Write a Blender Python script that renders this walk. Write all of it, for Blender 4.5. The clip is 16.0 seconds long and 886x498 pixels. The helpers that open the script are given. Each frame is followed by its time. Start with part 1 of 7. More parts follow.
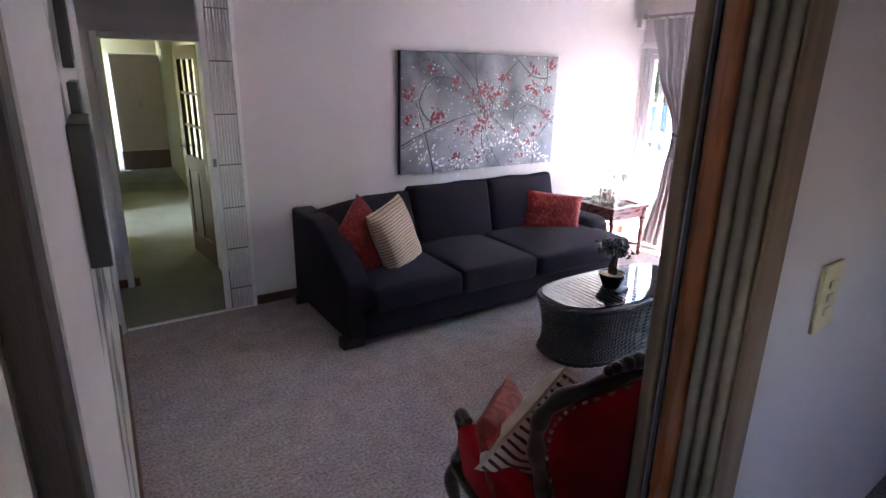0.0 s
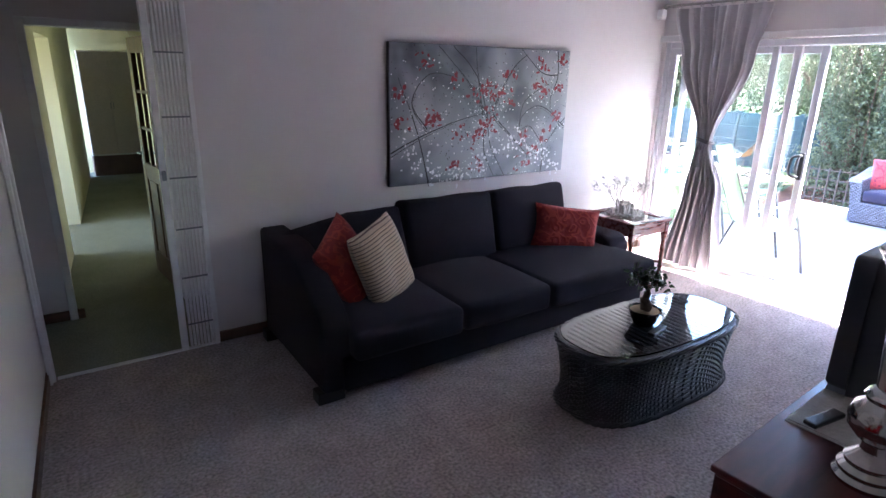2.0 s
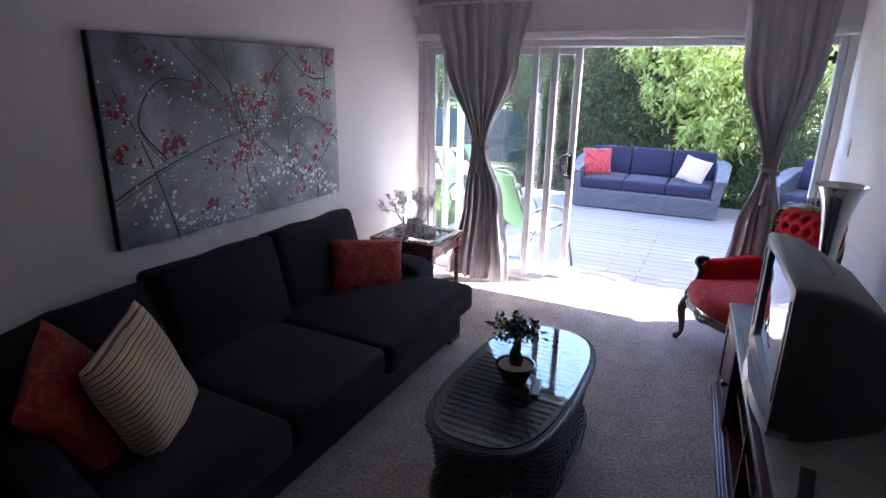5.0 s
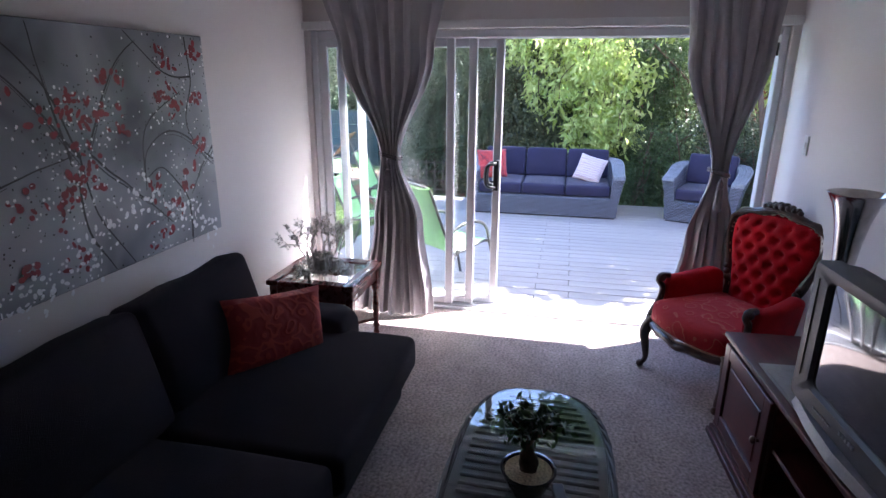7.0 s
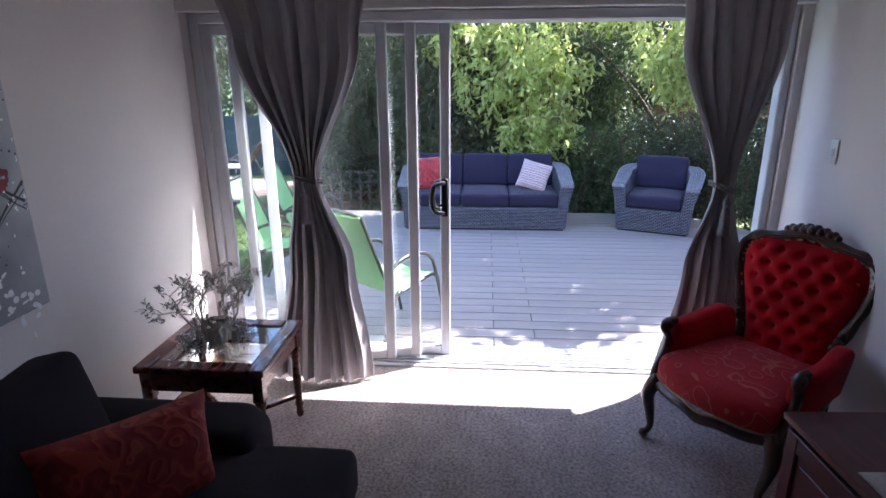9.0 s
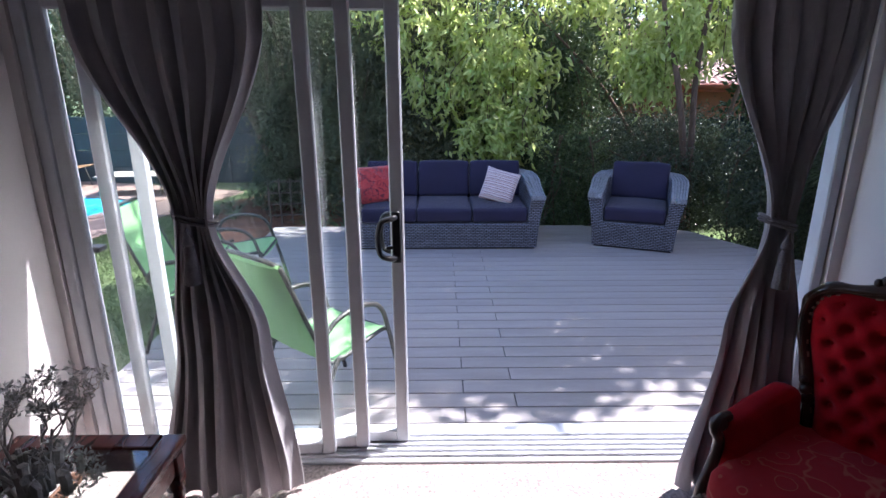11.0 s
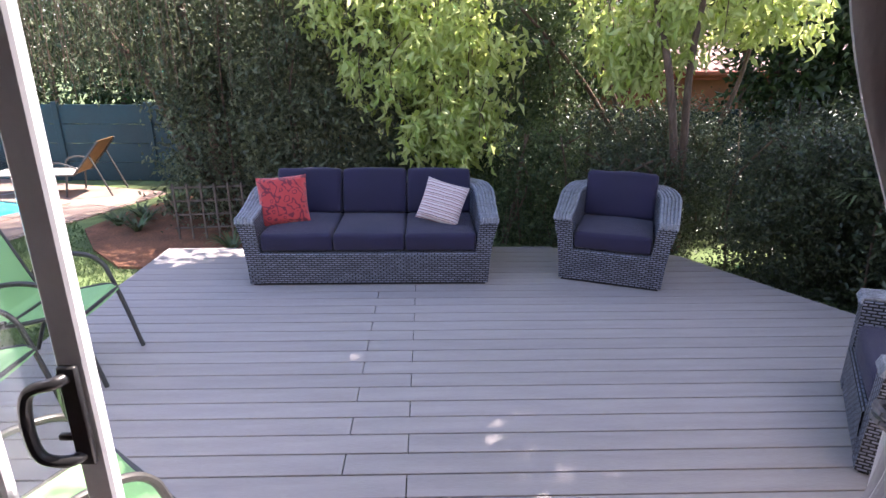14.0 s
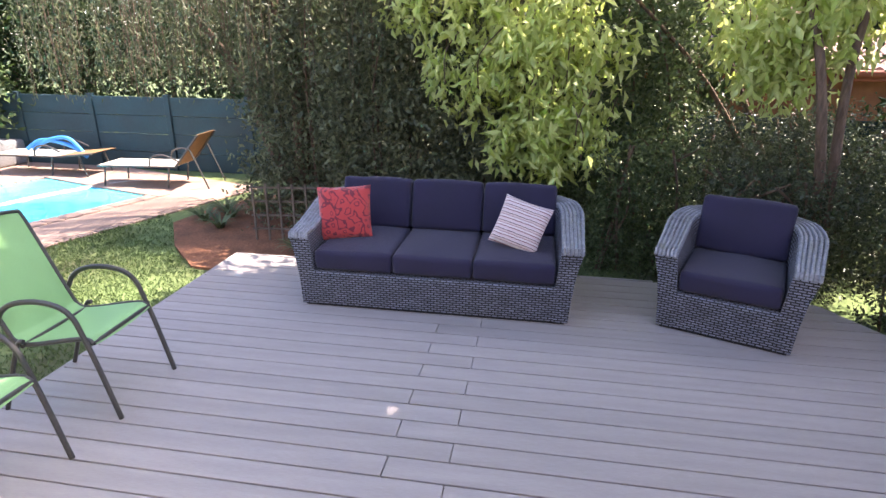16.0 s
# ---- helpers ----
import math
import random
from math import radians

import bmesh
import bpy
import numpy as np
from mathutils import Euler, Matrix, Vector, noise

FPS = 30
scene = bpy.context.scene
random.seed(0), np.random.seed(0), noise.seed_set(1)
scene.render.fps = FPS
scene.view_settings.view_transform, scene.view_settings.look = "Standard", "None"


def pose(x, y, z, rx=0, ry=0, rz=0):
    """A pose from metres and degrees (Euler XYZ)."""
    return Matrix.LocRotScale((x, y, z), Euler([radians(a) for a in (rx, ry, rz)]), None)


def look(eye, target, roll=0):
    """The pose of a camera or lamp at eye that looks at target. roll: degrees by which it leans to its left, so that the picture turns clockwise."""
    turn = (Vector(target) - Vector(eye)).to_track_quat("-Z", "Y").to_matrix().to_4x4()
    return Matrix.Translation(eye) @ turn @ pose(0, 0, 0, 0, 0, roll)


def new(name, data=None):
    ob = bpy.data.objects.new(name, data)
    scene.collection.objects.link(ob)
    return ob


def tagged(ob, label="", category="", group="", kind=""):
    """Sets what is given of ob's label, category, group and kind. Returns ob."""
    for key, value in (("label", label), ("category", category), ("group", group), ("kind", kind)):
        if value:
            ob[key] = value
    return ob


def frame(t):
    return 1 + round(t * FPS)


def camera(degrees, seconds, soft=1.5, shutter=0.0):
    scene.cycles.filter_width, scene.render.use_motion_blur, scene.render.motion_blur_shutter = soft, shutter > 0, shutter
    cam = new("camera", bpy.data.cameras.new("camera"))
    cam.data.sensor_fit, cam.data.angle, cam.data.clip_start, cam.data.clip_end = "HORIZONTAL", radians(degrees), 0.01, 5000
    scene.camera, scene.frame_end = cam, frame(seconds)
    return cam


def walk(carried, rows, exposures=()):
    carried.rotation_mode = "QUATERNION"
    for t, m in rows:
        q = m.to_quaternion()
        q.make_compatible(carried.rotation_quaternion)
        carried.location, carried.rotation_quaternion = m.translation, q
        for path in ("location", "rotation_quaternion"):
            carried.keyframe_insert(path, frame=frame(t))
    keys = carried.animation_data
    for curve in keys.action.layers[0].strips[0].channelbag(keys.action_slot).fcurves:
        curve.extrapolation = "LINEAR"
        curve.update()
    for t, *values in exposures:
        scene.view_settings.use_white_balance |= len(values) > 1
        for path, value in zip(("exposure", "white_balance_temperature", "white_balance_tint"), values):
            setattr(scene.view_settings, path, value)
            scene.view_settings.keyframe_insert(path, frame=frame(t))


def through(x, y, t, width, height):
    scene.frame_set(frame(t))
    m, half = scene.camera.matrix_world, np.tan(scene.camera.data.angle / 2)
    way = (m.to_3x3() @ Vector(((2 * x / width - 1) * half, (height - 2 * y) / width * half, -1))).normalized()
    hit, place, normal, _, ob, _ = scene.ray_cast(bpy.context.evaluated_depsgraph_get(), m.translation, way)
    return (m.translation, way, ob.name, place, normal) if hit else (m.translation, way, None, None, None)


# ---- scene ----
cam = camera(76.4, 16.0)
PATH = [
    (0, (0.137, -0.115, 1.823), (1.2, 1.469, 1.221), 1.2),
    (0.5, (0.205, 0.101, 1.791), (1.272, 1.684, 1.193), 1.2),
    (1, (0.287, 0.246, 1.8), (1.348, 1.83, 1.197), 1.2),
    (1.5, (0.392, 0.367, 1.804), (1.457, 1.949, 1.2), 1.2),
    (2, (0.522, 0.482, 1.78), (1.599, 2.058, 1.182), 1.2),
    (2.5, (0.594, 0.63, 1.768), (1.722, 2.169, 1.168), 1.1),
    (3, (0.675, 0.774, 1.775), (1.939, 2.203, 1.177), 1.1),
    (3.5, (0.699, 0.931, 1.813), (2.126, 2.194, 1.205), 1.3),
    (4, (0.731, 1.107, 1.82), (2.275, 2.227, 1.218), 1.3),
    (4.5, (0.775, 1.321, 1.816), (2.414, 2.301, 1.222), 1.1),
    (7, (1.519, 2.232, 1.788), (3.388, 2.638, 1.203), 0.4),
    (7.5, (1.714, 2.344, 1.774), (3.604, 2.637, 1.188), 0.2),
    (8, (1.987, 2.412, 1.766), (3.886, 2.641, 1.181), 0.2),
    (8.5, (2.211, 2.464, 1.762), (4.115, 2.646, 1.178), 0.0),
    (11, (3.396, 2.558, 1.746), (5.307, 2.546, 1.157), -0.2),
    (11.5, (3.589, 2.528, 1.747), (5.494, 2.445, 1.144), 0.4),
    (12, (3.872, 2.393, 1.688), (5.781, 2.281, 1.103), -0.0),
    (12.5, (4.09, 2.308, 1.697), (5.993, 2.194, 1.092), 0.3),
    (13, (4.341, 2.222, 1.71), (6.239, 2.113, 1.088), 0.3),
    (13.5, (4.553, 2.157, 1.704), (6.45, 2.049, 1.082), 0.4),
    (14, (4.76, 2.041, 1.761), (6.654, 1.984, 1.119), 0.3),
    (14.5, (4.94, 1.944, 1.75), (6.835, 1.984, 1.112), 0.4),
    (15, (5.095, 1.892, 1.746), (6.984, 2.024, 1.104), 0.4),
    (15.5, (5.277, 1.862, 1.781), (7.154, 2.079, 1.127), 0.5),
    (16, (5.428, 1.826, 1.791), (7.29, 2.133, 1.13), 0.5),
]
EXPO = [(0, 5.45, 6150, 27), (1.5, 5.0, 5800, 23), (3.0, 4.2, 5800, 19), (4.5, 3.75, 5850, 20), (7.0, 3.15, 5850, 21), (8.5, 2.7, 5850, 21), (11, 1.75, 5850, 21), (13, 2.1, 6400, 24), (14.5, 2.2, 6900, 25), (16, 2.35, 7300, 25)]
walk(cam, [(t, look(eye, target, roll)) for t, eye, target, roll in PATH], EXPO)

# ---- world, sun, large lights ----
world = bpy.data.worlds.new("sky")
scene.world = world
world.use_nodes = True
wn = world.node_tree.nodes
sky = wn.new("ShaderNodeTexSky")
sky.sky_type = "NISHITA"
sky.sun_disc = False
SUN_TO = Vector((0.245, -0.435, 0.866)).normalized()
sky.sun_elevation = math.asin(SUN_TO.z)
sky.sun_rotation = math.atan2(SUN_TO.x, SUN_TO.y)
world.node_tree.links.new(sky.outputs[0], wn["Background"].inputs[0])
wn["Background"].inputs[1].default_value = 0.15
sun_data = bpy.data.lights.new("sun", "SUN")
sun_data.energy, sun_data.angle, sun_data.color = 4.5, radians(0.6), (1.0, 0.95, 0.86)
sun = new("sun", sun_data)
sun.matrix_world = look(SUN_TO * 30, (0, 0, 0))


# ---- small tools ----
def mat(name, base, rough=0.6, metal=0.0, var=0.15, scale=6.0, bump=0.15, bscale=80.0, fine=0.1, rand=0.0, island=0.0,
        spec=0.5, coat=0.0, sheen=0.0, stretch=(1, 1, 1), trans=0.0, second=None, ior=1.45):
    m = bpy.data.materials.new(name)
    m.use_nodes = True
    nt = m.node_tree
    n, l = nt.nodes, nt.links
    b = n["Principled BSDF"]
    b.inputs["Roughness"].default_value = rough
    b.inputs["Metallic"].default_value = metal
    b.inputs["Specular IOR Level"].default_value = spec
    b.inputs["Coat Weight"].default_value = coat
    b.inputs["Sheen Weight"].default_value = sheen
    b.inputs["Transmission Weight"].default_value = trans
    b.inputs["IOR"].default_value = ior
    tc = n.new("ShaderNodeTexCoord")
    mp = n.new("ShaderNodeMapping")
    mp.inputs["Scale"].default_value = stretch
    l.new(tc.outputs["Object"], mp.inputs["Vector"])
    big = n.new("ShaderNodeTexNoise")
    big.inputs["Scale"].default_value, big.inputs["Detail"].default_value = scale, 6
    l.new(mp.outputs[0], big.inputs["Vector"])
    small = n.new("ShaderNodeTexNoise")
    small.inputs["Scale"].default_value, small.inputs["Detail"].default_value = bscale, 3
    l.new(mp.outputs[0], small.inputs["Vector"])
    ramp = n.new("ShaderNodeValToRGB")
    lo = [max(0, c * (1 - var)) for c in base]
    hi = list(second) if second else [min(1, c * (1 + var)) for c in base]
    ramp.color_ramp.elements[0].position, ramp.color_ramp.elements[1].position = 0.3, 0.7
    ramp.color_ramp.elements[0].color, ramp.color_ramp.elements[1].color = (*lo, 1), (*hi, 1)
    l.new(big.outputs["Fac"], ramp.inputs["Fac"])
    col = ramp.outputs["Color"]

    def scaled(col, source, amount):
        mr = n.new("ShaderNodeMapRange")
        mr.inputs["From Min"].default_value, mr.inputs["From Max"].default_value = 0.25, 0.75
        if source.name == "Random" or source.name == "Random Per Island":
            mr.inputs["From Min"].default_value, mr.inputs["From Max"].default_value = 0, 1
        mr.inputs["To Min"].default_value, mr.inputs["To Max"].default_value = 1 - amount, 1 + amount
        l.new(source, mr.inputs["Value"])
        mx = n.new("ShaderNodeMix")
        mx.data_type, mx.blend_type = "RGBA", "MULTIPLY"
        mx.inputs["Factor"].default_value = 1
        l.new(col, mx.inputs[6])
        l.new(mr.outputs[0], mx.inputs[7])
        return mx.outputs[2]

    if fine:
        col = scaled(col, small.outputs["Fac"], fine)
    if rand:
        col = scaled(col, n.new("ShaderNodeObjectInfo").outputs["Random"], rand)
    if island:
        col = scaled(col, n.new("ShaderNodeNewGeometry").outputs["Random Per Island"], island)
    l.new(col, b.inputs["Base Color"])
    if bump:
        bp = n.new("ShaderNodeBump")
        bp.inputs["Strength"].default_value, bp.inputs["Distance"].default_value = bump, 0.01
        l.new(small.outputs["Fac"], bp.inputs["Height"])
        l.new(bp.outputs[0], b.inputs["Normal"])
    rr = n.new("ShaderNodeMapRange")
    rr.inputs["To Min"].default_value, rr.inputs["To Max"].default_value = max(0.02, rough - 0.08), min(1, rough + 0.08)
    l.new(big.outputs["Fac"], rr.inputs["Value"])
    l.new(rr.outputs[0], b.inputs["Roughness"])
    return m


def banded(name, stops, axis, period, rough=0.85, bump=0.3, warp=0.15, sheen=0.3):
    """Cloth with printed stripes along an axis."""
    m = bpy.data.materials.new(name)
    m.use_nodes = True
    n, l = m.node_tree.nodes, m.node_tree.links
    b = n["Principled BSDF"]
    b.inputs["Roughness"].default_value, b.inputs["Sheen Weight"].default_value = rough, sheen
    tc = n.new("ShaderNodeTexCoord")
    sep = n.new("ShaderNodeSeparateXYZ")
    l.new(tc.outputs["Object"], sep.inputs[0])
    ns = n.new("ShaderNodeTexNoise")
    ns.inputs["Scale"].default_value = 14
    l.new(tc.outputs["Object"], ns.inputs["Vector"])
    ad = n.new("ShaderNodeMath")
    ad.operation = "MULTIPLY_ADD"
    l.new(ns.outputs["Fac"], ad.inputs[0])
    ad.inputs[1].default_value = warp * period
    l.new(sep.outputs["XYZ".index(axis)], ad.inputs[2])
    dv = n.new("ShaderNodeMath")
    dv.operation = "DIVIDE"
    l.new(ad.outputs[0], dv.inputs[0])
    dv.inputs[1].default_value = period
    fr = n.new("ShaderNodeMath")
    fr.operation = "FRACT"
    l.new(dv.outputs[0], fr.inputs[0])
    ramp = n.new("ShaderNodeValToRGB")
    ramp.color_ramp.interpolation = "CONSTANT"
    e = ramp.color_ramp.elements
    e[0].position, e[0].color = stops[0][0], (*stops[0][1], 1)
    e.remove(e[1])
    for p, c in stops[1:]:
        e.new(p).color = (*c, 1)
    l.new(fr.outputs[0], ramp.inputs["Fac"])
    l.new(ramp.outputs[0], b.inputs["Base Color"])
    weave = n.new("ShaderNodeTexNoise")
    weave.inputs["Scale"].default_value = 400
    l.new(tc.outputs["Object"], weave.inputs["Vector"])
    bp = n.new("ShaderNodeBump")
    bp.inputs["Strength"].default_value, bp.inputs["Distance"].default_value = bump, 0.004
    l.new(weave.outputs["Fac"], bp.inputs["Height"])
    l.new(bp.outputs[0], b.inputs["Normal"])
    return m


def damask(name, low, high, scale, cut=0.5, rough=0.8, sheen=0.5):
    """Cloth with a woven scroll pattern in two colours."""
    m = bpy.data.materials.new(name)
    m.use_nodes = True
    n, l = m.node_tree.nodes, m.node_tree.links
    b = n["Principled BSDF"]
    b.inputs["Roughness"].default_value, b.inputs["Sheen Weight"].default_value = rough, sheen
    tc = n.new("ShaderNodeTexCoord")
    ns = n.new("ShaderNodeTexNoise")
    ns.inputs["Scale"].default_value, ns.inputs["Detail"].default_value, ns.inputs["Distortion"].default_value = scale * 0.6, 1, 1.5
    l.new(tc.outputs["Object"], ns.inputs["Vector"])
    vo = n.new("ShaderNodeTexVoronoi")
    vo.feature = "SMOOTH_F1"
    vo.inputs["Scale"].default_value = scale
    l.new(tc.outputs["Object"], vo.inputs["Vector"])
    sn = n.new("ShaderNodeMath")
    sn.operation = "MULTIPLY_ADD"
    l.new(vo.outputs["Distance"], sn.inputs[0])
    sn.inputs[1].default_value = 18
    ml = n.new("ShaderNodeMath")
    ml.operation = "MULTIPLY"
    l.new(ns.outputs["Fac"], ml.inputs[0])
    ml.inputs[1].default_value = 9
    l.new(ml.outputs[0], sn.inputs[2])
    s2 = n.new("ShaderNodeMath")
    s2.operation = "SINE"
    l.new(sn.outputs[0], s2.inputs[0])
    ramp = n.new("ShaderNodeValToRGB")
    ramp.color_ramp.elements[0].position, ramp.color_ramp.elements[1].position = cut, cut + 0.12
    ramp.color_ramp.elements[0].color, ramp.color_ramp.elements[1].color = (*low, 1), (*high, 1)
    l.new(s2.outputs[0], ramp.inputs["Fac"])
    l.new(ramp.outputs[0], b.inputs["Base Color"])
    bp = n.new("ShaderNodeBump")
    bp.inputs["Strength"].default_value, bp.inputs["Distance"].default_value = 0.3, 0.003
    l.new(s2.outputs[0], bp.inputs["Height"])
    l.new(bp.outputs[0], b.inputs["Normal"])
    return m


def leaf_mat(name, base, tip, rough=0.45, through=0.35):
    m = bpy.data.materials.new(name)
    m.use_nodes = True
    n, l = m.node_tree.nodes, m.node_tree.links
    b = n["Principled BSDF"]
    b.inputs["Roughness"].default_value = rough
    g = n.new("ShaderNodeNewGeometry")
    ramp = n.new("ShaderNodeValToRGB")
    ramp.color_ramp.elements[0].color, ramp.color_ramp.elements[1].color = (*base, 1), (*tip, 1)
    l.new(g.outputs["Random Per Island"], ramp.inputs["Fac"])
    l.new(ramp.outputs[0], b.inputs["Base Color"])
    tr = n.new("ShaderNodeBsdfTranslucent")
    l.new(ramp.outputs[0], tr.inputs["Color"])
    mix = n.new("ShaderNodeMixShader")
    mix.inputs[0].default_value = through
    l.new(b.outputs[0], mix.inputs[1])
    l.new(tr.outputs[0], mix.inputs[2])
    l.new(mix.outputs[0], n["Material Output"].inputs["Surface"])
    return m


def thing(name, label, category, at=None, group="", kind=""):
    ob = new(name)
    ob.empty_display_size = 0.1
    if at is not None:
        ob.matrix_world = at
    return tagged(ob, label, category, group, kind)


def mesh_from(name, bm, material, smooth=False):
    bmesh.ops.recalc_face_normals(bm, faces=bm.faces)
    me = bpy.data.meshes.new(name)
    bm.to_mesh(me)
    bm.free()
    if material:
        me.materials.append(material)
    if smooth:
        for p in me.polygons:
            p.use_smooth = True
        me.set_sharp_from_angle(angle=radians(45))
    return me


def part(name, bm, material, parent=None, label="", smooth=False, at=None):
    ob = new(name, mesh_from(name, bm, material, smooth))
    ob.parent = parent
    if at is not None:
        ob.matrix_local = at
    if label:
        ob["label"] = label
    return ob


def box(bm, x0, x1, y0, y1, z0, z1, bevel=0.0, seg=2, m=None):
    r = bmesh.ops.create_cube(bm, size=1)
    vs = r["verts"]
    bmesh.ops.scale(bm, vec=(abs(x1 - x0), abs(y1 - y0), abs(z1 - z0)), verts=vs)
    bmesh.ops.translate(bm, vec=((x0 + x1) / 2, (y0 + y1) / 2, (z0 + z1) / 2), verts=vs)
    if m is not None:
        bmesh.ops.transform(bm, matrix=m, verts=vs)
    if bevel:
        es = list({e for v in vs for e in v.link_edges})
        bmesh.ops.bevel(bm, geom=es, offset=bevel, segments=seg, profile=0.5, affect="EDGES")
    return bm


def boxed(x0, x1, y0, y1, z0, z1, bevel=0.0, seg=2, m=None):
    return box(bmesh.new(), x0, x1, y0, y1, z0, z1, bevel, seg, m)


def loft(bm, rings, closed=True, caps=True):
    rows = [[bm.verts.new(p) for p in r] for r in rings]
    k = len(rows[0])
    for a, b in zip(rows, rows[1:]):
        for i in range(k if closed else k - 1):
            j = (i + 1) % k
            bm.faces.new((a[i], a[j], b[j], b[i]))
    if caps and closed:
        bm.faces.new(rows[0][::-1])
        bm.faces.new(rows[-1])
    return bm


def tube(bm, pts, r, seg=8, caps=True):
    """A round bar along a line of points; r: one radius or one a point."""
    pts = [Vector(p) for p in pts]
    rad = r if isinstance(r, (list, tuple)) else [r] * len(pts)
    rings = []
    up = Vector((0.13, 0.31, 0.94))
    for i, p in enumerate(pts):
        d = (pts[min(i + 1, len(pts) - 1)] - pts[max(i - 1, 0)]).normalized()
        a = d.cross(up)
        if a.length < 0.05:
            a = d.cross(Vector((1, 0, 0)))
        a.normalize()
        b = d.cross(a).normalized()
        up = a.cross(d)
        rings.append([p + rad[i] * (math.cos(t) * a + math.sin(t) * b) for t in [2 * math.pi * k / seg for k in range(seg)]])
    return loft(bm, rings, True, caps)


def curve_pts(pts, n=8):
    """A smooth line through points."""
    pts = [Vector(p) for p in pts]
    out = []
    for i in range(len(pts) - 1):
        p0, p1, p2, p3 = pts[max(i - 1, 0)], pts[i], pts[i + 1], pts[min(i + 2, len(pts) - 1)]
        for k in range(n):
            t = k / n
            out.append(0.5 * ((2 * p1) + (p2 - p0) * t + (2 * p0 - 5 * p1 + 4 * p2 - p3) * t * t + (3 * p1 - p0 - 3 * p2 + p3) * t ** 3))
    out.append(pts[-1])
    return out


def lathe(bm, prof, seg=24, at=(0, 0, 0)):
    rings = [[(at[0] + r * math.cos(2 * math.pi * k / seg), at[1] + r * math.sin(2 * math.pi * k / seg), at[2] + z) for k in range(seg)] for r, z in prof]
    return loft(bm, rings)


def puffed(w, d, h, puff=0.5, n=14, crumple=0.0, seed=0, square=0.35):
    """A soft cushion, w by d, h thick in the middle, thin at its seams."""
    bm = bmesh.new()
    tops, bots = [], []
    for i in range(n + 1):
        for j in range(n + 1):
            u, v = 2 * i / n - 1, 2 * j / n - 1
            pull = 1 - 0.06 * puff * (1 - u * u) * abs(v) ** 3
            pull2 = 1 - 0.06 * puff * (1 - v * v) * abs(u) ** 3
            x, y = u * w / 2 * pull2, v * d / 2 * pull
            f = max(0.0, (1 - abs(u) ** 3) * (1 - abs(v) ** 3)) ** square
            e = crumple * noise.noise(Vector((u * 2.3 + seed, v * 2.3, seed * 0.7)))
            z = h / 2 * f + e * f
            tops.append(bm.verts.new((x, y, z)))
            edge = i in (0, n) or j in (0, n)
            bots.append(tops[-1] if edge else bm.verts.new((x, y, -h / 2 * f + e * f * 0.5)))
    for i in range(n):
        for j in range(n):
            a, b, c, e = i * (n + 1) + j, (i + 1) * (n + 1) + j, (i + 1) * (n + 1) + j + 1, i * (n + 1) + j + 1
            bm.faces.new((tops[a], tops[b], tops[c], tops[e]))
            q = [bots[e], bots[c], bots[b], bots[a]]
            if len(set(q)) == 4:
                try:
                    bm.faces.new(q)
                except ValueError:
                    pass
    return bm


def block_cushion(w, d, h, r=0.05, n=10, dome=0.03, sag=0.0, seed=0):
    """A boxy upholstered cushion with soft edges and a domed top; origin at the middle of its base."""
    bm = bmesh.new()
    bmesh.ops.create_cube(bm, size=1)
    bmesh.ops.scale(bm, vec=(w, d, h), verts=bm.verts)
    bmesh.ops.translate(bm, vec=(0, 0, h / 2), verts=bm.verts)
    bmesh.ops.bevel(bm, geom=bm.edges[:], offset=r, segments=4, profile=0.55, affect="EDGES")
    es = [e for e in bm.edges if e.calc_length() > 0.12]
    bmesh.ops.subdivide_edges(bm, edges=es, cuts=n, use_grid_fill=True)
    for v in bm.verts:
        u, t = 2 * v.co.x / w, 2 * v.co.y / d
        f = max(0, 1 - u * u) * max(0, 1 - t * t)
        up = v.co.z / h
        v.co.z += dome * f * up
        k = noise.noise(Vector((v.co.x * 3 + seed, v.co.y * 3, v.co.z * 3)))
        v.co += Vector((0.006 * k, 0.006 * k, 0.008 * k * up))
        v.co.y += math.copysign(0.015, v.co.y) * max(0, 1 - u * u) * (1 if abs(t) > 0.85 else 0) * 4 * up * (1 - up)
    return bm


def wall(name, a, b, thick, z0, z1, material, openings=(), label=""):
    """A wall from a to b, thick to its right hand side, with openings (start, end, bottom, top) along it."""
    a, b = Vector((*a, 0)), Vector((*b, 0))
    d = (b - a)
    length = d.length
    ang = math.atan2(d.y, d.x)
    m = Matrix.Translation(a) @ Matrix.Rotation(ang, 4, "Z")
    bm = bmesh.new()
    s = 0.0
    for o0, o1, ob, ot in sorted(openings):
        if o0 > s:
            box(bm, s, o0, -thick, 0, z0, z1, m=m)
        if ob > z0:
            box(bm, o0, o1, -thick, 0, z0, ob, m=m)
        if ot < z1:
            box(bm, o0, o1, -thick, 0, ot, z1, m=m)
        s = o1
    if s < length:
        box(bm, s, length, -thick, 0, z0, z1, m=m)
    ob = part(name, bm, material)
    return tagged(ob, label or "painted plaster wall", "wall", kind="structure")


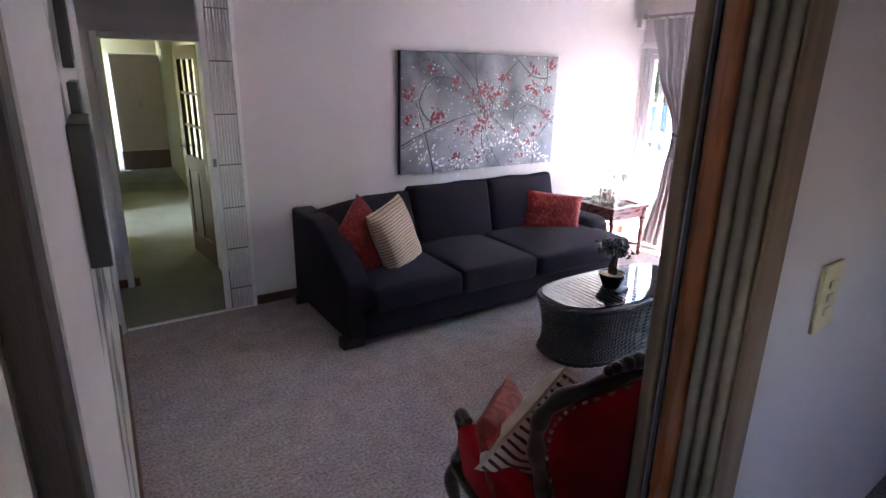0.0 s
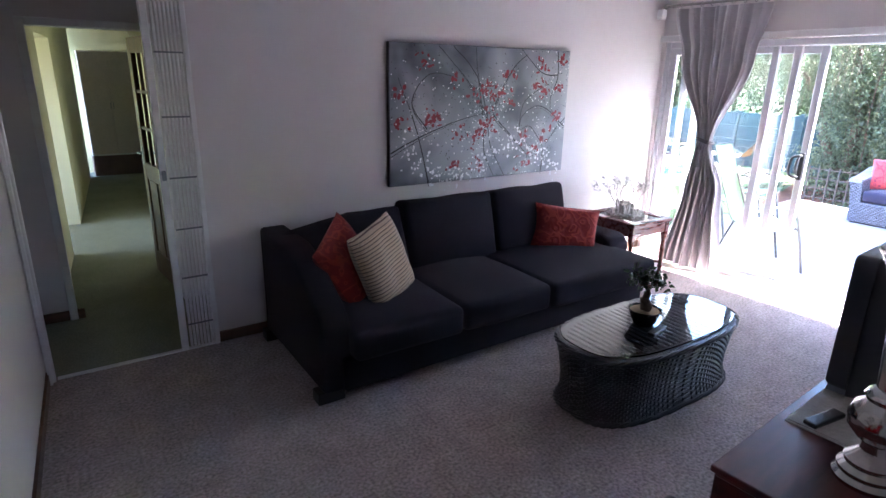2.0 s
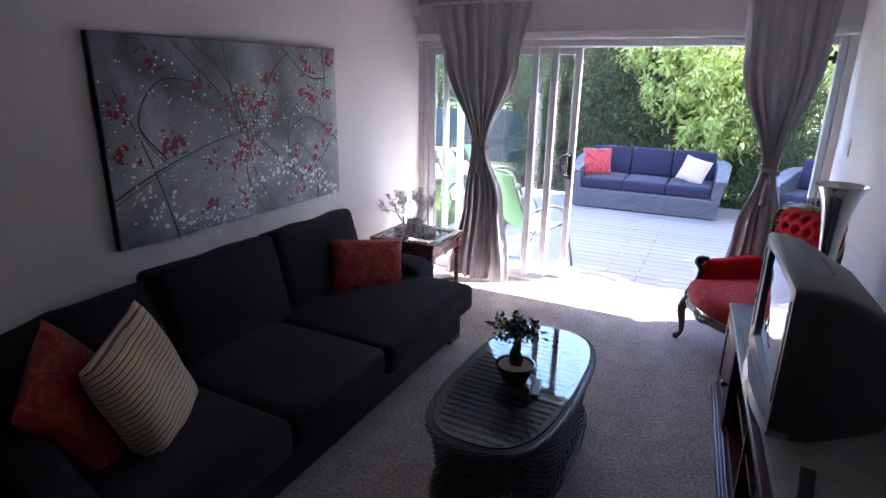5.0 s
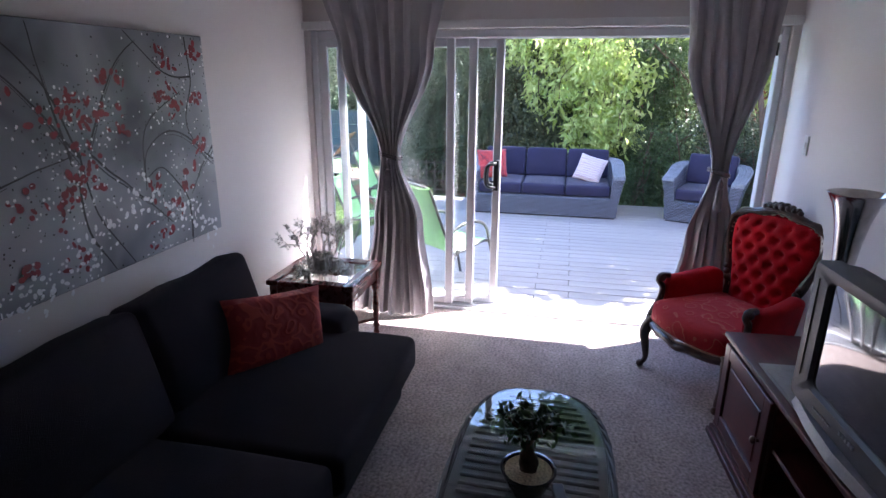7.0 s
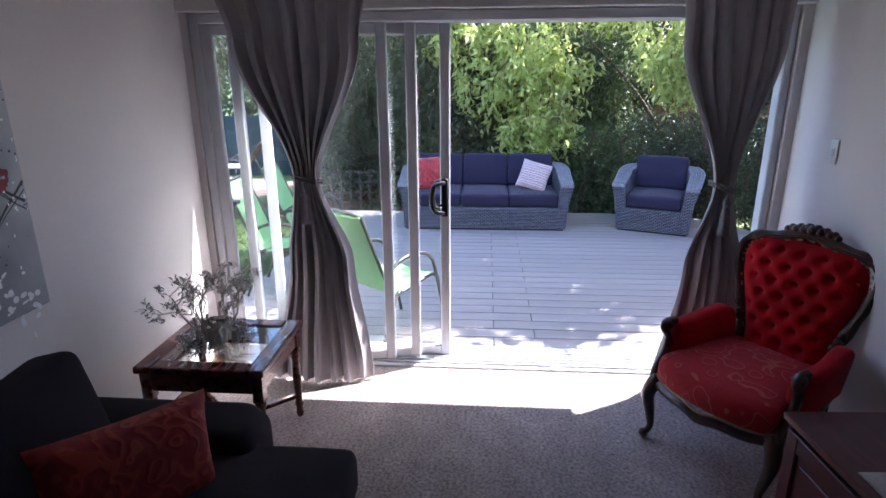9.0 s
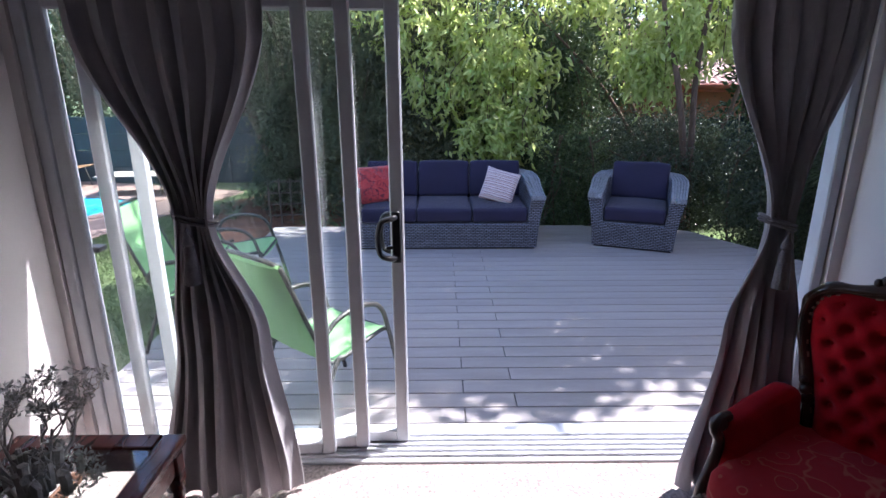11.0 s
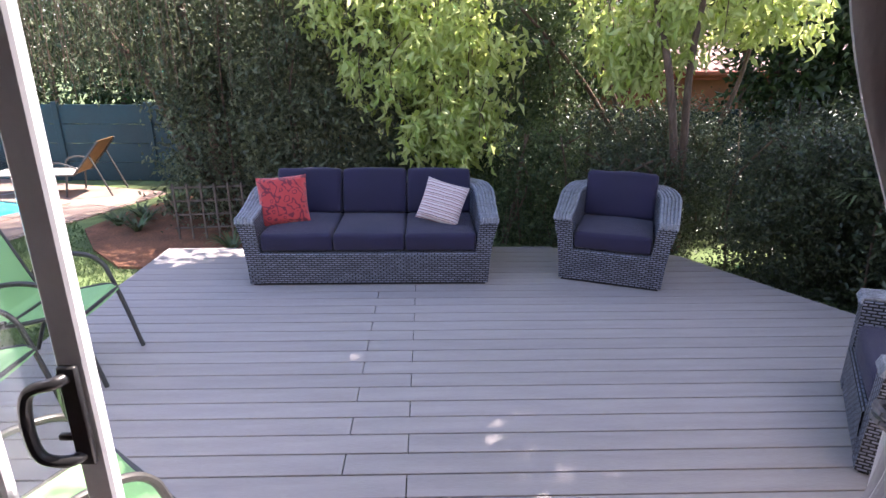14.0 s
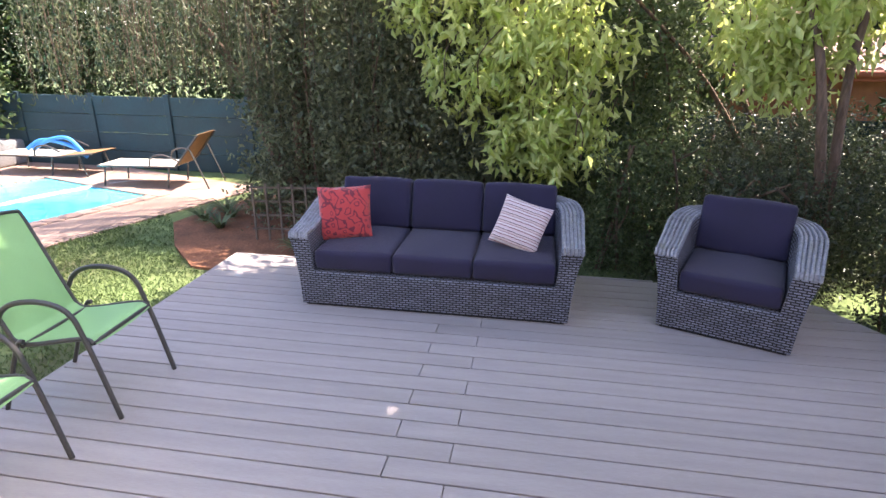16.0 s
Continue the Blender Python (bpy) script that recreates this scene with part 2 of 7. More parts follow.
# ---- materials ----
M_WALL = mat("wall_paint", (0.66, 0.62, 0.615), 0.75, var=0.03, scale=1.2, bump=0.06, bscale=160, fine=0.02)
M_HALLWALL = mat("hall_paint", (0.66, 0.64, 0.42), 0.8, var=0.04, scale=1.2, bump=0.05, bscale=160, fine=0.02)
M_CEIL = mat("ceiling_paint", (0.66, 0.65, 0.635), 0.85, var=0.02, bump=0.03)
M_CARPET = mat("carpet_pile", (0.33, 0.275, 0.26), 0.95, var=0.14, scale=7.0, bump=0.7, bscale=62, fine=0.5, spec=0.1, sheen=0.1)
M_HALLCARPET = mat("hall_carpet_pile", (0.25, 0.26, 0.19), 0.95, var=0.12, scale=2.0, bump=0.9, bscale=130, fine=0.4, spec=0.1)
M_SKIRT = mat("skirting_wood", (0.13, 0.06, 0.035), 0.45, var=0.3, scale=5, bump=0.1, stretch=(1, 6, 6))
M_WHITE = mat("white_enamel", (0.72, 0.72, 0.72), 0.35, var=0.03, bump=0.02, fine=0.02)
M_ALU = mat("white_aluminium", (0.56, 0.57, 0.60), 0.32, var=0.04, bump=0.02, fine=0.03, spec=0.6)
M_WOODRED = mat("varnished_wood", (0.33, 0.11, 0.03), 0.28, var=0.35, scale=4, bump=0.05, stretch=(8, 8, 0.7), coat=0.4)
M_WOODDULL = mat("dull_frame_wood", (0.20, 0.14, 0.09), 0.5, var=0.3, scale=4, bump=0.08, stretch=(8, 8, 0.7))
M_FOLD = mat("folding_door_vinyl", (0.30, 0.27, 0.20), 0.5, var=0.12, scale=3, bump=0.05)
M_DOORWOOD = mat("door_wood", (0.12, 0.055, 0.028), 0.4, var=0.4, scale=4, bump=0.1, stretch=(6, 6, 0.8), coat=0.2)
M_DECK = mat("deck_composite", (0.345, 0.315, 0.302), 0.55, var=0.10, scale=2.5, bump=0.2, bscale=40, fine=0.06, rand=0.05, stretch=(6, 0.6, 1))
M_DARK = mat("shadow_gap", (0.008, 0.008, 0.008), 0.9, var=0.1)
M_GLASS = bpy.data.materials.new("window_glass")
M_GLASS.use_nodes = True
_gb = M_GLASS.node_tree.nodes["Principled BSDF"]
_gb.inputs["Base Color"].default_value = (0.96, 0.99, 0.98, 1)
_gb.inputs["Roughness"].default_value = 0.0
_gb.inputs["Transmission Weight"].default_value = 1.0
_gb.inputs["IOR"].default_value = 1.45
M_BLACK = mat("black_plastic", (0.02, 0.02, 0.022), 0.35, var=0.2, bump=0.05)

# ---- the large structure ----
H = 2.62
floor = tagged(part("floor", boxed(-2.6, 5.64, -3.2, 4.22, -0.12, 0.0), M_CARPET), "beige-brown speckled wall-to-wall carpet", "carpet", kind="structure")
tagged(part("floor_hall", boxed(-0.2, 3.2, 4.224, 13.2, -0.12, -0.002), M_HALLCARPET), "olive-grey hallway carpet", "carpet", kind="structure")
tagged(part("ceiling", boxed(-2.6, 5.86, -3.2, 4.35, H, H + 0.12), M_CEIL), "plain white plaster ceiling", "ceiling", kind="structure")
tagged(part("ceiling_hall", boxed(-0.2, 3.2, 4.354, 13.2, 2.36, 2.5), M_CEIL), "plain hallway ceiling", "ceiling", kind="structure")

# sofa wall, with the passage to the hallway
wall("wall_north", (-0.1, 4.205), (5.86, 4.190), -0.14, 0, H, M_WALL, [(0.38, 1.325, 0, 2.30)], "pale lilac-white painted lounge wall")
# wall with the leaf decal
wall("wall_west", (0.105, 0.60), (0.262, 4.202), -0.16, 0, H, M_WALL, (), "white painted wall with grey leaf decal")
# wall behind the television
wall("wall_south", (1.345, 0.641), (5.68, 0.863), 0.16, 0, H, M_WALL, (), "pale painted wall behind the television")
tagged(part("wall_over_passage", boxed(0.064, 1.343, 0.455, 0.60, 2.122, H), M_WALL), "painted lintel over the folding door", "wall", kind="structure")
tagged(part("wall_beside_folds", boxed(1.212, 1.343, 0.452, 0.545, 0, 2.12), M_WALL), "short painted wall end beside the folding door", "wall", kind="structure")
# garden wall, with the sliding door's opening
SX = 5.64
wall("wall_east", (SX, 0.60), (SX, 4.30), 0.13, 0, H, M_WALL, [(0.31, 3.55, 0, 2.11)], "painted wall round the sliding door")
# the room that the walk starts in
# the opening is an added, unseen window, sized to let skylight in
wall("wall_start_south", (-2.6, -3.0), (3.4, -3.0), 0.15, 0, H, M_WALL, [(3.08, 3.62, 1.33, 1.83)])
wall("wall_start_west", (-2.4, -3.0), (-2.4, 0.6), -0.15, 0, H, M_WALL)
wall("wall_start_east", (3.2, -3.0), (3.2, 0.58), 0.15, 0, H, M_WALL)
wall("wall_start_north", (-2.4, 0.455), (0.062, 0.455), -0.145, 0, H, M_WALL)
# hallway
wall("wall_hall_door", (-0.1, 5.12), (1.62, 5.12), -0.12, 0, 2.36, M_WALL, [(0.62, 1.36, 0, 2.02)], "dim lilac wall round the hallway door")
wall("wall_hall_lobby", (0.18, 4.36), (0.18, 5.12), -0.1, 0, 2.36, M_WALL)
wall("wall_hall_lobby_east", (1.40, 4.36), (1.40, 5.12), 0.1, 0, 2.36, M_WALL)
wall("wall_hall_east", (1.50, 5.245), (1.86, 12.1), 0.12, 0, 2.36, M_HALLWALL, [(1.3, 2.1, 0, 2.02), (3.4, 4.2, 0, 2.02)], "pale yellow-green hallway wall")
wall("wall_hall_west", (0.42, 5.245), (0.96, 11.5), -0.12, 0, 2.36, M_HALLWALL, [(1.6, 2.9, 0, 2.05)], "pale yellow-green hallway wall")
wall("wall_hall_end", (0.6, 11.95), (2.2, 11.95), -0.12, 0, 2.36, M_HALLWALL, (), "hallway end wall")
wall("wall_side_room", (-1.9, 5.4), (-1.9, 9.6), -0.12, 0, 2.36, M_HALLWALL, [(1.0, 3.4, 0.8, 2.05)])
wall("wall_side_room_south", (-2.0, 5.6), (0.30, 5.6), 0.12, 0, 2.36, M_HALLWALL)
wall("wall_side_room_north", (-2.0, 9.4), (0.66, 9.4), -0.12, 0, 2.36, M_HALLWALL)
tagged(part("floor_side_room", boxed(-2.1, -0.204, 5.3, 9.7, -0.12, -0.002), M_HALLCARPET), "olive-grey carpet", "carpet", kind="structure")
tagged(part("ceiling_side_room", boxed(-2.1, -0.204, 5.3, 9.7, 2.36, 2.5), M_CEIL), "plain ceiling", "ceiling", kind="structure")
wall("wall_east_room_back", (3.1, 5.2), (3.1, 12.2), 0.12, 0, 2.36, M_HALLWALL)
wall("wall_east_room_south", (1.63, 5.2), (3.1, 5.2), 0.08, 0, 2.36, M_HALLWALL)
wall("wall_east_room_north", (2.2, 12.1), (3.2, 12.1), -0.08, 0, 2.36, M_HALLWALL)
# daylight in the side room's window
win = bpy.data.lights.new("side_window_daylight", "AREA")
win.shape, win.size, win.size_y, win.energy, win.color = "RECTANGLE", 2.3, 1.2, 1.8, (1.0, 0.95, 0.72)
wo = new("side_window_daylight", win)
wo.matrix_world = look((-1.95, 7.6, 1.45), (0.6, 7.8, 0.7))


def slab(name, x0, x1, y0, y1, z0, z1, material, label, category, m=None, bevel=0.004):
    return tagged(part(name, boxed(x0, x1, y0, y1, z0, z1, bevel, 1, m), material), label, category, kind="structure")


# skirting boards
def along(a, b):
    d = Vector((b[0] - a[0], b[1] - a[1], 0))
    return Matrix.Translation((a[0], a[1], 0)) @ Matrix.Rotation(math.atan2(d.y, d.x), 4, "Z"), d.length


for nm, a, b, side in (("baseboard_north", (1.235, 4.199), (5.63, 4.188), -1), ("baseboard_west", (0.110, 0.66), (0.260, 4.17), -1),
                       ("baseboard_south", (1.36, 0.644), (5.62, 0.862), 1)):
    mm, ln = along(a, b)
    bm = boxed(0, ln, 0 if side > 0 else -0.016, 0.016 if side > 0 else 0, 0.0, 0.075, 0.005, 2, mm)
    tagged(part(nm, bm, M_SKIRT), "dark brown wooden skirting board", "skirting", kind="structure")
bm = boxed(0.19, 0.50, 5.100, 5.118, 0, 0.075, 0.005)
tagged(part("baseboard_lobby", bm, M_SKIRT), "dark brown wooden skirting board", "skirting", kind="structure")
bm = boxed(0, 6.6, -0.0, 0.018, 0, 0.075, 0.005, 2, along((1.50, 5.25), (1.85, 12.0))[0])
tagged(part("baseboard_hall", bm, M_SKIRT), "dark brown wooden skirting board", "skirting", kind="structure")

# ground and deck
GZ = -0.30
M_GRASS = mat("lawn_soil", (0.11, 0.125, 0.05), 0.95, var=0.4, scale=1.2, bump=0.6, bscale=60, fine=0.3, second=(0.13, 0.20, 0.07))
g = bmesh.new()
rr = 400
vs = [g.verts.new(p) for p in ((5.8, -rr, GZ), (rr, -rr, GZ), (rr, rr, GZ), (5.8, rr, GZ))]
g.faces.new(vs)
tagged(part("ground", g, M_GRASS), "short green lawn with bare patches", "lawn", kind="structure")

# ---- sliding door ----
def frame_rect(bm, y0, y1, z0, z1, x0, x1, w, bev=0.006):
    box(bm, x0, x1, y0, y0 + w, z0, z1, bev, 1)
    box(bm, x0, x1, y1 - w, y1, z0, z1, bev, 1)
    box(bm, x0 + 0.001, x1 - 0.001, y0 + w - 0.002, y1 - w + 0.002, z1 - w, z1, bev, 1)
    box(bm, x0 + 0.001, x1 - 0.001, y0 + w - 0.002, y1 - w + 0.002, z0, z0 + w, bev, 1)


sd = thing("door_1", "white aluminium sliding door, pushed half open", "sliding door", kind="structure")
b = bmesh.new()
Y0, Y1 = 0.815, 4.045
box(b, 5.59, 5.745, Y1 - 0.05, Y1, 0.02, 2.105, 0.006, 1)
box(b, 5.60, 5.68, Y0, Y0 + 0.045, 0.02, 2.105, 0.006, 1)
box(b, 5.591, 5.744, Y0 + 0.05, Y1 - 0.05, 2.05, 2.105, 0.006, 1)
part("outer_frame", b, M_ALU, sd)
b = boxed(5.57, 5.868, Y0, Y1, -0.10, 0.018, 0.006, 1)
for xr in (5.60, 5.64, 5.68, 5.72, 5.76):
    box(b, xr - 0.004, xr + 0.004, Y0 + 0.05, Y1 - 0.05, 0.016, 0.032)
part("sill_track", b, M_ALU, sd, "white aluminium sill with raised running tracks")
for x, y0, y1 in ((5.62, 2.955, 3.99), (5.666, 2.80, 3.87), (5.712, 2.612, 3.74)):
    pn = bmesh.new()
    frame_rect(pn, y0, y1, 0.034, 2.05, x - 0.019, x + 0.019, 0.06)
    po = part("sliding_panel", pn, M_ALU, sd)
    gl = part("glass", boxed(x - 0.003, x + 0.003, y0 + 0.055, y1 - 0.055, 0.09, 1.99), M_GLASS, po, "clear glass pane")
    gl.visible_shadow = False
    if x > 5.7:
        hb = bmesh.new()
        for sx in (-1, 1):
            loop = curve_pts([(x + sx * 0.02, 2.645, 1.165), (x + sx * 0.05, 2.66, 1.165), (x + sx * 0.06, 2.705, 1.15), (x + sx * 0.06, 2.722, 1.08), (x + sx * 0.06, 2.712, 1.005), (x + sx * 0.05, 2.665, 0.985), (x + sx * 0.02, 2.645, 0.985)], 5)
            tube(hb, loop, 0.0125, 8)
            box(hb, x + sx * 0.019, x + sx * 0.034, 2.625, 2.664, 0.96, 1.19, 0.004, 1)
        box(hb, x - 0.034, x - 0.02, 2.66, 2.69, 1.02, 1.035, 0.003, 1)
        part("handle", hb, M_BLACK, po, "black pull handle", smooth=True)
b = boxed(5.66, 5.72, 3.92, 4.005, 1.02, 1.045, 0.006)
part("latch", b, M_BLACK, sd, "black lever latch")
b = bmesh.new()
box(b, 5.60, 5.63, 0.865, 0.885, 1.93, 2.01, 0.004)
box(b, 5.59, 5.62, 0.885, 0.915, 1.95, 1.98, 0.004)
part("lock", b, M_BLACK, sd, "black security bolt")
b = bmesh.new()
box(b, 5.545, 5.577, Y0 - 0.05, Y1 + 0.07, 2.108, 2.165, 0.005, 1)
tagged(part("trim_door_head", b, M_WHITE), "white painted architrave over the sliding door", "trim", kind="structure")

# ---- garden side of the house ----
M_BRICKWALL = mat("outer_plaster", (0.55, 0.50, 0.45), 0.85, var=0.08, scale=2, bump=0.3, bscale=60)
ow = wall("wall_outer", (5.712, -6.0), (5.712, 9.0), -0.02, GZ, 2.75, M_BRICKWALL, [(6.81, 10.05, -0.11 , 2.11)], "plastered garden wall of the house")

# ---- deck ----
deck = thing("deck", "grey-brown composite plank deck outside the sliding door", "deck", kind="structure")
GAP, DX0 = 0.0085, 5.816


def deck_span(x):
    """From and to in y at a plank's x: square to the lawn, cut aslant at the far right corner."""
    lo = -3.2
    if x > 7.0:
        lo = max(lo, -0.30 + (x - 9.80) * 0.574)
    hi = 4.53
    if x > 9.80:
        lo = max(lo, -0.30 + (x - 9.80) * 5.0)
    return lo, hi


plank_cache = {}
random.seed(4)
x, k = DX0, 0
while x < 9.97:
    BW = 0.1462 - 0.0005 * k
    lo0, hi = deck_span(x)
    lo1, _ = deck_span(x + BW - GAP)
    joint = 2.425 if k % 2 == 1 else 2.135
    for left, y1 in ((True, joint - 0.0025), (False, hi)):
        y0 = lo0 if left else joint + 0.0025
        slant = lo1 - lo0 if left else 0.0
        if y1 - y0 - max(slant, 0) < 0.1:
            continue
        key = (round(y1 - y0, 3), round(slant, 3), k)
        if key not in plank_cache:
            pb = boxed(0, BW - GAP, 0, y1 - y0, -0.025, 0, 0.002, 1)
            for v in pb.verts:
                if v.co.y < 0.02:
                    v.co.y += slant * v.co.x / (BW - GAP)
            plank_cache[key] = mesh_from("plank", pb, M_DECK)
        ob = new("plank", plank_cache[key])
        ob.parent = deck
        ob.location = (x, y0, random.uniform(-0.0012, 0.0))
    x, k = x + BW, k + 1
# solid near-black filler: the shade below the plank gaps is in its colour
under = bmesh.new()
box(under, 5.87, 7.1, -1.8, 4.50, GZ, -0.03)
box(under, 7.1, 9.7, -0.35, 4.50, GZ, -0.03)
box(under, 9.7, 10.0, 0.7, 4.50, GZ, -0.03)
part("joists", under, M_DARK, deck, "near-black filler under the planks, shade put into its colour")
b = bmesh.new()
box(b, 5.90, 10.03, 4.532, 4.555, GZ, -0.004, 0.004, 1)
box(b, 10.008, 10.031, 0.8, 4.53, GZ, -0.004, 0.004, 1)
part("fascia_board", b, M_DECK, deck)

# ---- lounge: curtains ----
M_CURTAIN = mat("taupe_satin_cloth", (0.35, 0.33, 0.35), 0.5, var=0.10, scale=3, bump=0.15, bscale=220, fine=0.06, sheen=0.5, stretch=(1, 1, 0.3))
M_TIE = mat("dark_taupe_cord", (0.16, 0.145, 0.15), 0.85, var=0.2, scale=40, bump=0.4, bscale=160)
M_ROD = mat("brushed_steel_rod", (0.30, 0.29, 0.28), 0.35, metal=0.8, var=0.1, bump=0.03)


def curtain(name, keys, xs, pleats, tie_z, label):
    """keys: (z, y from, y to); the cloth gathers at the tie."""
    th = thing(name, label, "curtain", group="curtains at the sliding door")
    bm = bmesh.new()
    n, rows = pleats * 10, 60
    zt, zb = keys[0][0], keys[-1][0]
    rings = []
    for r in range(rows + 1):
        z = zt + (zb - zt) * r / rows
        for a, b in zip(keys, keys[1:]):
            if a[0] >= z >= b[0]:
                f = (a[0] - z) / (a[0] - b[0])
                f = f * f * (3 - 2 * f)
                y0, y1 = a[1] + (b[1] - a[1]) * f, a[2] + (b[2] - a[2]) * f
        near = math.exp(-((z - tie_z) / 0.22) ** 2)
        amp = 0.030 + 0.014 * (zt - z) / (zt - zb) - 0.020 * near
        low = max(0.0, (tie_z - z) / (tie_z - zb))
        row = []
        for i in range(n + 1):
            u = i / n
            ph = 2 * math.pi * pleats * (u + 0.11 * noise.noise(Vector((u * 4 + pleats, z * 0.55, 3))))
            fold = 0.45 + 1.25 * abs(noise.noise(Vector((u * 3.7 + 2.2 * pleats, z * 0.45, 11)))) + 0.5 * near
            wob = noise.noise(Vector((u * 9, z * 1.3, 7.7)))
            x = xs - 0.10 * low * (0.35 + 0.65 * math.sin(math.pi * u)) + amp * fold * math.sin(ph) + 0.026 * wob + 0.03 * near * math.cos(math.pi * (u - 0.5) * 2)
            row.append((x, y0 + (y1 - y0) * u + 0.008 * math.cos(ph * 2), z + 0.012 * low * wob))
        rings.append(row + [(p[0] + 0.004, p[1], p[2]) for p in row[::-1]])
    loft(bm, rings, closed=True, caps=False)
    part("cloth", bm, M_CURTAIN, th, smooth=True)
    ky = [k for k in keys if abs(k[0] - tie_z) < 0.05][0]
    cy, hw = (ky[1] + ky[2]) / 2, (ky[2] - ky[1]) / 2 + 0.012
    t = bmesh.new()
    for dz in (-0.008, 0.008):
        tube(t, [(xs + 0.055 * math.sin(q), cy + hw * math.cos(q), tie_z + dz + 0.02 * math.cos(q)) for q in [2 * math.pi * i / 24 for i in range(25)]], 0.0075, 6)
    part("tieback", t, M_TIE, th, "twisted grey cord tieback", smooth=True)
    t = bmesh.new()
    lathe(t, [(0.004, 0.0), (0.008, -0.02), (0.02, -0.045), (0.022, -0.06), (0.014, -0.07), (0.02, -0.085), (0.026, -0.15), (0.03, -0.22), (0.0, -0.221)][::-1], 12, (xs - 0.085, cy, tie_z - 0.02))
    part("tassel", t, M_TIE, th, "grey tassel on the tieback", smooth=True)
    return th


curtain("curtain", [(2.385, 2.98, 3.88), (1.95, 3.06, 3.76), (1.23, 3.325, 3.465), (0.75, 3.16, 3.54), (0.025, 3.05, 3.66)], 5.44, 7, 1.23, "silver-taupe pleated curtain tied back with cord")
curtain("curtain", [(2.385, 0.90, 1.46), (1.95, 0.92, 1.42), (1.20, 1.095, 1.205), (0.75, 1.00, 1.31), (0.025, 0.93, 1.42)], 5.44, 6, 1.20, "silver-taupe pleated curtain tied back beside the armchair")
rod = thing("curtain_rod", "thin dark steel curtain rod with ball finials", "curtain rod")
b = bmesh.new()
tube(b, [(5.44, 0.86, 2.42), (5.44, 3.97, 2.42)], 0.012, 10)
part("rod", b, M_ROD, rod, smooth=True)
for y in (0.86, 3.97):
    s = 1 if y > 2 else -1
    b = bmesh.new()
    bmesh.ops.create_uvsphere(b, u_segments=16, v_segments=10, radius=0.028)
    tube(b, [(0, -s * 0.05, 0), (0, -s * 0.015, 0)], [0.014, 0.019], 12)
    part("finial", b, M_ROD, rod, smooth=True, at=pose(5.44, y + s * 0.02, 2.42))
for y in (0.95, 2.45, 3.92):
    b = bmesh.new()
    tube(b, [(5.44, y, 2.405), (5.50, y, 2.41), (5.585, y, 2.43)], 0.008, 8)
    part("bracket", b, M_ROD, rod, smooth=True)
for y0, y1, k in ((2.99, 3.87, 9), (0.93, 1.51, 7)):
    for i in range(k):
        b = bmesh.new()
        tube(b, [(5.44 + 0.021 * math.cos(q), y0 + (y1 - y0) * (i + 0.5) / k, 2.413 + 0.021 * math.sin(q)) for q in [2 * math.pi * j / 14 for j in range(15)]], 0.0035, 6)
        part("ring", b, M_ROD, rod, smooth=True)

# ---- sofa ----
M_SOFA = mat("charcoal_upholstery", (0.019, 0.016, 0.023), 0.9, var=0.15, scale=4, bump=0.35, bscale=260, fine=0.18, spec=0.10, sheen=0.04)
sofa = thing("sofa", "dark charcoal three-seater fabric sofa along the wall", "sofa", pose(0.02, 0.06, 0))


def soft_prism(profile, x0, x1, r=0.03):
    """A padded panel: a side outline (y, z) drawn out along x, with round edges."""
    bm = bmesh.new()
    a = [bm.verts.new((x0, y, z)) for y, z in profile]
    c = [bm.verts.new((x1, y, z)) for y, z in profile]
    bm.faces.new(a)
    bm.faces.new(c[::-1])
    k = len(profile)
    for i in range(k):
        bm.faces.new((a[i], c[i], c[(i + 1) % k], a[(i + 1) % k]))
    bmesh.ops.recalc_face_normals(bm, faces=bm.faces)
    bmesh.ops.bevel(bm, geom=bm.edges[:], offset=r, segments=3, profile=0.5, affect="EDGES")
    return bm


part("base", soft_prism([(2.98, 0.07), (2.98, 0.27), (3.95, 0.27), (3.95, 0.07)], 1.62, 4.17, 0.02), M_SOFA, sofa, smooth=True)
part("arm", soft_prism([(3.02, 0.06), (3.02, 0.47), (3.10, 0.55), (3.42, 0.74), (3.60, 0.79), (4.05, 0.79), (4.05, 0.06)], 1.51, 1.685, 0.03), M_SOFA, sofa, "tall sloping arm", smooth=True)
part("arm", soft_prism([(3.28, 0.07), (3.28, 0.47), (3.36, 0.53), (4.05, 0.53), (4.05, 0.07)], 4.10, 4.36, 0.05), M_SOFA, sofa, "low padded arm", smooth=True)
part("backrest", soft_prism([(3.93, 0.08), (3.88, 0.62), (3.98, 0.70), (4.08, 0.66), (4.10, 0.08)], 1.62, 4.16, 0.03), M_SOFA, sofa, smooth=True)
for x0, x1, sd_ in ((1.665, 2.395, 1), (2.395, 3.12, 2), (3.12, 4.21, 3)):
    part("seat_cushion", block_cushion(x1 - x0 - 0.006, 0.92, 0.185, 0.045, 8, 0.035, seed=sd_), M_SOFA, sofa, smooth=True, at=pose((x0 + x1) / 2, 3.385 - (0.02 if sd_ == 3 else 0), 0.255))
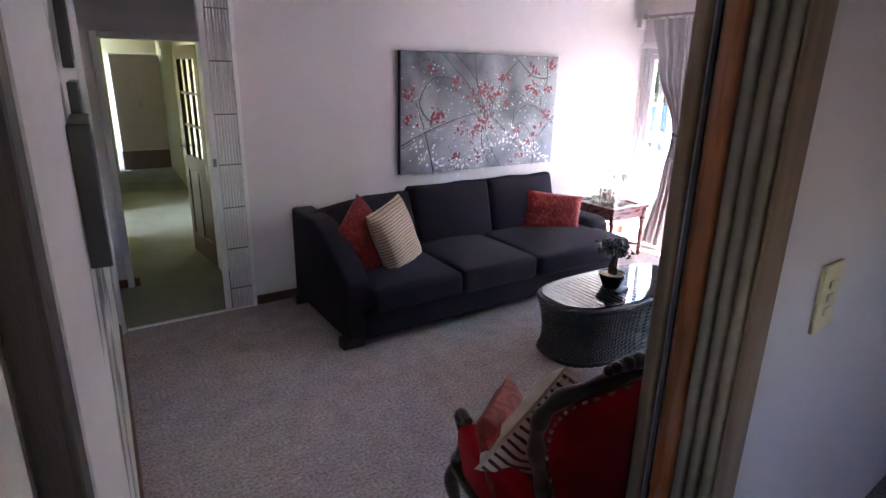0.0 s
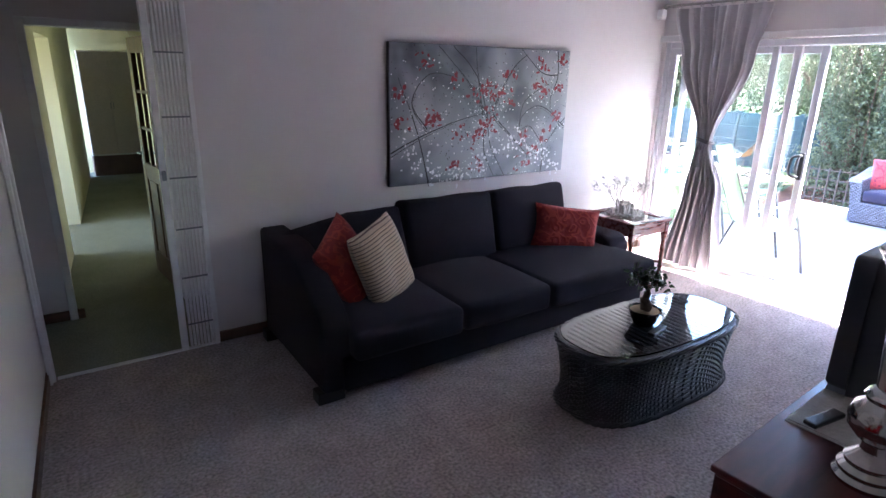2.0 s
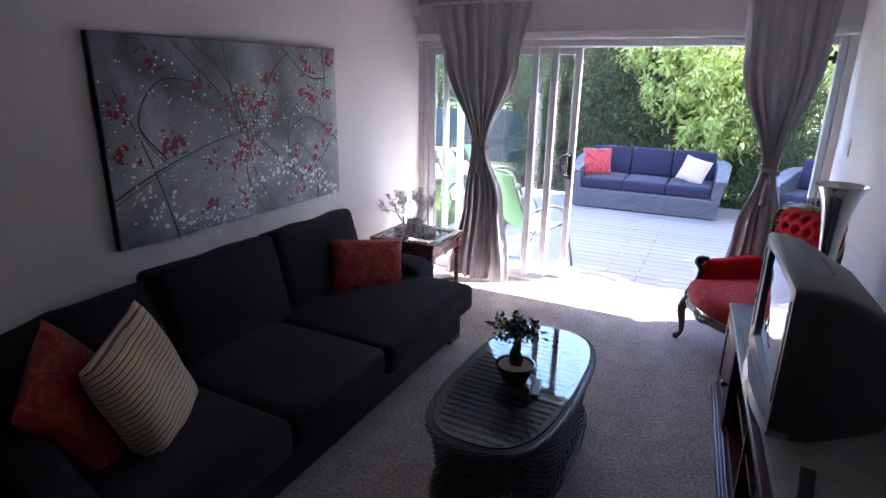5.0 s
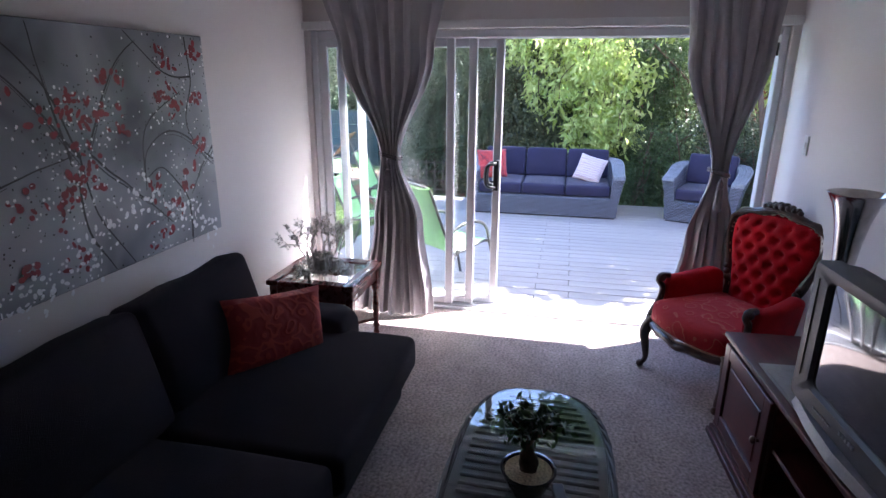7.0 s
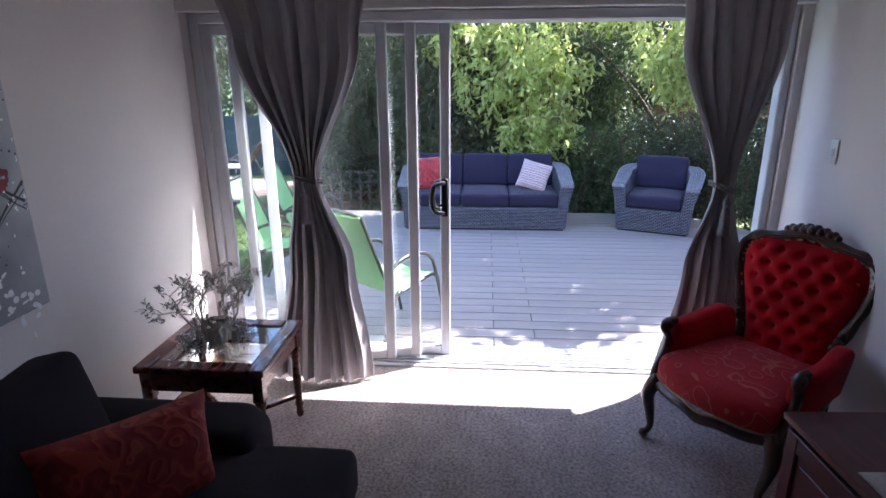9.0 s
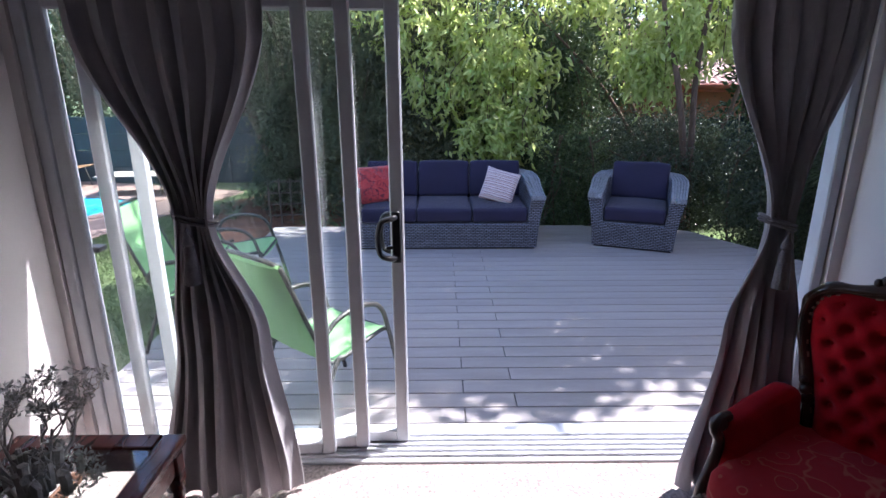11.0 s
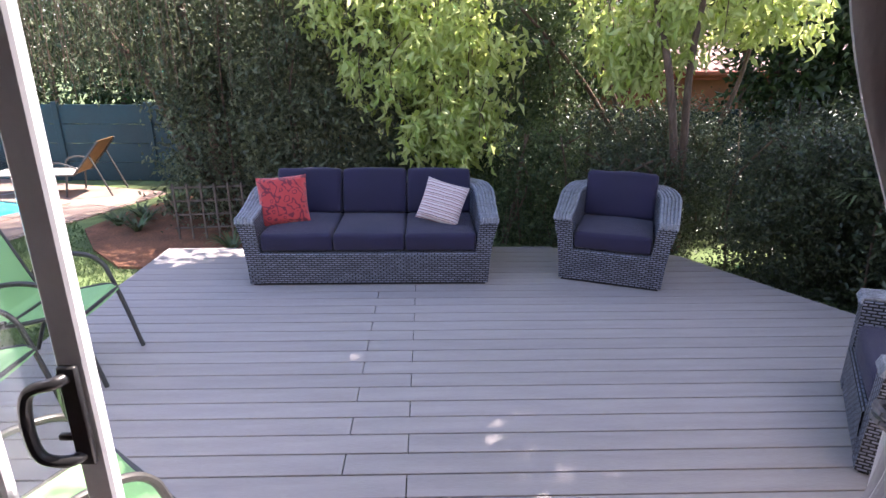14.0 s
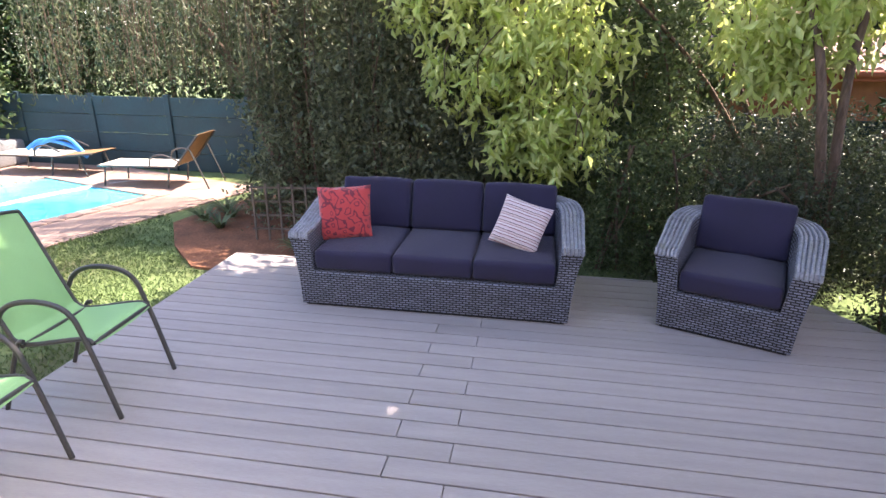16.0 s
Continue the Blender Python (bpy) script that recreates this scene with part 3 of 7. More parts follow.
for x0, x1, sd_, tl in ((1.56, 2.45, 4, -30), (2.45, 3.24, 5, -17), (3.24, 4.02, 6, -16)):
    hgt = 0.50 if sd_ != 4 else 0.47
    bc = block_cushion(x1 - x0 - 0.008, 0.19, hgt, 0.045, 8, 0.012, seed=sd_)
    for v in bc.verts:
        u = 2 * v.co.x / (x1 - x0)
        v.co.y -= 0.05 * (1 - u * u) * (1 - (2 * v.co.z / hgt - 1) ** 2) * (1 if v.co.y < 0 else 0)
        v.co.z += (0.012 * u * u + 0.010 * noise.noise(Vector((v.co.x * 5 + sd_, v.co.y * 5, 1)))) * (v.co.z / hgt)
        if sd_ == 4:
            v.co.z -= 0.07 * max(0, -u + 0.1) * (v.co.z / hgt)
    part("back_cushion", bc, M_SOFA, sofa, smooth=True, at=pose((x0 + x1) / 2, 3.74 if sd_ != 4 else 3.72, 0.40, -14 if sd_ != 4 else -22, 0, 0))
M_LEG = mat("dark_leg_wood", (0.03, 0.02, 0.016), 0.4, var=0.3, bump=0.05)
for x, y in ((1.56, 3.08), (4.16, 3.06), (1.56, 4.0), (4.16, 4.0)):
    part("leg", boxed(x - 0.08, x + 0.08, y - 0.045, y + 0.045, 0, 0.075, 0.006), M_LEG, sofa)

# ---- loose cushions ----
M_REDCUSH = damask("red_damask", (0.20, 0.010, 0.009), (0.29, 0.03, 0.018), 15, 0.55, 0.8, 0.03)
M_STRIPE = banded("cream_brown_stripe", [(0.0, (0.47, 0.34, 0.23)), (0.28, (0.10, 0.045, 0.03)), (0.42, (0.56, 0.43, 0.30)), (0.60, (0.30, 0.15, 0.09)), (0.66, (0.52, 0.38, 0.26)), (0.80, (0.05, 0.03, 0.025)), (0.92, (0.47, 0.34, 0.23))], "Y", 0.045)
M_ZEBRA = banded("cream_black_stripe", [(0.0, (0.62, 0.50, 0.40)), (0.62, (0.03, 0.02, 0.02))], "Y", 0.03, warp=0.6)
M_CREAM = mat("cream_cotton", (0.50, 0.42, 0.33), 0.9, var=0.06, bump=0.3, bscale=260, sheen=0.3)


def pillow(name, label, w, d, h, material, m, seed=0):
    ob = part(name, puffed(w, d, h, 0.9, 16, 0.012, seed), material, smooth=True)
    ob.matrix_world = m
    return tagged(ob, label, "cushion", "cushions on the sofa")


pillow("throw_cushion", "red damask throw cushion leaning on the sofa arm", 0.46, 0.50, 0.15, M_REDCUSH, look((1.89, 3.52, 0.645), (1.61, 3.88, 0.44), 22), 1)
pillow("throw_cushion", "cream and brown striped throw cushion on the sofa", 0.46, 0.52, 0.16, M_STRIPE, look((2.08, 3.42, 0.645), (1.86, 3.82, 0.50), 10), 2)
pillow("throw_cushion", "small rectangular red damask cushion on the sofa", 0.54, 0.36, 0.15, M_REDCUSH, look((3.84, 3.58, 0.59), (4.00, 3.86, 0.51), -7), 3)

# ---- canvas painting ----
M_CANVAS = bpy.data.materials.new("painted_canvas")
M_CANVAS.use_nodes = True
cn, cl = M_CANVAS.node_tree.nodes, M_CANVAS.node_tree.links
cb = cn["Principled BSDF"]
cb.inputs["Roughness"].default_value = 0.42
ct = cn.new("ShaderNodeTexCoord")
c1 = cn.new("ShaderNodeTexNoise")
c1.inputs["Scale"].default_value, c1.inputs["Detail"].default_value, c1.inputs["Distortion"].default_value = 1.6, 3, 0.6
cl.new(ct.outputs["Object"], c1.inputs["Vector"])
cr = cn.new("ShaderNodeValToRGB")
cr.color_ramp.elements[0].position, cr.color_ramp.elements[0].color = 0.36, (0.05, 0.06, 0.078, 1)
cr.color_ramp.elements[1].position, cr.color_ramp.elements[1].color = 0.68, (0.40, 0.42, 0.46, 1)
cl.new(c1.outputs["Fac"], cr.inputs["Fac"])
cl.new(cr.outputs[0], cb.inputs["Base Color"])
c2 = cn.new("ShaderNodeTexNoise")
c2.inputs["Scale"].default_value = 300
cl.new(ct.outputs["Object"], c2.inputs["Vector"])
c3 = cn.new("ShaderNodeBump")
c3.inputs["Strength"].default_value, c3.inputs["Distance"].default_value = 0.2, 0.003
cl.new(c2.outputs["Fac"], c3.inputs["Height"])
cl.new(c3.outputs[0], cb.inputs["Normal"])
M_PBLACK = mat("black_paint", (0.012, 0.012, 0.016), 0.4, bump=0)
M_PRED = mat("crimson_paint", (0.20, 0.006, 0.018), 0.4, var=0.4, scale=20, bump=0)
M_PWHITE = mat("white_paint_dabs", (0.82, 0.83, 0.86), 0.4, bump=0)
PW, PH = 1.785, 1.03
art = thing("painting", "grey canvas painting of dark branches with red blossom", "painting", pose(3.435, 4.195, 1.465, 0, 0, -0.15))
part("canvas", boxed(-PW / 2, PW / 2, -0.040, 0, -PH / 2, PH / 2, 0.004), M_CANVAS, art)
part("canvas_edge", boxed(-PW / 2 - 0.002, PW / 2 + 0.002, -0.034, 0.001, -PH / 2 - 0.002, PH / 2 + 0.002), M_PBLACK, art, "black painted canvas side")


def dab(bm, x, z, rx, rz, ang=0.0, y=-0.0415, n=8):
    c, s = math.cos(ang), math.sin(ang)
    x *= PW / 1.87
    vs = [bm.verts.new((x + rx * math.cos(q) * c - rz * math.sin(q) * s, y, z + rx * math.cos(q) * s + rz * math.sin(q) * c)) for q in [2 * math.pi * i / n for i in range(n)]]
    bm.faces.new(vs)


def stroke(bm, pts, w, y=-0.0412):
    pts = [Vector((p[0] * PW / 1.87, p[1] * PH / 1.055)) for p in pts]
    last = None
    for i, p in enumerate(pts):
        d = (pts[min(i + 1, len(pts) - 1)] - pts[max(i - 1, 0)]).normalized()
        q = Vector((-d.y, d.x)) * w * (1 - 0.6 * i / len(pts)) * 0.5
        a, c = bm.verts.new((p.x + q.x, y, p.y + q.y)), bm.verts.new((p.x - q.x, y, p.y - q.y))
        if last:
            bm.faces.new((last[0], a, c, last[1]))
        last = (a, c)


random.seed(11)
TWIGS = [((-0.93, -0.27), (-0.5, -0.1), (0.0, 0.02)), ((-0.58, -0.52), (-0.70, -0.1), (-0.86, 0.28)), ((0.0, 0.02), (0.05, -0.25), (0.22, -0.52)), ((0.0, 0.0), (-0.2, 0.25), (-0.5, 0.52)),
         ((0.0, 0.0), (-0.12, 0.3), (-0.36, 0.52)), ((-0.04, 0.0), (-0.10, 0.25), (-0.14, 0.52)), ((0.05, 0.02), (0.25, 0.35), (0.42, 0.48)), ((0.92, -0.12), (0.62, 0.06), (0.40, -0.02), (0.36, -0.2)),
         ((0.78, 0.52), (0.80, 0.3), (0.72, 0.08), (0.86, -0.1)), ((0.80, 0.32), (0.60, 0.34), (0.35, 0.52)), ((0.06, 0.0), (0.3, -0.2), (0.52, -0.40)), ((0.66, -0.52), (0.66, -0.3), (0.50, -0.12), (0.38, -0.14)),
         ((-0.60, -0.1), (-0.74, 0.1), (-0.60, 0.3), (-0.35, 0.3)), ((-0.02, -0.06), (-0.02, -0.3), (0.10, -0.52)), ((0.93, -0.05), (0.8, -0.16), (0.7, -0.28)), ((0.36, -0.14), (0.42, 0.1), (0.7, 0.25))]
for tw in TWIGS:
    bb = bmesh.new()
    p3 = curve_pts([(q[0], q[1], 0) for q in tw], 10)
    p3 = [(q.x + 0.008 * noise.noise(q * 7), q.y + 0.008 * noise.noise(q * 7 + Vector((5, 0, 0)))) for q in p3]
    stroke(bb, p3, 0.011)
    for rep in range(2):
        if random.random() < 0.5:
            stroke(bb, [(q[0] + 0.018 * rep * i / len(p3), q[1] - 0.03 * (1 - i / len(p3))) for i, q in enumerate(p3[:14])], 0.005, -0.0411)
    part("branch", bb, M_PBLACK, art, "thin black painted branch")
br, bw_, bk = bmesh.new(), bmesh.new(), bmesh.new()
CLUST = [(-0.62, 0.38), (-0.84, 0.18), (-0.55, 0.02), (-0.85, -0.06), (-0.10, 0.12), (0.02, -0.02), (-0.12, -0.2), (0.12, 0.16), (0.25, 0.12), (0.25, 0.30), (0.60, 0.40), (0.62, 0.17), (0.84, 0.22), (0.84, -0.04), (-0.35, 0.26), (-0.35, -0.38), (0.42, -0.2), (0.66, -0.18), (0.40, -0.42), (0.55, -0.32), (-0.1, -0.4), (0.05, -0.1), (-0.6, -0.05), (-0.02, 0.22)]
CLUST += [(random.uniform(-0.85, 0.87), random.uniform(-0.30, 0.44)) for _ in range(5)]
for ci, (x, z) in enumerate(CLUST):
    for j in range(10):
        dab(br, max(-0.89, min(0.89, x + random.gauss(0, 0.042))), max(-0.48, min(0.48, z + random.gauss(0, 0.036))), random.uniform(0.008, 0.026), random.uniform(0.006, 0.017), random.uniform(0, 3), -0.0422 - 0.00003 * j)
    for j in range(22):
        dab(bk, max(-0.92, min(0.92, x + random.gauss(0, 0.11))), max(-0.5, min(0.5, z + random.gauss(0, 0.10))), random.uniform(0.002, 0.006), random.uniform(0.002, 0.006), 0, -0.0418 - 0.00002 * j, 6)
    for j in range(16):
        dab(bw_, max(-0.92, min(0.92, x + random.gauss(0, 0.10))), max(-0.5, min(0.5, z - 0.05 + random.gauss(0, 0.08))), random.uniform(0.003, 0.008), random.uniform(0.003, 0.008), 0, -0.0427 - 0.00002 * j, 6)
for j in range(220):
    x = random.uniform(-0.85, 0.88)
    dab(bw_, x, -0.36 + 0.12 * math.sin(x * 5) + random.gauss(0, 0.06), random.uniform(0.005, 0.017), random.uniform(0.004, 0.014), random.uniform(0, 3), -0.0431, 7)
tagged(part("blossom", br, M_PRED, art, "crimson painted blossom"), kind="stuff")
tagged(part("bud_spatter", bk, M_PBLACK, art, "fine dark painted buds"), kind="stuff")
tagged(part("white_spatter", bw_, M_PWHITE, art, "white paint dabs"), kind="stuff")

# ---- wicker coffee table ----
def wicker_mat(name, dark, light, w, h, rough=0.5, gap=0.26):
    """Woven strands, laid by the mesh's own map in metres."""
    m = bpy.data.materials.new(name)
    m.use_nodes = True
    n, l = m.node_tree.nodes, m.node_tree.links
    b = n["Principled BSDF"]
    b.inputs["Roughness"].default_value = rough
    uv = n.new("ShaderNodeTexCoord")
    bt = n.new("ShaderNodeTexBrick")
    bt.offset, bt.squash = 0.5, 1.0
    bt.inputs["Color1"].default_value, bt.inputs["Color2"].default_value = (*light, 1), (*[0.6 * a + 0.4 * d for a, d in zip(light, dark)], 1)
    bt.inputs["Mortar"].default_value = (*[0.25 * d for d in dark], 1)
    bt.inputs["Scale"].default_value = 1.0
    bt.inputs["Mortar Size"].default_value = h * gap
    bt.inputs["Mortar Smooth"].default_value = 0.6
    bt.inputs["Brick Width"].default_value, bt.inputs["Row Height"].default_value = w, h
    l.new(uv.outputs["UV"], bt.inputs["Vector"])
    ns = n.new("ShaderNodeTexNoise")
    ns.inputs["Scale"].default_value = 9
    l.new(uv.outputs["UV"], ns.inputs["Vector"])
    mx = n.new("ShaderNodeMix")
    mx.data_type, mx.blend_type = "RGBA", "MULTIPLY"
    mx.inputs["Factor"].default_value = 0.6
    l.new(bt.outputs["Color"], mx.inputs[6])
    l.new(ns.outputs["Fac"], mx.inputs[7])
    l.new(mx.outputs[2], b.inputs["Base Color"])
    inv = n.new("ShaderNodeMath")
    inv.operation = "SUBTRACT"
    inv.inputs[0].default_value = 1
    l.new(bt.outputs["Fac"], inv.inputs[1])
    bp = n.new("ShaderNodeBump")
    bp.inputs["Strength"].default_value, bp.inputs["Distance"].default_value = 0.9, 0.006
    l.new(inv.outputs[0], bp.inputs["Height"])
    l.new(bp.outputs[0], b.inputs["Normal"])
    return m


M_WICKDARK = wicker_mat("dark_wicker", (0.02, 0.02, 0.022), (0.07, 0.07, 0.075), 0.03, 0.010, 0.42)
M_CANE = mat("dark_cane", (0.050, 0.049, 0.052), 0.36, var=0.3, bump=0.1, island=0.3)


def stadium(hx, hy, n=48):
    """A long oval, hx and hy its half sizes; points and the length run."""
    pts, run, total = [], [], 0.0
    for i in range(n):
        q = 2 * math.pi * i / n
        c, s = math.cos(q), math.sin(q)
        e = 3.0
        pts.append((math.copysign(abs(c) ** (2 / e), c) * hx, math.copysign(abs(s) ** (2 / e), s) * hy))
    for i in range(n):
        run.append(total)
        total += math.dist(pts[i], pts[(i + 1) % n])
    return pts, run, total


def mapped_loft(levels, n=48):
    """levels: (half x, half y, z); an oval shell with a map in metres."""
    bm = bmesh.new()
    uvl = bm.loops.layers.uv.new("map")
    rows = []
    for hx, hy, z in levels:
        pts, run, total = stadium(hx, hy, n)
        rows.append([bm.verts.new((*p, z)) for p in pts])
    _, run, total = stadium(levels[0][0], levels[0][1], n)
    run = run + [total]
    v = 0.0
    for k in range(len(rows) - 1):
        dv = math.dist(levels[k], levels[k + 1])
        for i in range(n):
            f = bm.faces.new((rows[k][i], rows[k][(i + 1) % n], rows[k + 1][(i + 1) % n], rows[k + 1][i]))
            for lp, (a, c) in zip(f.loops, ((run[i], v), (run[i + 1], v), (run[i + 1], v + dv), (run[i], v + dv))):
                lp[uvl].uv = (a, c)
        v += dv
    return bm


CT = pose(3.235, 2.285, 0, 0, 0, -1)
TABLE_SIZE = Matrix.Diagonal((1.03, 1.02, 0.95, 1))
ctab = thing("coffee_table", "dark wicker oval coffee table with a glass top", "coffee table", CT @ TABLE_SIZE)
bm = mapped_loft([(0.575, 0.268, 0.02), (0.555, 0.250, 0.10), (0.558, 0.252, 0.20), (0.575, 0.266, 0.32), (0.60, 0.285, 0.405), (0.60, 0.285, 0.42), (0.57, 0.26, 0.421), (0.02, 0.01, 0.418)], 64)
part("body", bm, M_WICKDARK, ctab, "dark woven wicker body", smooth=True)
for i in range(120):
    strand = bmesh.new()
    pts = []
    for hx, hy, z in ((0.580, 0.273, 0.02), (0.560, 0.255, 0.10), (0.563, 0.257, 0.20), (0.580, 0.271, 0.32), (0.606, 0.291, 0.41)):
        sp, _, _ = stadium(hx, hy, 240)
        pts.append((*sp[(2 * i) % 240], z))
    tube(strand, pts, 0.0055, 5, False)
    part("strand", strand, M_CANE, ctab)
BODY = ((0.580, 0.273, 0.02), (0.560, 0.255, 0.10), (0.563, 0.257, 0.20), (0.580, 0.271, 0.32), (0.606, 0.291, 0.41))
for row in range(24):
    z = 0.036 + 0.0152 * row
    for lo_, hi_ in zip(BODY, BODY[1:]):
        if lo_[2] <= z <= hi_[2]:
            f = (z - lo_[2]) / (hi_[2] - lo_[2])
            hx, hy = lo_[0] + (hi_[0] - lo_[0]) * f, lo_[1] + (hi_[1] - lo_[1]) * f
    sp, _, _ = stadium(hx, hy, 240)
    weave = []
    for i, p in enumerate(sp):
        out = 0.0065 * math.cos(math.pi * (i / 2 + row))
        d_ = Vector((p[0] / hx ** 2, p[1] / hy ** 2)).normalized()
        weave.append((p[0] + d_.x * out, p[1] + d_.y * out, z))
    wv = bmesh.new()
    tube(wv, weave + weave[:1], 0.0058, 4, False)
    part("cane_strand", wv, M_CANE, ctab, smooth=True)
for hx, hy, z, r in ((0.608, 0.293, 0.412, 0.015), (0.586, 0.279, 0.018, 0.014)):
    braid = bmesh.new()
    sp, _, _ = stadium(hx, hy, 200)
    for k in range(3):
        tube(braid, [(p[0] * (1 + 0.012 * math.cos(i * 0.42 + k * 2.09)), p[1] * (1 + 0.02 * math.cos(i * 0.42 + k * 2.09)), z + 0.010 * math.sin(i * 0.42 + k * 2.09)) for i, p in enumerate(sp + sp[:1])], r * 0.55, 5, False)
    part("braided_rim", braid, M_CANE, ctab, smooth=True)
slats = bmesh.new()
for i in range(26):
    x = -0.55 + 1.10 * (i + 0.5) / 26
    hy = 0.255 * (1 - abs(x / 0.575) ** 2.6) ** (1 / 2.6)
    if hy > 0.05:
        tube(slats, [(x, -hy + 0.06 * hy, 0.423), (x, 0, 0.424), (x, hy - 0.06 * hy, 0.423)], 0.009, 6)
part("top_weave", slats, M_CANE, ctab, "woven cane top under the glass")
M_TABLEGLASS = bpy.data.materials.new("table_glass")
M_TABLEGLASS.use_nodes = True
_tb = M_TABLEGLASS.node_tree.nodes["Principled BSDF"]
_tb.inputs["Base Color"].default_value = (0.90, 0.97, 0.95, 1)
_tb.inputs["Roughness"].default_value = 0.01
_tb.inputs["Transmission Weight"].default_value = 1.0
_tb.inputs["IOR"].default_value = 1.52
glass = bmesh.new()
sp, _, _ = stadium(0.588, 0.272, 72)
loft(glass, [[(*p, 0.4345) for p in sp], [(p[0] * 1.003, p[1] * 1.005, 0.437) for p in sp], [(p[0] * 1.003, p[1] * 1.005, 0.440) for p in sp], [(*p, 0.4425) for p in sp]])
part("glass_top", glass, M_TABLEGLASS, ctab, "clear glass top")

# bonsai
M_POT = mat("dark_glazed_pot", (0.022, 0.024, 0.03), 0.2, var=0.3, bump=0.03, coat=0.5)
M_GRAVEL = mat("pale_gravel", (0.33, 0.25, 0.16), 0.9, var=0.4, scale=120, bump=0.8, bscale=180)
M_BARK = mat("grey_brown_bark", (0.11, 0.08, 0.055), 0.9, var=0.4, scale=20, bump=0.7, bscale=60)
M_BONSAI = leaf_mat("bonsai_leaf", (0.018, 0.035, 0.014), (0.05, 0.09, 0.03), 0.35, 0.15)


def leaf_cloud(name, material, spots, size, rng, droop=0.3, width=0.45, fold=0.15):
    """Many small pointed leaves, one at each spot; spots: array of places."""
    n = len(spots)
    d = rng.normal(size=(n, 3))
    d[:, 2] -= droop * 2
    d /= np.linalg.norm(d, axis=1)[:, None]
    a = rng.normal(size=(n, 3))
    s = np.cross(d, a)
    s /= np.linalg.norm(s, axis=1)[:, None] + 1e-9
    up = np.cross(s, d)
    ln = (size * rng.uniform(0.6, 1.3, n))[:, None]
    base = spots
    mid = spots + d * ln * 0.45
    v = np.stack([base, mid + s * ln * width * 0.5 + up * ln * fold, spots + d * ln - up * ln * 0.12, mid - s * ln * width * 0.5 + up * ln * fold], axis=1).reshape(-1, 3)
    me = bpy.data.meshes.new(name)
    me.vertices.add(4 * n)
    me.vertices.foreach_set("co", v.astype(np.float32).ravel())
    me.loops.add(6 * n)
    k = (4 * np.arange(n))[:, None]
    me.loops.foreach_set("vertex_index", (k + np.array([0, 1, 2, 0, 2, 3])).astype(np.int32).ravel())
    me.polygons.add(2 * n)
    me.polygons.foreach_set("loop_start", (3 * np.arange(2 * n)).astype(np.int32))
    me.update(calc_edges=True)
    me.validate()
    me.materials.append(material)
    return me


rng = np.random.default_rng(5)
bon = thing("bonsai", "small bonsai fig in a dark glazed pot", "potted plant", CT @ pose(-0.07, 0.0, 0.4206))
b = bmesh.new()
lathe(b, [(0.055, 0.0), (0.062, 0.012), (0.082, 0.06), (0.092, 0.082), (0.096, 0.092), (0.088, 0.093), (0.080, 0.082), (0.0, 0.08)], 28)
part("pot", b, M_POT, bon, "dark glazed pot", smooth=True)
b = bmesh.new()
bmesh.ops.create_circle(b, cap_ends=True, radius=0.081, segments=24)
bmesh.ops.translate(b, vec=(0, 0, 0.0845), verts=b.verts)
soil = part("soil", b, M_GRAVEL, bon, "pale gravel")
b = bmesh.new()
tube(b, curve_pts([(0, 0, 0.083), (0.006, 0, 0.11), (-0.004, 0.004, 0.15), (0.004, 0, 0.19), (0.0, 0.0, 0.235)], 4), [0.030] * 3 + [0.034] * 3 + [0.028] * 3 + [0.019] * 4 + [0.013] * 4, 10)
part("trunk", b, M_BARK, bon, "swollen bonsai trunk", smooth=True)
for q in range(7):
    a = q * 0.9
    b = bmesh.new()
    tube(b, curve_pts([(0, 0, 0.20 + 0.005 * q), (0.03 * math.cos(a), 0.03 * math.sin(a), 0.235), (0.075 * math.cos(a), 0.075 * math.sin(a), 0.25 + 0.02 * (q % 3))], 3), [0.008] * 3 + [0.005] * 4, 6)
    part("branch", b, M_BARK, bon, smooth=True)
cen = np.array([[0.075 * math.cos(0.9 * q), 0.075 * math.sin(0.9 * q), 0.255 + 0.02 * (q % 3)] for q in range(7)] + [[0, 0, 0.29], [0.03, 0.02, 0.30]])
sp_ = cen[rng.integers(0, len(cen), 260)] + rng.normal(size=(260, 3)) * np.array([0.026, 0.026, 0.018])
ob = new("foliage", leaf_cloud("foliage", M_BONSAI, sp_, 0.032, rng, 0.25, 0.6))
ob.parent = bon
rem = part("remote_control", boxed(-0.075, 0.075, -0.022, 0.022, 0, 0.018, 0.006), M_BLACK)
rem.matrix_world = CT @ pose(-0.10, -0.115, 0.4206, 0, 0, 12)
tagged(rem, "black remote control lying beside the bonsai", "remote control")

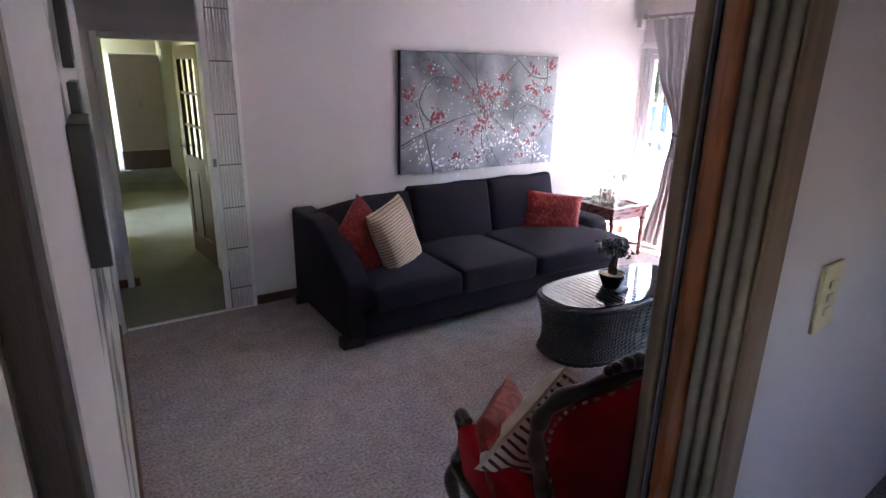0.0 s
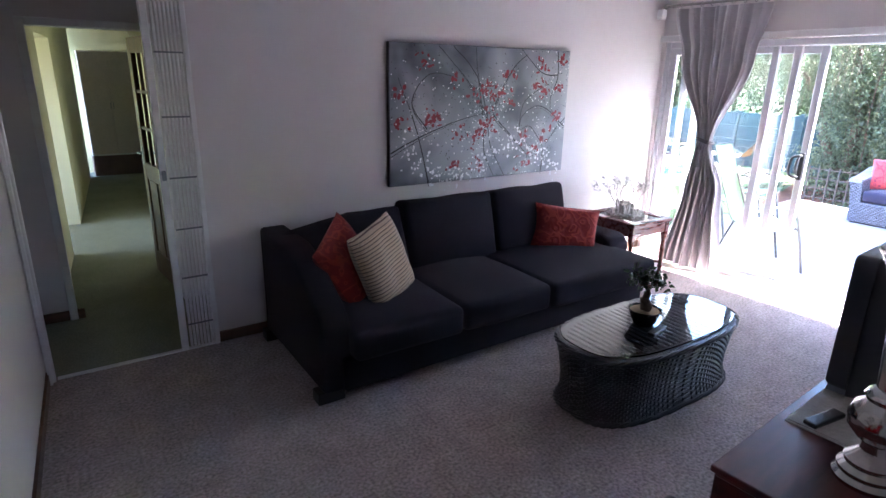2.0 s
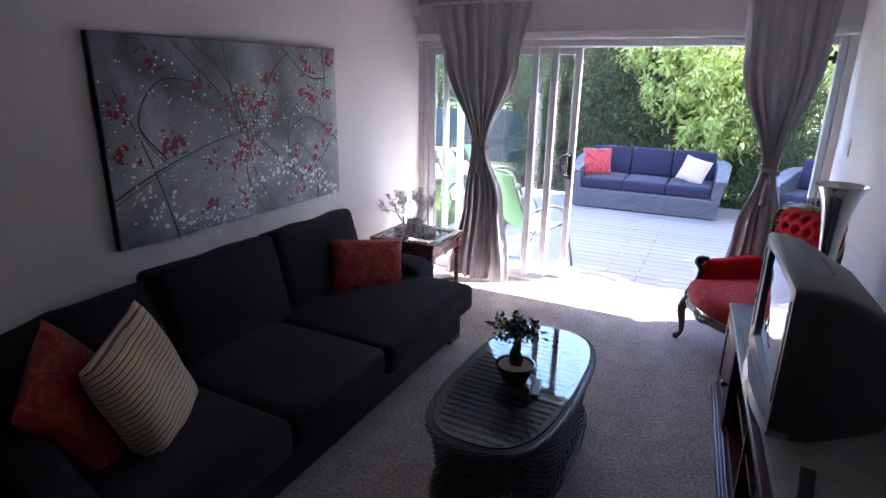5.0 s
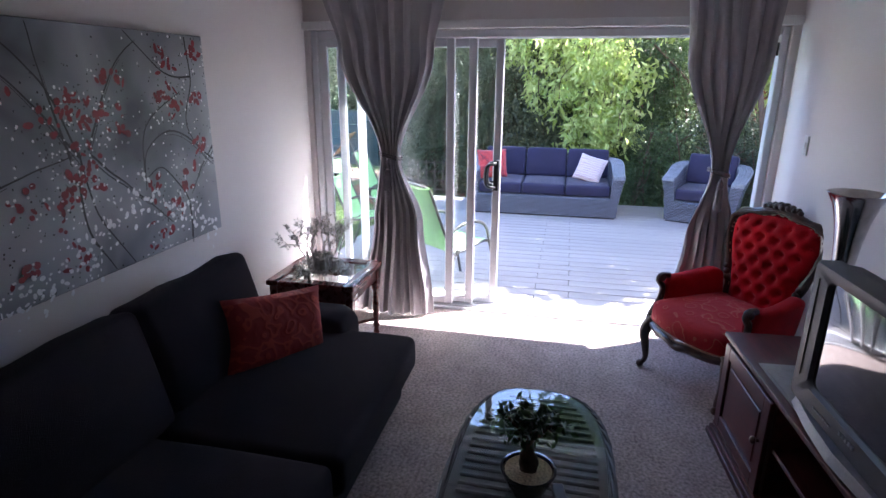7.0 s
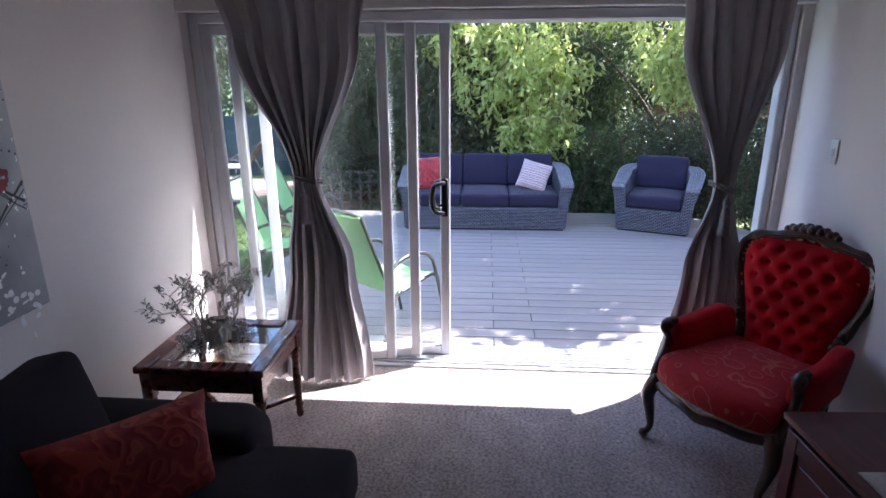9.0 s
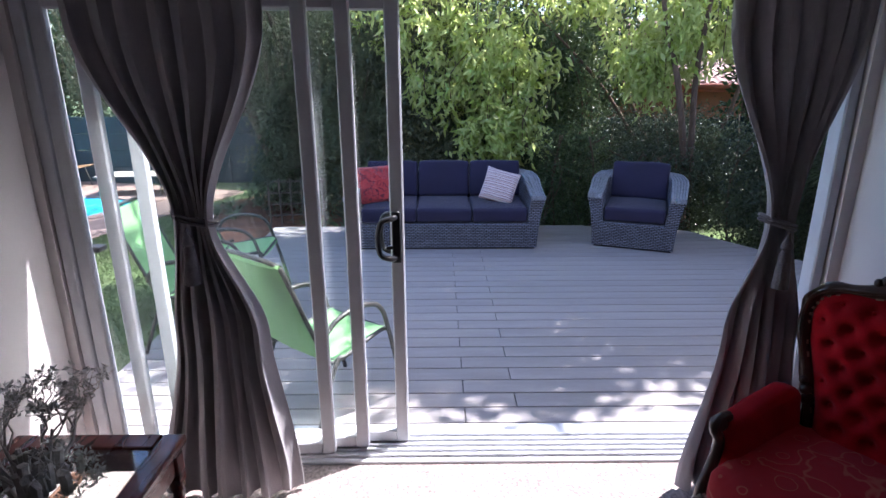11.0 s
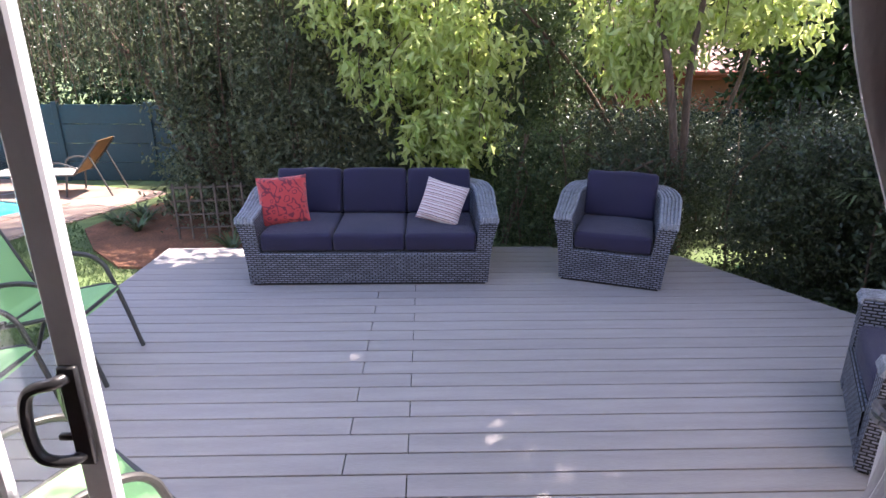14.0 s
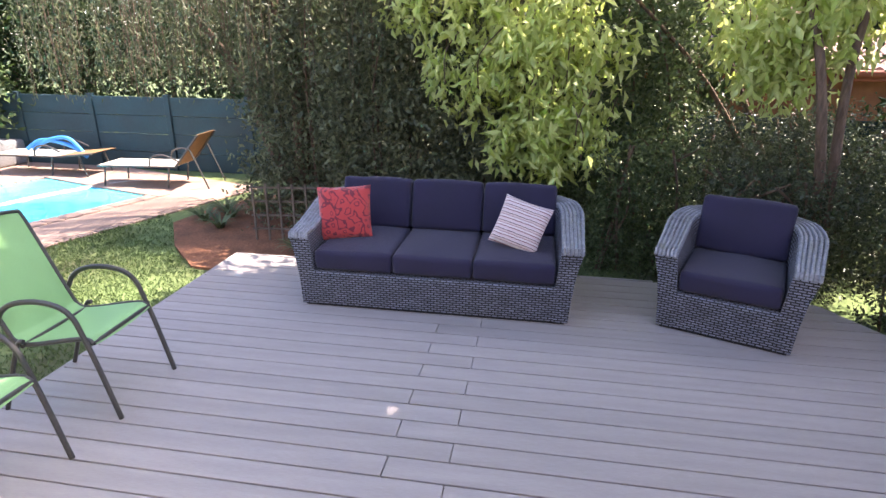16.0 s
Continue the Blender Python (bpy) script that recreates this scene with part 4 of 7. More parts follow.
# ---- side table ----
M_MAHOG = mat("mahogany", (0.11, 0.020, 0.014), 0.28, var=0.35, scale=5, bump=0.05, stretch=(1, 6, 6), coat=0.5)
st = thing("side_table", "dark mahogany side table with an inset glass top", "side table", pose(4.825, 3.745, 0))
b = bmesh.new()
for x0, x1, y0, y1 in ((-0.275, 0.275, -0.295, -0.215), (-0.275, 0.275, 0.215, 0.295), (-0.275, -0.195, -0.215, 0.215), (0.195, 0.275, -0.215, 0.215)):
    box(b, x0, x1, y0, y1, 0.515, 0.55, 0.008, 2)
part("top_frame", b, M_MAHOG, st)
part("apron", box(box(box(boxed(-0.25, 0.25, -0.27, -0.25, 0.42, 0.514, 0.004, 1), -0.25, 0.25, 0.25, 0.27, 0.42, 0.514, 0.004, 1), -0.25, -0.23, -0.25, 0.25, 0.42, 0.514, 0.004, 1), 0.23, 0.25, -0.25, 0.25, 0.42, 0.514, 0.004, 1), M_MAHOG, st)
part("glass_inset", boxed(-0.197, 0.197, -0.217, 0.217, 0.536, 0.543), M_TABLEGLASS, st, "clear glass inset")
for sx in (-1, 1):
    for sy in (-1, 1):
        b = bmesh.new()
        x, y = sx * 0.235, sy * 0.255
        box(b, x - 0.025, x + 0.025, y - 0.025, y + 0.025, 0.38, 0.514, 0.004, 1)
        lathe(b, [(0.014, 0.0), (0.022, 0.02), (0.016, 0.05), (0.024, 0.08), (0.018, 0.10), (0.024, 0.24), (0.018, 0.34), (0.027, 0.36), (0.024, 0.385)], 14, (x, y, 0))
        part("leg", b, M_MAHOG, st, smooth=True)
b = bmesh.new()
tube(b, [(-0.235, -0.255, 0.12), (0.235, 0.255, 0.12)], 0.011, 8)
tube(b, [(-0.235, 0.255, 0.12), (0.235, -0.255, 0.12)], 0.011, 8)
part("stretcher", b, M_MAHOG, st, smooth=True)

# dried arrangement on the side table
M_DRIFT = mat("silver_grey_driftwood", (0.42, 0.40, 0.37), 0.8, var=0.35, scale=25, bump=0.5, bscale=90)
M_DRIED = leaf_mat("silvery_dried_leaf", (0.34, 0.35, 0.34), (0.62, 0.62, 0.60), 0.6, 0.3)
arr = thing("dried_arrangement", "silvery dried twig arrangement on the side table", "ornament", pose(4.83, 3.78, 0.5505))
random.seed(3)
for i in range(26):
    b = bmesh.new()
    a, r = random.uniform(0, 6.28), random.uniform(0.0, 0.11)
    x, y = r * math.cos(a), r * math.sin(a)
    h = random.uniform(0.05, 0.14)
    tube(b, [(x, y, 0), (x * 1.05 + random.gauss(0, 0.006), y * 1.05, h * 0.6), (x * 1.1 + random.gauss(0, 0.01), y * 1.1, h)], random.uniform(0.008, 0.018), 6)
    part("driftwood_stick", b, M_DRIFT, arr, smooth=True)
tips = []


def twig(bm, p, d, ln, r, depth):
    q = p + d * ln * 0.5 + Vector((random.gauss(0, 0.012), random.gauss(0, 0.012), 0))
    e = p + d * ln
    tube(bm, [p, q, e], [r, r * 0.85, r * 0.65], 5)
    if depth == 0:
        tips.append(e)
        return
    for _ in range(3 if depth > 1 else 3):
        nd = (d + Vector((random.gauss(0, 0.55), random.gauss(0, 0.55), random.gauss(0.1, 0.3)))).normalized()
        twig(bm, e - d * ln * random.uniform(0, 0.3), nd, ln * random.uniform(0.5, 0.75), r * 0.62, depth - 1)


for i, (dx, dy) in enumerate(((-0.35, 0.45), (-0.15, 0.15), (0.25, 0.0), (0.05, -0.25), (-0.4, 0.1), (0.35, -0.35))):
    b = bmesh.new()
    twig(b, Vector((dx * 0.1, dy * 0.1, 0.04)), Vector((dx, dy, 0.9)).normalized(), random.uniform(0.13, 0.19), 0.0065, 3)
    part("twig", b, M_DRIFT, arr, smooth=True)
rng = np.random.default_rng(8)
tp = np.array([tuple(t) for t in tips])
ring = np.array([[random.uniform(0.09, 0.19) * math.cos(a), random.uniform(0.09, 0.19) * math.sin(a), random.uniform(0.004, 0.03)] for a in [random.uniform(0, 6.28) for _ in range(500)]])
ob = new("dried_leaves", leaf_cloud("dried_leaves", M_DRIED, np.concatenate([np.repeat(tp, 5, 0) + rng.normal(size=(len(tp) * 5, 3)) * 0.006, ring]), 0.024, rng, -0.2, 0.35))
ob.parent = arr

# ---- red button-back armchairs ----
M_VELVET = mat("red_velvet", (0.36, 0.005, 0.011), 0.9, var=0.25, scale=8, bump=0.15, bscale=200, fine=0.15, sheen=0.06, spec=0.1)
M_REDPAT = damask("red_brocade", (0.36, 0.005, 0.011), (0.42, 0.08, 0.05), 11, 0.90, 0.9, 0.05)
M_CARVED = mat("dark_carved_wood", (0.045, 0.022, 0.015), 0.32, var=0.4, scale=14, bump=0.15, bscale=50, coat=0.3)
M_BRAID = mat("gold_braid", (0.36, 0.24, 0.17), 0.6, var=0.4, scale=120, bump=0.4, bscale=150)
BACK_W = [(0.42, 0.185), (0.55, 0.20), (0.68, 0.24), (0.80, 0.278), (0.89, 0.288), (0.95, 0.272), (0.99, 0.22), (1.008, 0.12)]


def back_half(z):
    for (z0, w0), (z1, w1) in zip(BACK_W, BACK_W[1:]):
        if z0 <= z <= z1:
            return w0 + (w1 - w0) * (z - z0) / (z1 - z0)
    return BACK_W[-1][1]


def back_y(z):
    return 0.235 + (z - 0.42) * 0.17


def button_armchair(m, label):
    ch = thing("armchair", label, "armchair", m, "red button-back armchairs")
    # tufted pad
    buttons = []
    for r in range(7):
        z = 0.51 + 0.073 * r
        for c in range(-3, 4):
            x = 0.098 * c + (0.049 if r % 2 else 0)
            if abs(x) < back_half(z) - 0.035:
                buttons.append((x, z))
    bm = bmesh.new()
    n, k = 56, 48
    rows = []
    for i in range(n + 1):
        z = 0.425 + (1.0 - 0.425) * i / n
        w = back_half(z)
        row = []
        for j in range(k + 1):
            u = 2 * j / k - 1
            x = u * w
            edge = (1 - u ** 6) * min(1, (1.0 - z) / 0.06 + 0.05) * min(1, (z - 0.40) / 0.06)
            dep = 0.055 * edge
            near = 9
            for bx, bz in buttons:
                d = math.hypot(x - bx, z - bz)
                near = min(near, d)
            dep -= 0.036 * math.exp(-(near / 0.022) ** 2) * edge
            dep += 0.008 * min(near / 0.05, 1) * edge
            row.append((x, back_y(z) - dep, z))
        rows.append(row)
    loft(bm, rows, closed=False, caps=False)
    pad = part("back_pad", bm, M_VELVET, ch, "deep-buttoned red velvet back", smooth=True)
    for bx, bz in buttons:
        s = bmesh.new()
        bmesh.ops.create_uvsphere(s, u_segments=8, v_segments=5, radius=0.008)
        part("button", s, M_VELVET, pad, at=pose(bx, back_y(bz) - 0.022, bz), smooth=True)
    bm = bmesh.new()
    rows = [[(u * back_half(z), back_y(z) + 0.022 + 0.012 * (1 - u * u), z) for u in (-1, -0.5, 0, 0.5, 1)] for z in [0.42 + 0.585 * i / 20 for i in range(21)]]
    loft(bm, rows, closed=False, caps=False)
    part("back_panel", bm, M_VELVET, ch, "plain red velvet outside back", smooth=True)
    # carved frame round the back
    outline = [(-w - 0.022, z) for z, w in BACK_W] + [(0, 1.035)] + [(w + 0.022, z) for z, w in BACK_W[::-1]]
    pts = curve_pts([(x, back_y(z) + 0.002, z) for x, z in outline], 5)
    bm = bmesh.new()
    tube(bm, pts, [0.024 + 0.004 * math.sin(i * 0.9) for i in range(len(pts))], 10)
    tube(bm, [p + Vector((0, -0.02, 0)) for p in pts], 0.009, 6)
    for sx in (-1, 1):
        for q in range(3):
            bmesh.ops.create_uvsphere(bm, u_segments=10, v_segments=7, radius=0.026 - 0.004 * q, matrix=pose(sx * (0.225 + 0.012 * q), back_y(0.56) - 0.01, 0.565 + 0.035 * q))
    part("back_frame", bm, M_CARVED, ch, "carved dark wooden frame", smooth=True)
    bm = bmesh.new()
    random.seed(2)
    for q in range(-6, 7):
        bmesh.ops.create_uvsphere(bm, u_segments=9, v_segments=6, radius=0.016 + 0.010 * (1 - abs(q) / 6.5), matrix=pose(q * 0.019, back_y(1.03) + 0.006 * (q % 2), 1.045 + 0.018 * (1 - (q / 6.5) ** 2) + 0.006 * (q % 2)))
    part("crest", bm, M_CARVED, ch, "carved leaf crest", smooth=True)
    bm = bmesh.new()
    for off, sc in ((-0.012, 0.985), (0.030, 0.93)):
        bp = curve_pts([(x * sc * (0.95 if off < 0 else 1.0), back_y(z) + off, 0.42 + (z - 0.42) * (0.965 if off < 0 else 0.97)) for x, z in outline], 5)
        for a, c in zip(bp[::2], bp[1::2]):
            tube(bm, [a, a + (c - a) * 0.8], 0.0055, 6)
    tagged(part("studded_braid", bm, M_BRAID, ch, "gold braid edging", smooth=True), kind="stuff")
    # seat
    sc = block_cushion(0.60, 0.56, 0.145, 0.05, 10, 0.035)
    for v in sc.verts:
        u = v.co.x / 0.30
        if v.co.y < 0:
            v.co.y -= 0.055 * (1 - u * u) * (-v.co.y / 0.28)
        v.co.x *= 1 - 0.12 * (v.co.y + 0.28) / 0.56
    part("seat", sc, M_REDPAT, ch, "red brocade seat", smooth=True, at=pose(0, -0.02, 0.315))
    bm = bmesh.new()
    front = curve_pts([(-0.31, -0.27, 0.315), (-0.20, -0.315, 0.295), (-0.08, -0.35, 0.30), (0, -0.36, 0.285), (0.08, -0.35, 0.30), (0.20, -0.315, 0.295), (0.31, -0.27, 0.315)], 5)
    tube(bm, front, 0.026, 8)
    for sx in (-1, 1):
        tube(bm, [(sx * 0.31, -0.27, 0.315), (sx * 0.29, 0.0, 0.31), (sx * 0.24, 0.25, 0.33)], 0.024, 8)
    tube(bm, [(-0.24, 0.25, 0.33), (0.24, 0.25, 0.33)], 0.022, 8)
    part("seat_rail", bm, M_CARVED, ch, "shaped dark seat rail", smooth=True)
    bm = bmesh.new()
    tube(bm, [p + Vector((0, -0.012, 0.034)) for p in front], 0.006, 6)
    part("seat_braid", bm, M_BRAID, ch, smooth=True)
    for sx in (-1, 1):
        arm = soft_prism([(-0.17, 0.36), (-0.20, 0.52), (-0.17, 0.595), (0.0, 0.60), (0.18, 0.625), (0.24, 0.60), (0.24, 0.36)], -0.045, 0.045, 0.032)
        for v in arm.verts:
            v.co.x += sx * (0.285 - 0.16 * max(0, v.co.y - 0.02) + 0.03 * (v.co.z - 0.36) / 0.25)
        part("arm_pad", arm, M_VELVET, ch, smooth=True)
        bm = bmesh.new()
        tube(bm, curve_pts([(sx * 0.315, -0.16, 0.60), (sx * 0.318, -0.215, 0.605), (sx * 0.318, -0.235, 0.575), (sx * 0.315, -0.20, 0.52), (sx * 0.315, -0.215, 0.44), (sx * 0.312, -0.275, 0.36), (sx * 0.31, -0.285, 0.31)], 4), 0.020, 8)
        bmesh.ops.create_uvsphere(bm, u_segments=10, v_segments=7, radius=0.03, matrix=pose(sx * 0.318, -0.215, 0.59))
        part("arm_support", bm, M_CARVED, ch, "carved scroll arm support", smooth=True)
        bm = bmesh.new()
        pts = curve_pts([(sx * 0.285, -0.27, 0.33), (sx * 0.315, -0.305, 0.24), (sx * 0.30, -0.30, 0.14), (sx * 0.285, -0.305, 0.06), (sx * 0.30, -0.33, 0.022)], 4)
        tube(bm, pts, [0.042 - 0.026 * min(1, i / 12) for i in range(len(pts))], 10)
        bmesh.ops.create_uvsphere(bm, u_segments=10, v_segments=7, radius=0.024, matrix=pose(sx * 0.30, -0.33, 0.024))
        part("front_leg", bm, M_CARVED, ch, "cabriole leg", smooth=True)
        bm = bmesh.new()
        tube(bm, curve_pts([(sx * 0.22, 0.245, 0.44), (sx * 0.225, 0.25, 0.28), (sx * 0.235, 0.29, 0.12), (sx * 0.24, 0.33, 0.0)], 4), [0.026] * 5 + [0.022] * 8, 8)
        part("back_leg", bm, M_CARVED, ch, smooth=True)
    return ch


button_armchair(pose(4.94, 1.235, 0, 0, 0, 215), "red button-back velvet armchair with carved dark frame")
button_armchair(pose(1.48, 1.07, 0, 0, 0, 166), "red velvet armchair seen from behind, holding cushions")
CB = pose(1.48, 1.07, 0, 0, 0, 166)
ob = part("throw_cushion", puffed(0.42, 0.42, 0.13, 0.9, 14, 0.012, 4), M_REDCUSH, smooth=True)
ob.matrix_world = CB @ pose(0.20, -0.03, 0.54, 110, 0, 54) @ pose(0, 0, 0, 0, 0, 8)
tagged(ob, "red damask cushion on the armchair seat", "cushion")
ob = part("throw_cushion", puffed(0.44, 0.44, 0.13, 0.9, 14, 0.012, 6), M_CREAM, smooth=True)
ob.matrix_world = CB @ pose(0.10, 0.03, 0.66, 72, 0, 16) @ pose(0, 0, 0, 0, 0, 36)
tagged(ob, "cream cushion with a striped edge on the armchair", "cushion")
ob2 = part("striped_panel", puffed(0.43, 0.425, 0.12, 0.9, 14, 0.012, 6), M_ZEBRA, ob, "cream and black striped face", smooth=True, at=pose(0, 0, -0.012))

# ---- television cabinet ----
CAB = pose(2.126, 1.259, 0, 0, 0, 3.5)
M_CABTOP = mat("cabinet_mahogany", (0.070, 0.016, 0.015), 0.32, var=0.35, scale=4, bump=0.04, stretch=(1, 7, 7), coat=0.15, spec=0.3)
cab = thing("television_cabinet", "long low mahogany television cabinet with panelled doors", "cabinet", CAB @ Matrix.Diagonal((0.949, 1, 1, 1)))
L, D = 2.34, 0.50
bm = boxed(0, L, -D, 0, 0.555, 0.58, 0.006, 2)
box(bm, 0.012, L - 0.012, -D, -0.012, 0.538, 0.556, 0.006, 1)
part("top", bm, M_CABTOP, cab)
bm = bmesh.new()
box(bm, 0.0, L, -D, 0.02, 0.0, 0.035, 0.008, 2)
box(bm, 0.012, L - 0.012, -D, 0.008, 0.035, 0.06, 0.006, 2)
box(bm, 0.022, L - 0.022, -D, -0.004, 0.06, 0.085, 0.006, 2)
part("plinth", bm, M_CABTOP, cab, "stepped moulded plinth")
bm = bmesh.new()
box(bm, 0.03, 0.055, -D, -0.025, 0.085, 0.538)
box(bm, L - 0.055, L - 0.03, -D, -0.025, 0.085, 0.538)
box(bm, 0.0551, L - 0.0551, -D, -D + 0.012, 0.085, 0.538)
box(bm, 0.0551, L - 0.0551, -D + 0.0121, -0.03, 0.0851, 0.105)
for x in (0.60, 1.16, 1.72):
    box(bm, x - 0.012, x + 0.012, -D + 0.0121, -0.03, 0.1051, 0.538)
part("carcass", bm, M_CABTOP, cab)
for x0, x1 in ((0.612, 1.148), (1.172, 1.708)):
    part("shelf", boxed(x0, x1, -D + 0.013, -0.04, 0.31, 0.33, 0.002, 1), M_CABTOP, cab)
for x0, x1, kx in ((0.04, 0.605, 0.56), (1.715, 2.30, 1.76)):
    fw = 0.065
    dr = part("door", boxed(x0 + fw, x1 - fw, -0.0235, -0.014, 0.09 + fw, 0.535 - fw), M_CABTOP, cab, "panelled mahogany door")
    for u0, u1 in ((x0, x0 + fw), (x1 - fw, x1)):
        part("stile", boxed(u0, u1, -0.0245, -0.002, 0.09, 0.535, 0.003, 1), M_CABTOP, dr)
    for w0 in (0.09, 0.535 - fw):
        part("rail", boxed(x0 + fw, x1 - fw, -0.024, -0.0025, w0, w0 + fw, 0.003, 1), M_CABTOP, dr)
    part("raised_panel", boxed(x0 + fw + 0.03, x1 - fw - 0.03, -0.0139, -0.006, 0.12 + fw, 0.505 - fw, 0.004, 1), M_CABTOP, dr)
    bm = bmesh.new()
    lathe(bm, [(0.008, 0), (0.008, 0.012), (0.018, 0.02), (0.018, 0.03), (0.01, 0.036), (0.0, 0.037)], 14)
    part("knob", bm, M_CARVED, dr, smooth=True, at=pose(kx, -0.003, 0.33, -90, 0, 0))

M_CLOTH = mat("grey_newsprint", (0.34, 0.33, 0.31), 0.85, var=0.12, scale=8, bump=0.2, bscale=60)
run = thing("runner", "folded grey-beige runner under the television", "cloth", CAB @ pose(0, 0, 0.5805))
for i, (dx, dz) in enumerate(((0, 0), (0.008, 0.0055))):
    bm = bmesh.new()
    box(bm, 0.46 + dx, 1.88 - dx, -0.47, -0.035 - dx, dz, dz + 0.005, 0.002, 1)
    part("cloth_layer", bm, M_CLOTH, run)

# ---- television ----
M_TVCASE = mat("charcoal_tv_case", (0.055, 0.058, 0.066), 0.42, var=0.12, bump=0.12, bscale=300, fine=0.06)
M_TVSILVER = mat("grey_tv_trim", (0.22, 0.23, 0.26), 0.35, metal=0.3, var=0.08, bump=0.03)
M_SCREEN = mat("dark_screen_glass", (0.012, 0.013, 0.016), 0.04, var=0.1, bump=0.0, fine=0, spec=0.7, coat=1.0)
tv = thing("television", "bulky dark grey tube television on the cabinet", "television", CAB @ pose(0.79, -0.04, 0.591))
TW, TH = 0.80, 0.575


def rect_ring(x0, x1, z0, z1, y, r=0.02, n=4):
    out = []
    for cx, cz, a0 in ((x1 - r, z0 + r, -90), (x1 - r, z1 - r, 0), (x0 + r, z1 - r, 90), (x0 + r, z0 + r, 180)):
        for i in range(n + 1):
            a = radians(a0 + 90 * i / n)
            out.append((cx + r * math.cos(a), y, cz + r * math.sin(a)))
    return out


bm = bmesh.new()
loft(bm, [rect_ring(0.0, TW, 0.03, TH, -0.075), rect_ring(0.0, TW, 0.03, TH, -0.01, 0.022), rect_ring(0.008, TW - 0.008, 0.038, TH - 0.008, 0.0, 0.02), rect_ring(0.10, TW - 0.10, 0.11, TH - 0.045, -0.004, 0.03), rect_ring(0.112, TW - 0.112, 0.122, TH - 0.057, -0.02, 0.03)], caps=False)
part("bezel", bm, M_TVCASE, tv, "charcoal front bezel", smooth=True)
bm = bmesh.new()
rows = []
for i in range(13):
    z = 0.118 + (TH - 0.17) * i / 12
    rows.append([(0.108 + (TW - 0.216) * j / 16, -0.018 + 0.014 * (1 - (2 * j / 16 - 1) ** 2) * (1 - (2 * i / 12 - 1) ** 2), z) for j in range(17)])
loft(bm, rows, closed=False, caps=False)
part("screen", bm, M_SCREEN, tv, "dark curved glass screen", smooth=True)
bm = bmesh.new()
loft(bm, [rect_ring(0.012, TW - 0.012, 0.0, TH - 0.006, -0.074, 0.02), rect_ring(0.02, TW - 0.02, 0.0, TH - 0.012, -0.13, 0.03), rect_ring(0.12, TW - 0.12, 0.0, TH - 0.10, -0.30, 0.04), rect_ring(0.20, TW - 0.20, 0.0, TH - 0.20, -0.395, 0.04)])
part("case", bm, M_TVCASE, tv, "tapering plastic case", smooth=True)
bm = bmesh.new()
loft(bm, [[(TW / 2 + sx * TW * 0.46, y, z) for sx, y, z in ((-1, 0.0, 0.0), (-0.5, 0.03, 0.0), (0, 0.045, 0.0), (0.5, 0.03, 0.0), (1, 0.0, 0.0), (1, -0.10, 0.0), (-1, -0.10, 0.0))],
          [(TW / 2 + sx * TW * 0.45, y, z) for sx, y, z in ((-1, -0.008, 0.034), (-0.5, 0.018, 0.034), (0, 0.03, 0.034), (0.5, 0.018, 0.034), (1, -0.008, 0.034), (1, -0.10, 0.034), (-1, -0.10, 0.034))]])
part("stand_foot", bm, M_TVSILVER, tv, "curved grey foot")
for i in range(7):
    part("button", boxed(TW - 0.30 + i * 0.018, TW - 0.29 + i * 0.018, -0.002, 0.002, 0.066, 0.074), M_TVSILVER, tv)
for i in range(5):
    part("lettering_bar", boxed(TW / 2 - 0.045 + i * 0.019, TW / 2 - 0.033 + i * 0.019, -0.002, 0.0015, 0.078, 0.092), M_TVSILVER, tv)
for x0, x1 in ((0.035, 0.05), (TW - 0.05, TW - 0.035)):
    part("speaker_slot", boxed(x0, x1, -0.004, 0.0025, 0.13, TH - 0.06, 0.002, 1), M_BLACK, tv, "black speaker slot")
part("top_slot", boxed(0.28, 0.50, -0.16, -0.155, TH - 0.022, TH - 0.015), M_BLACK, tv)
rm = part("remote_control", boxed(-0.09, 0.09, -0.024, 0.024, 0, 0.02, 0.006), M_BLACK)
rm.matrix_world = CAB @ pose(0.56, -0.13, 0.5918, 0, 0, -12)
tagged(rm, "black remote control on the runner", "remote control")

# ---- silver vases ----
M_CHROME = mat("polished_silver", (0.62, 0.61, 0.60), 0.14, metal=1.0, var=0.08, scale=20, bump=0.08, bscale=25)
VASE = [(0.0, 0.0), (0.105, 0.0), (0.110, 0.015), (0.095, 0.03), (0.100, 0.045), (0.080, 0.06), (0.084, 0.075), (0.062, 0.092), (0.042, 0.11), (0.042, 0.135), (0.070, 0.155), (0.098, 0.185), (0.105, 0.22), (0.092, 0.255), (0.062, 0.28),
        (0.070, 0.295), (0.062, 0.312), (0.044, 0.325), (0.046, 0.36), (0.052, 0.44), (0.062, 0.53), (0.078, 0.62), (0.100, 0.69), (0.128, 0.735), (0.136, 0.742), (0.130, 0.745), (0.094, 0.68), (0.072, 0.61), (0.056, 0.52), (0.02, 0.50), (0.0, 0.50)]


def tall_vase(x, y, label):
    v = thing("vase", label, "vase", CAB @ pose(x, y, 0.5802) @ Matrix.Diagonal((0.86, 0.86, 1.0, 1)), "silver trumpet vases")
    cut = 18
    bm = bmesh.new()
    lathe(bm, VASE[1:cut], 36)
    part("foot", bm, M_CHROME, v, "ridged bulbous silver foot", smooth=True)
    bm = bmesh.new()
    lathe(bm, VASE[cut - 1:-1], 36)
    part("trumpet", bm, M_CHROME, v, "flared silver trumpet", smooth=True)


tall_vase(0.33, -0.33, "tall silver trumpet vase with a bulbous foot")
tall_vase(2.07, -0.385, "tall silver trumpet vase beside the television")

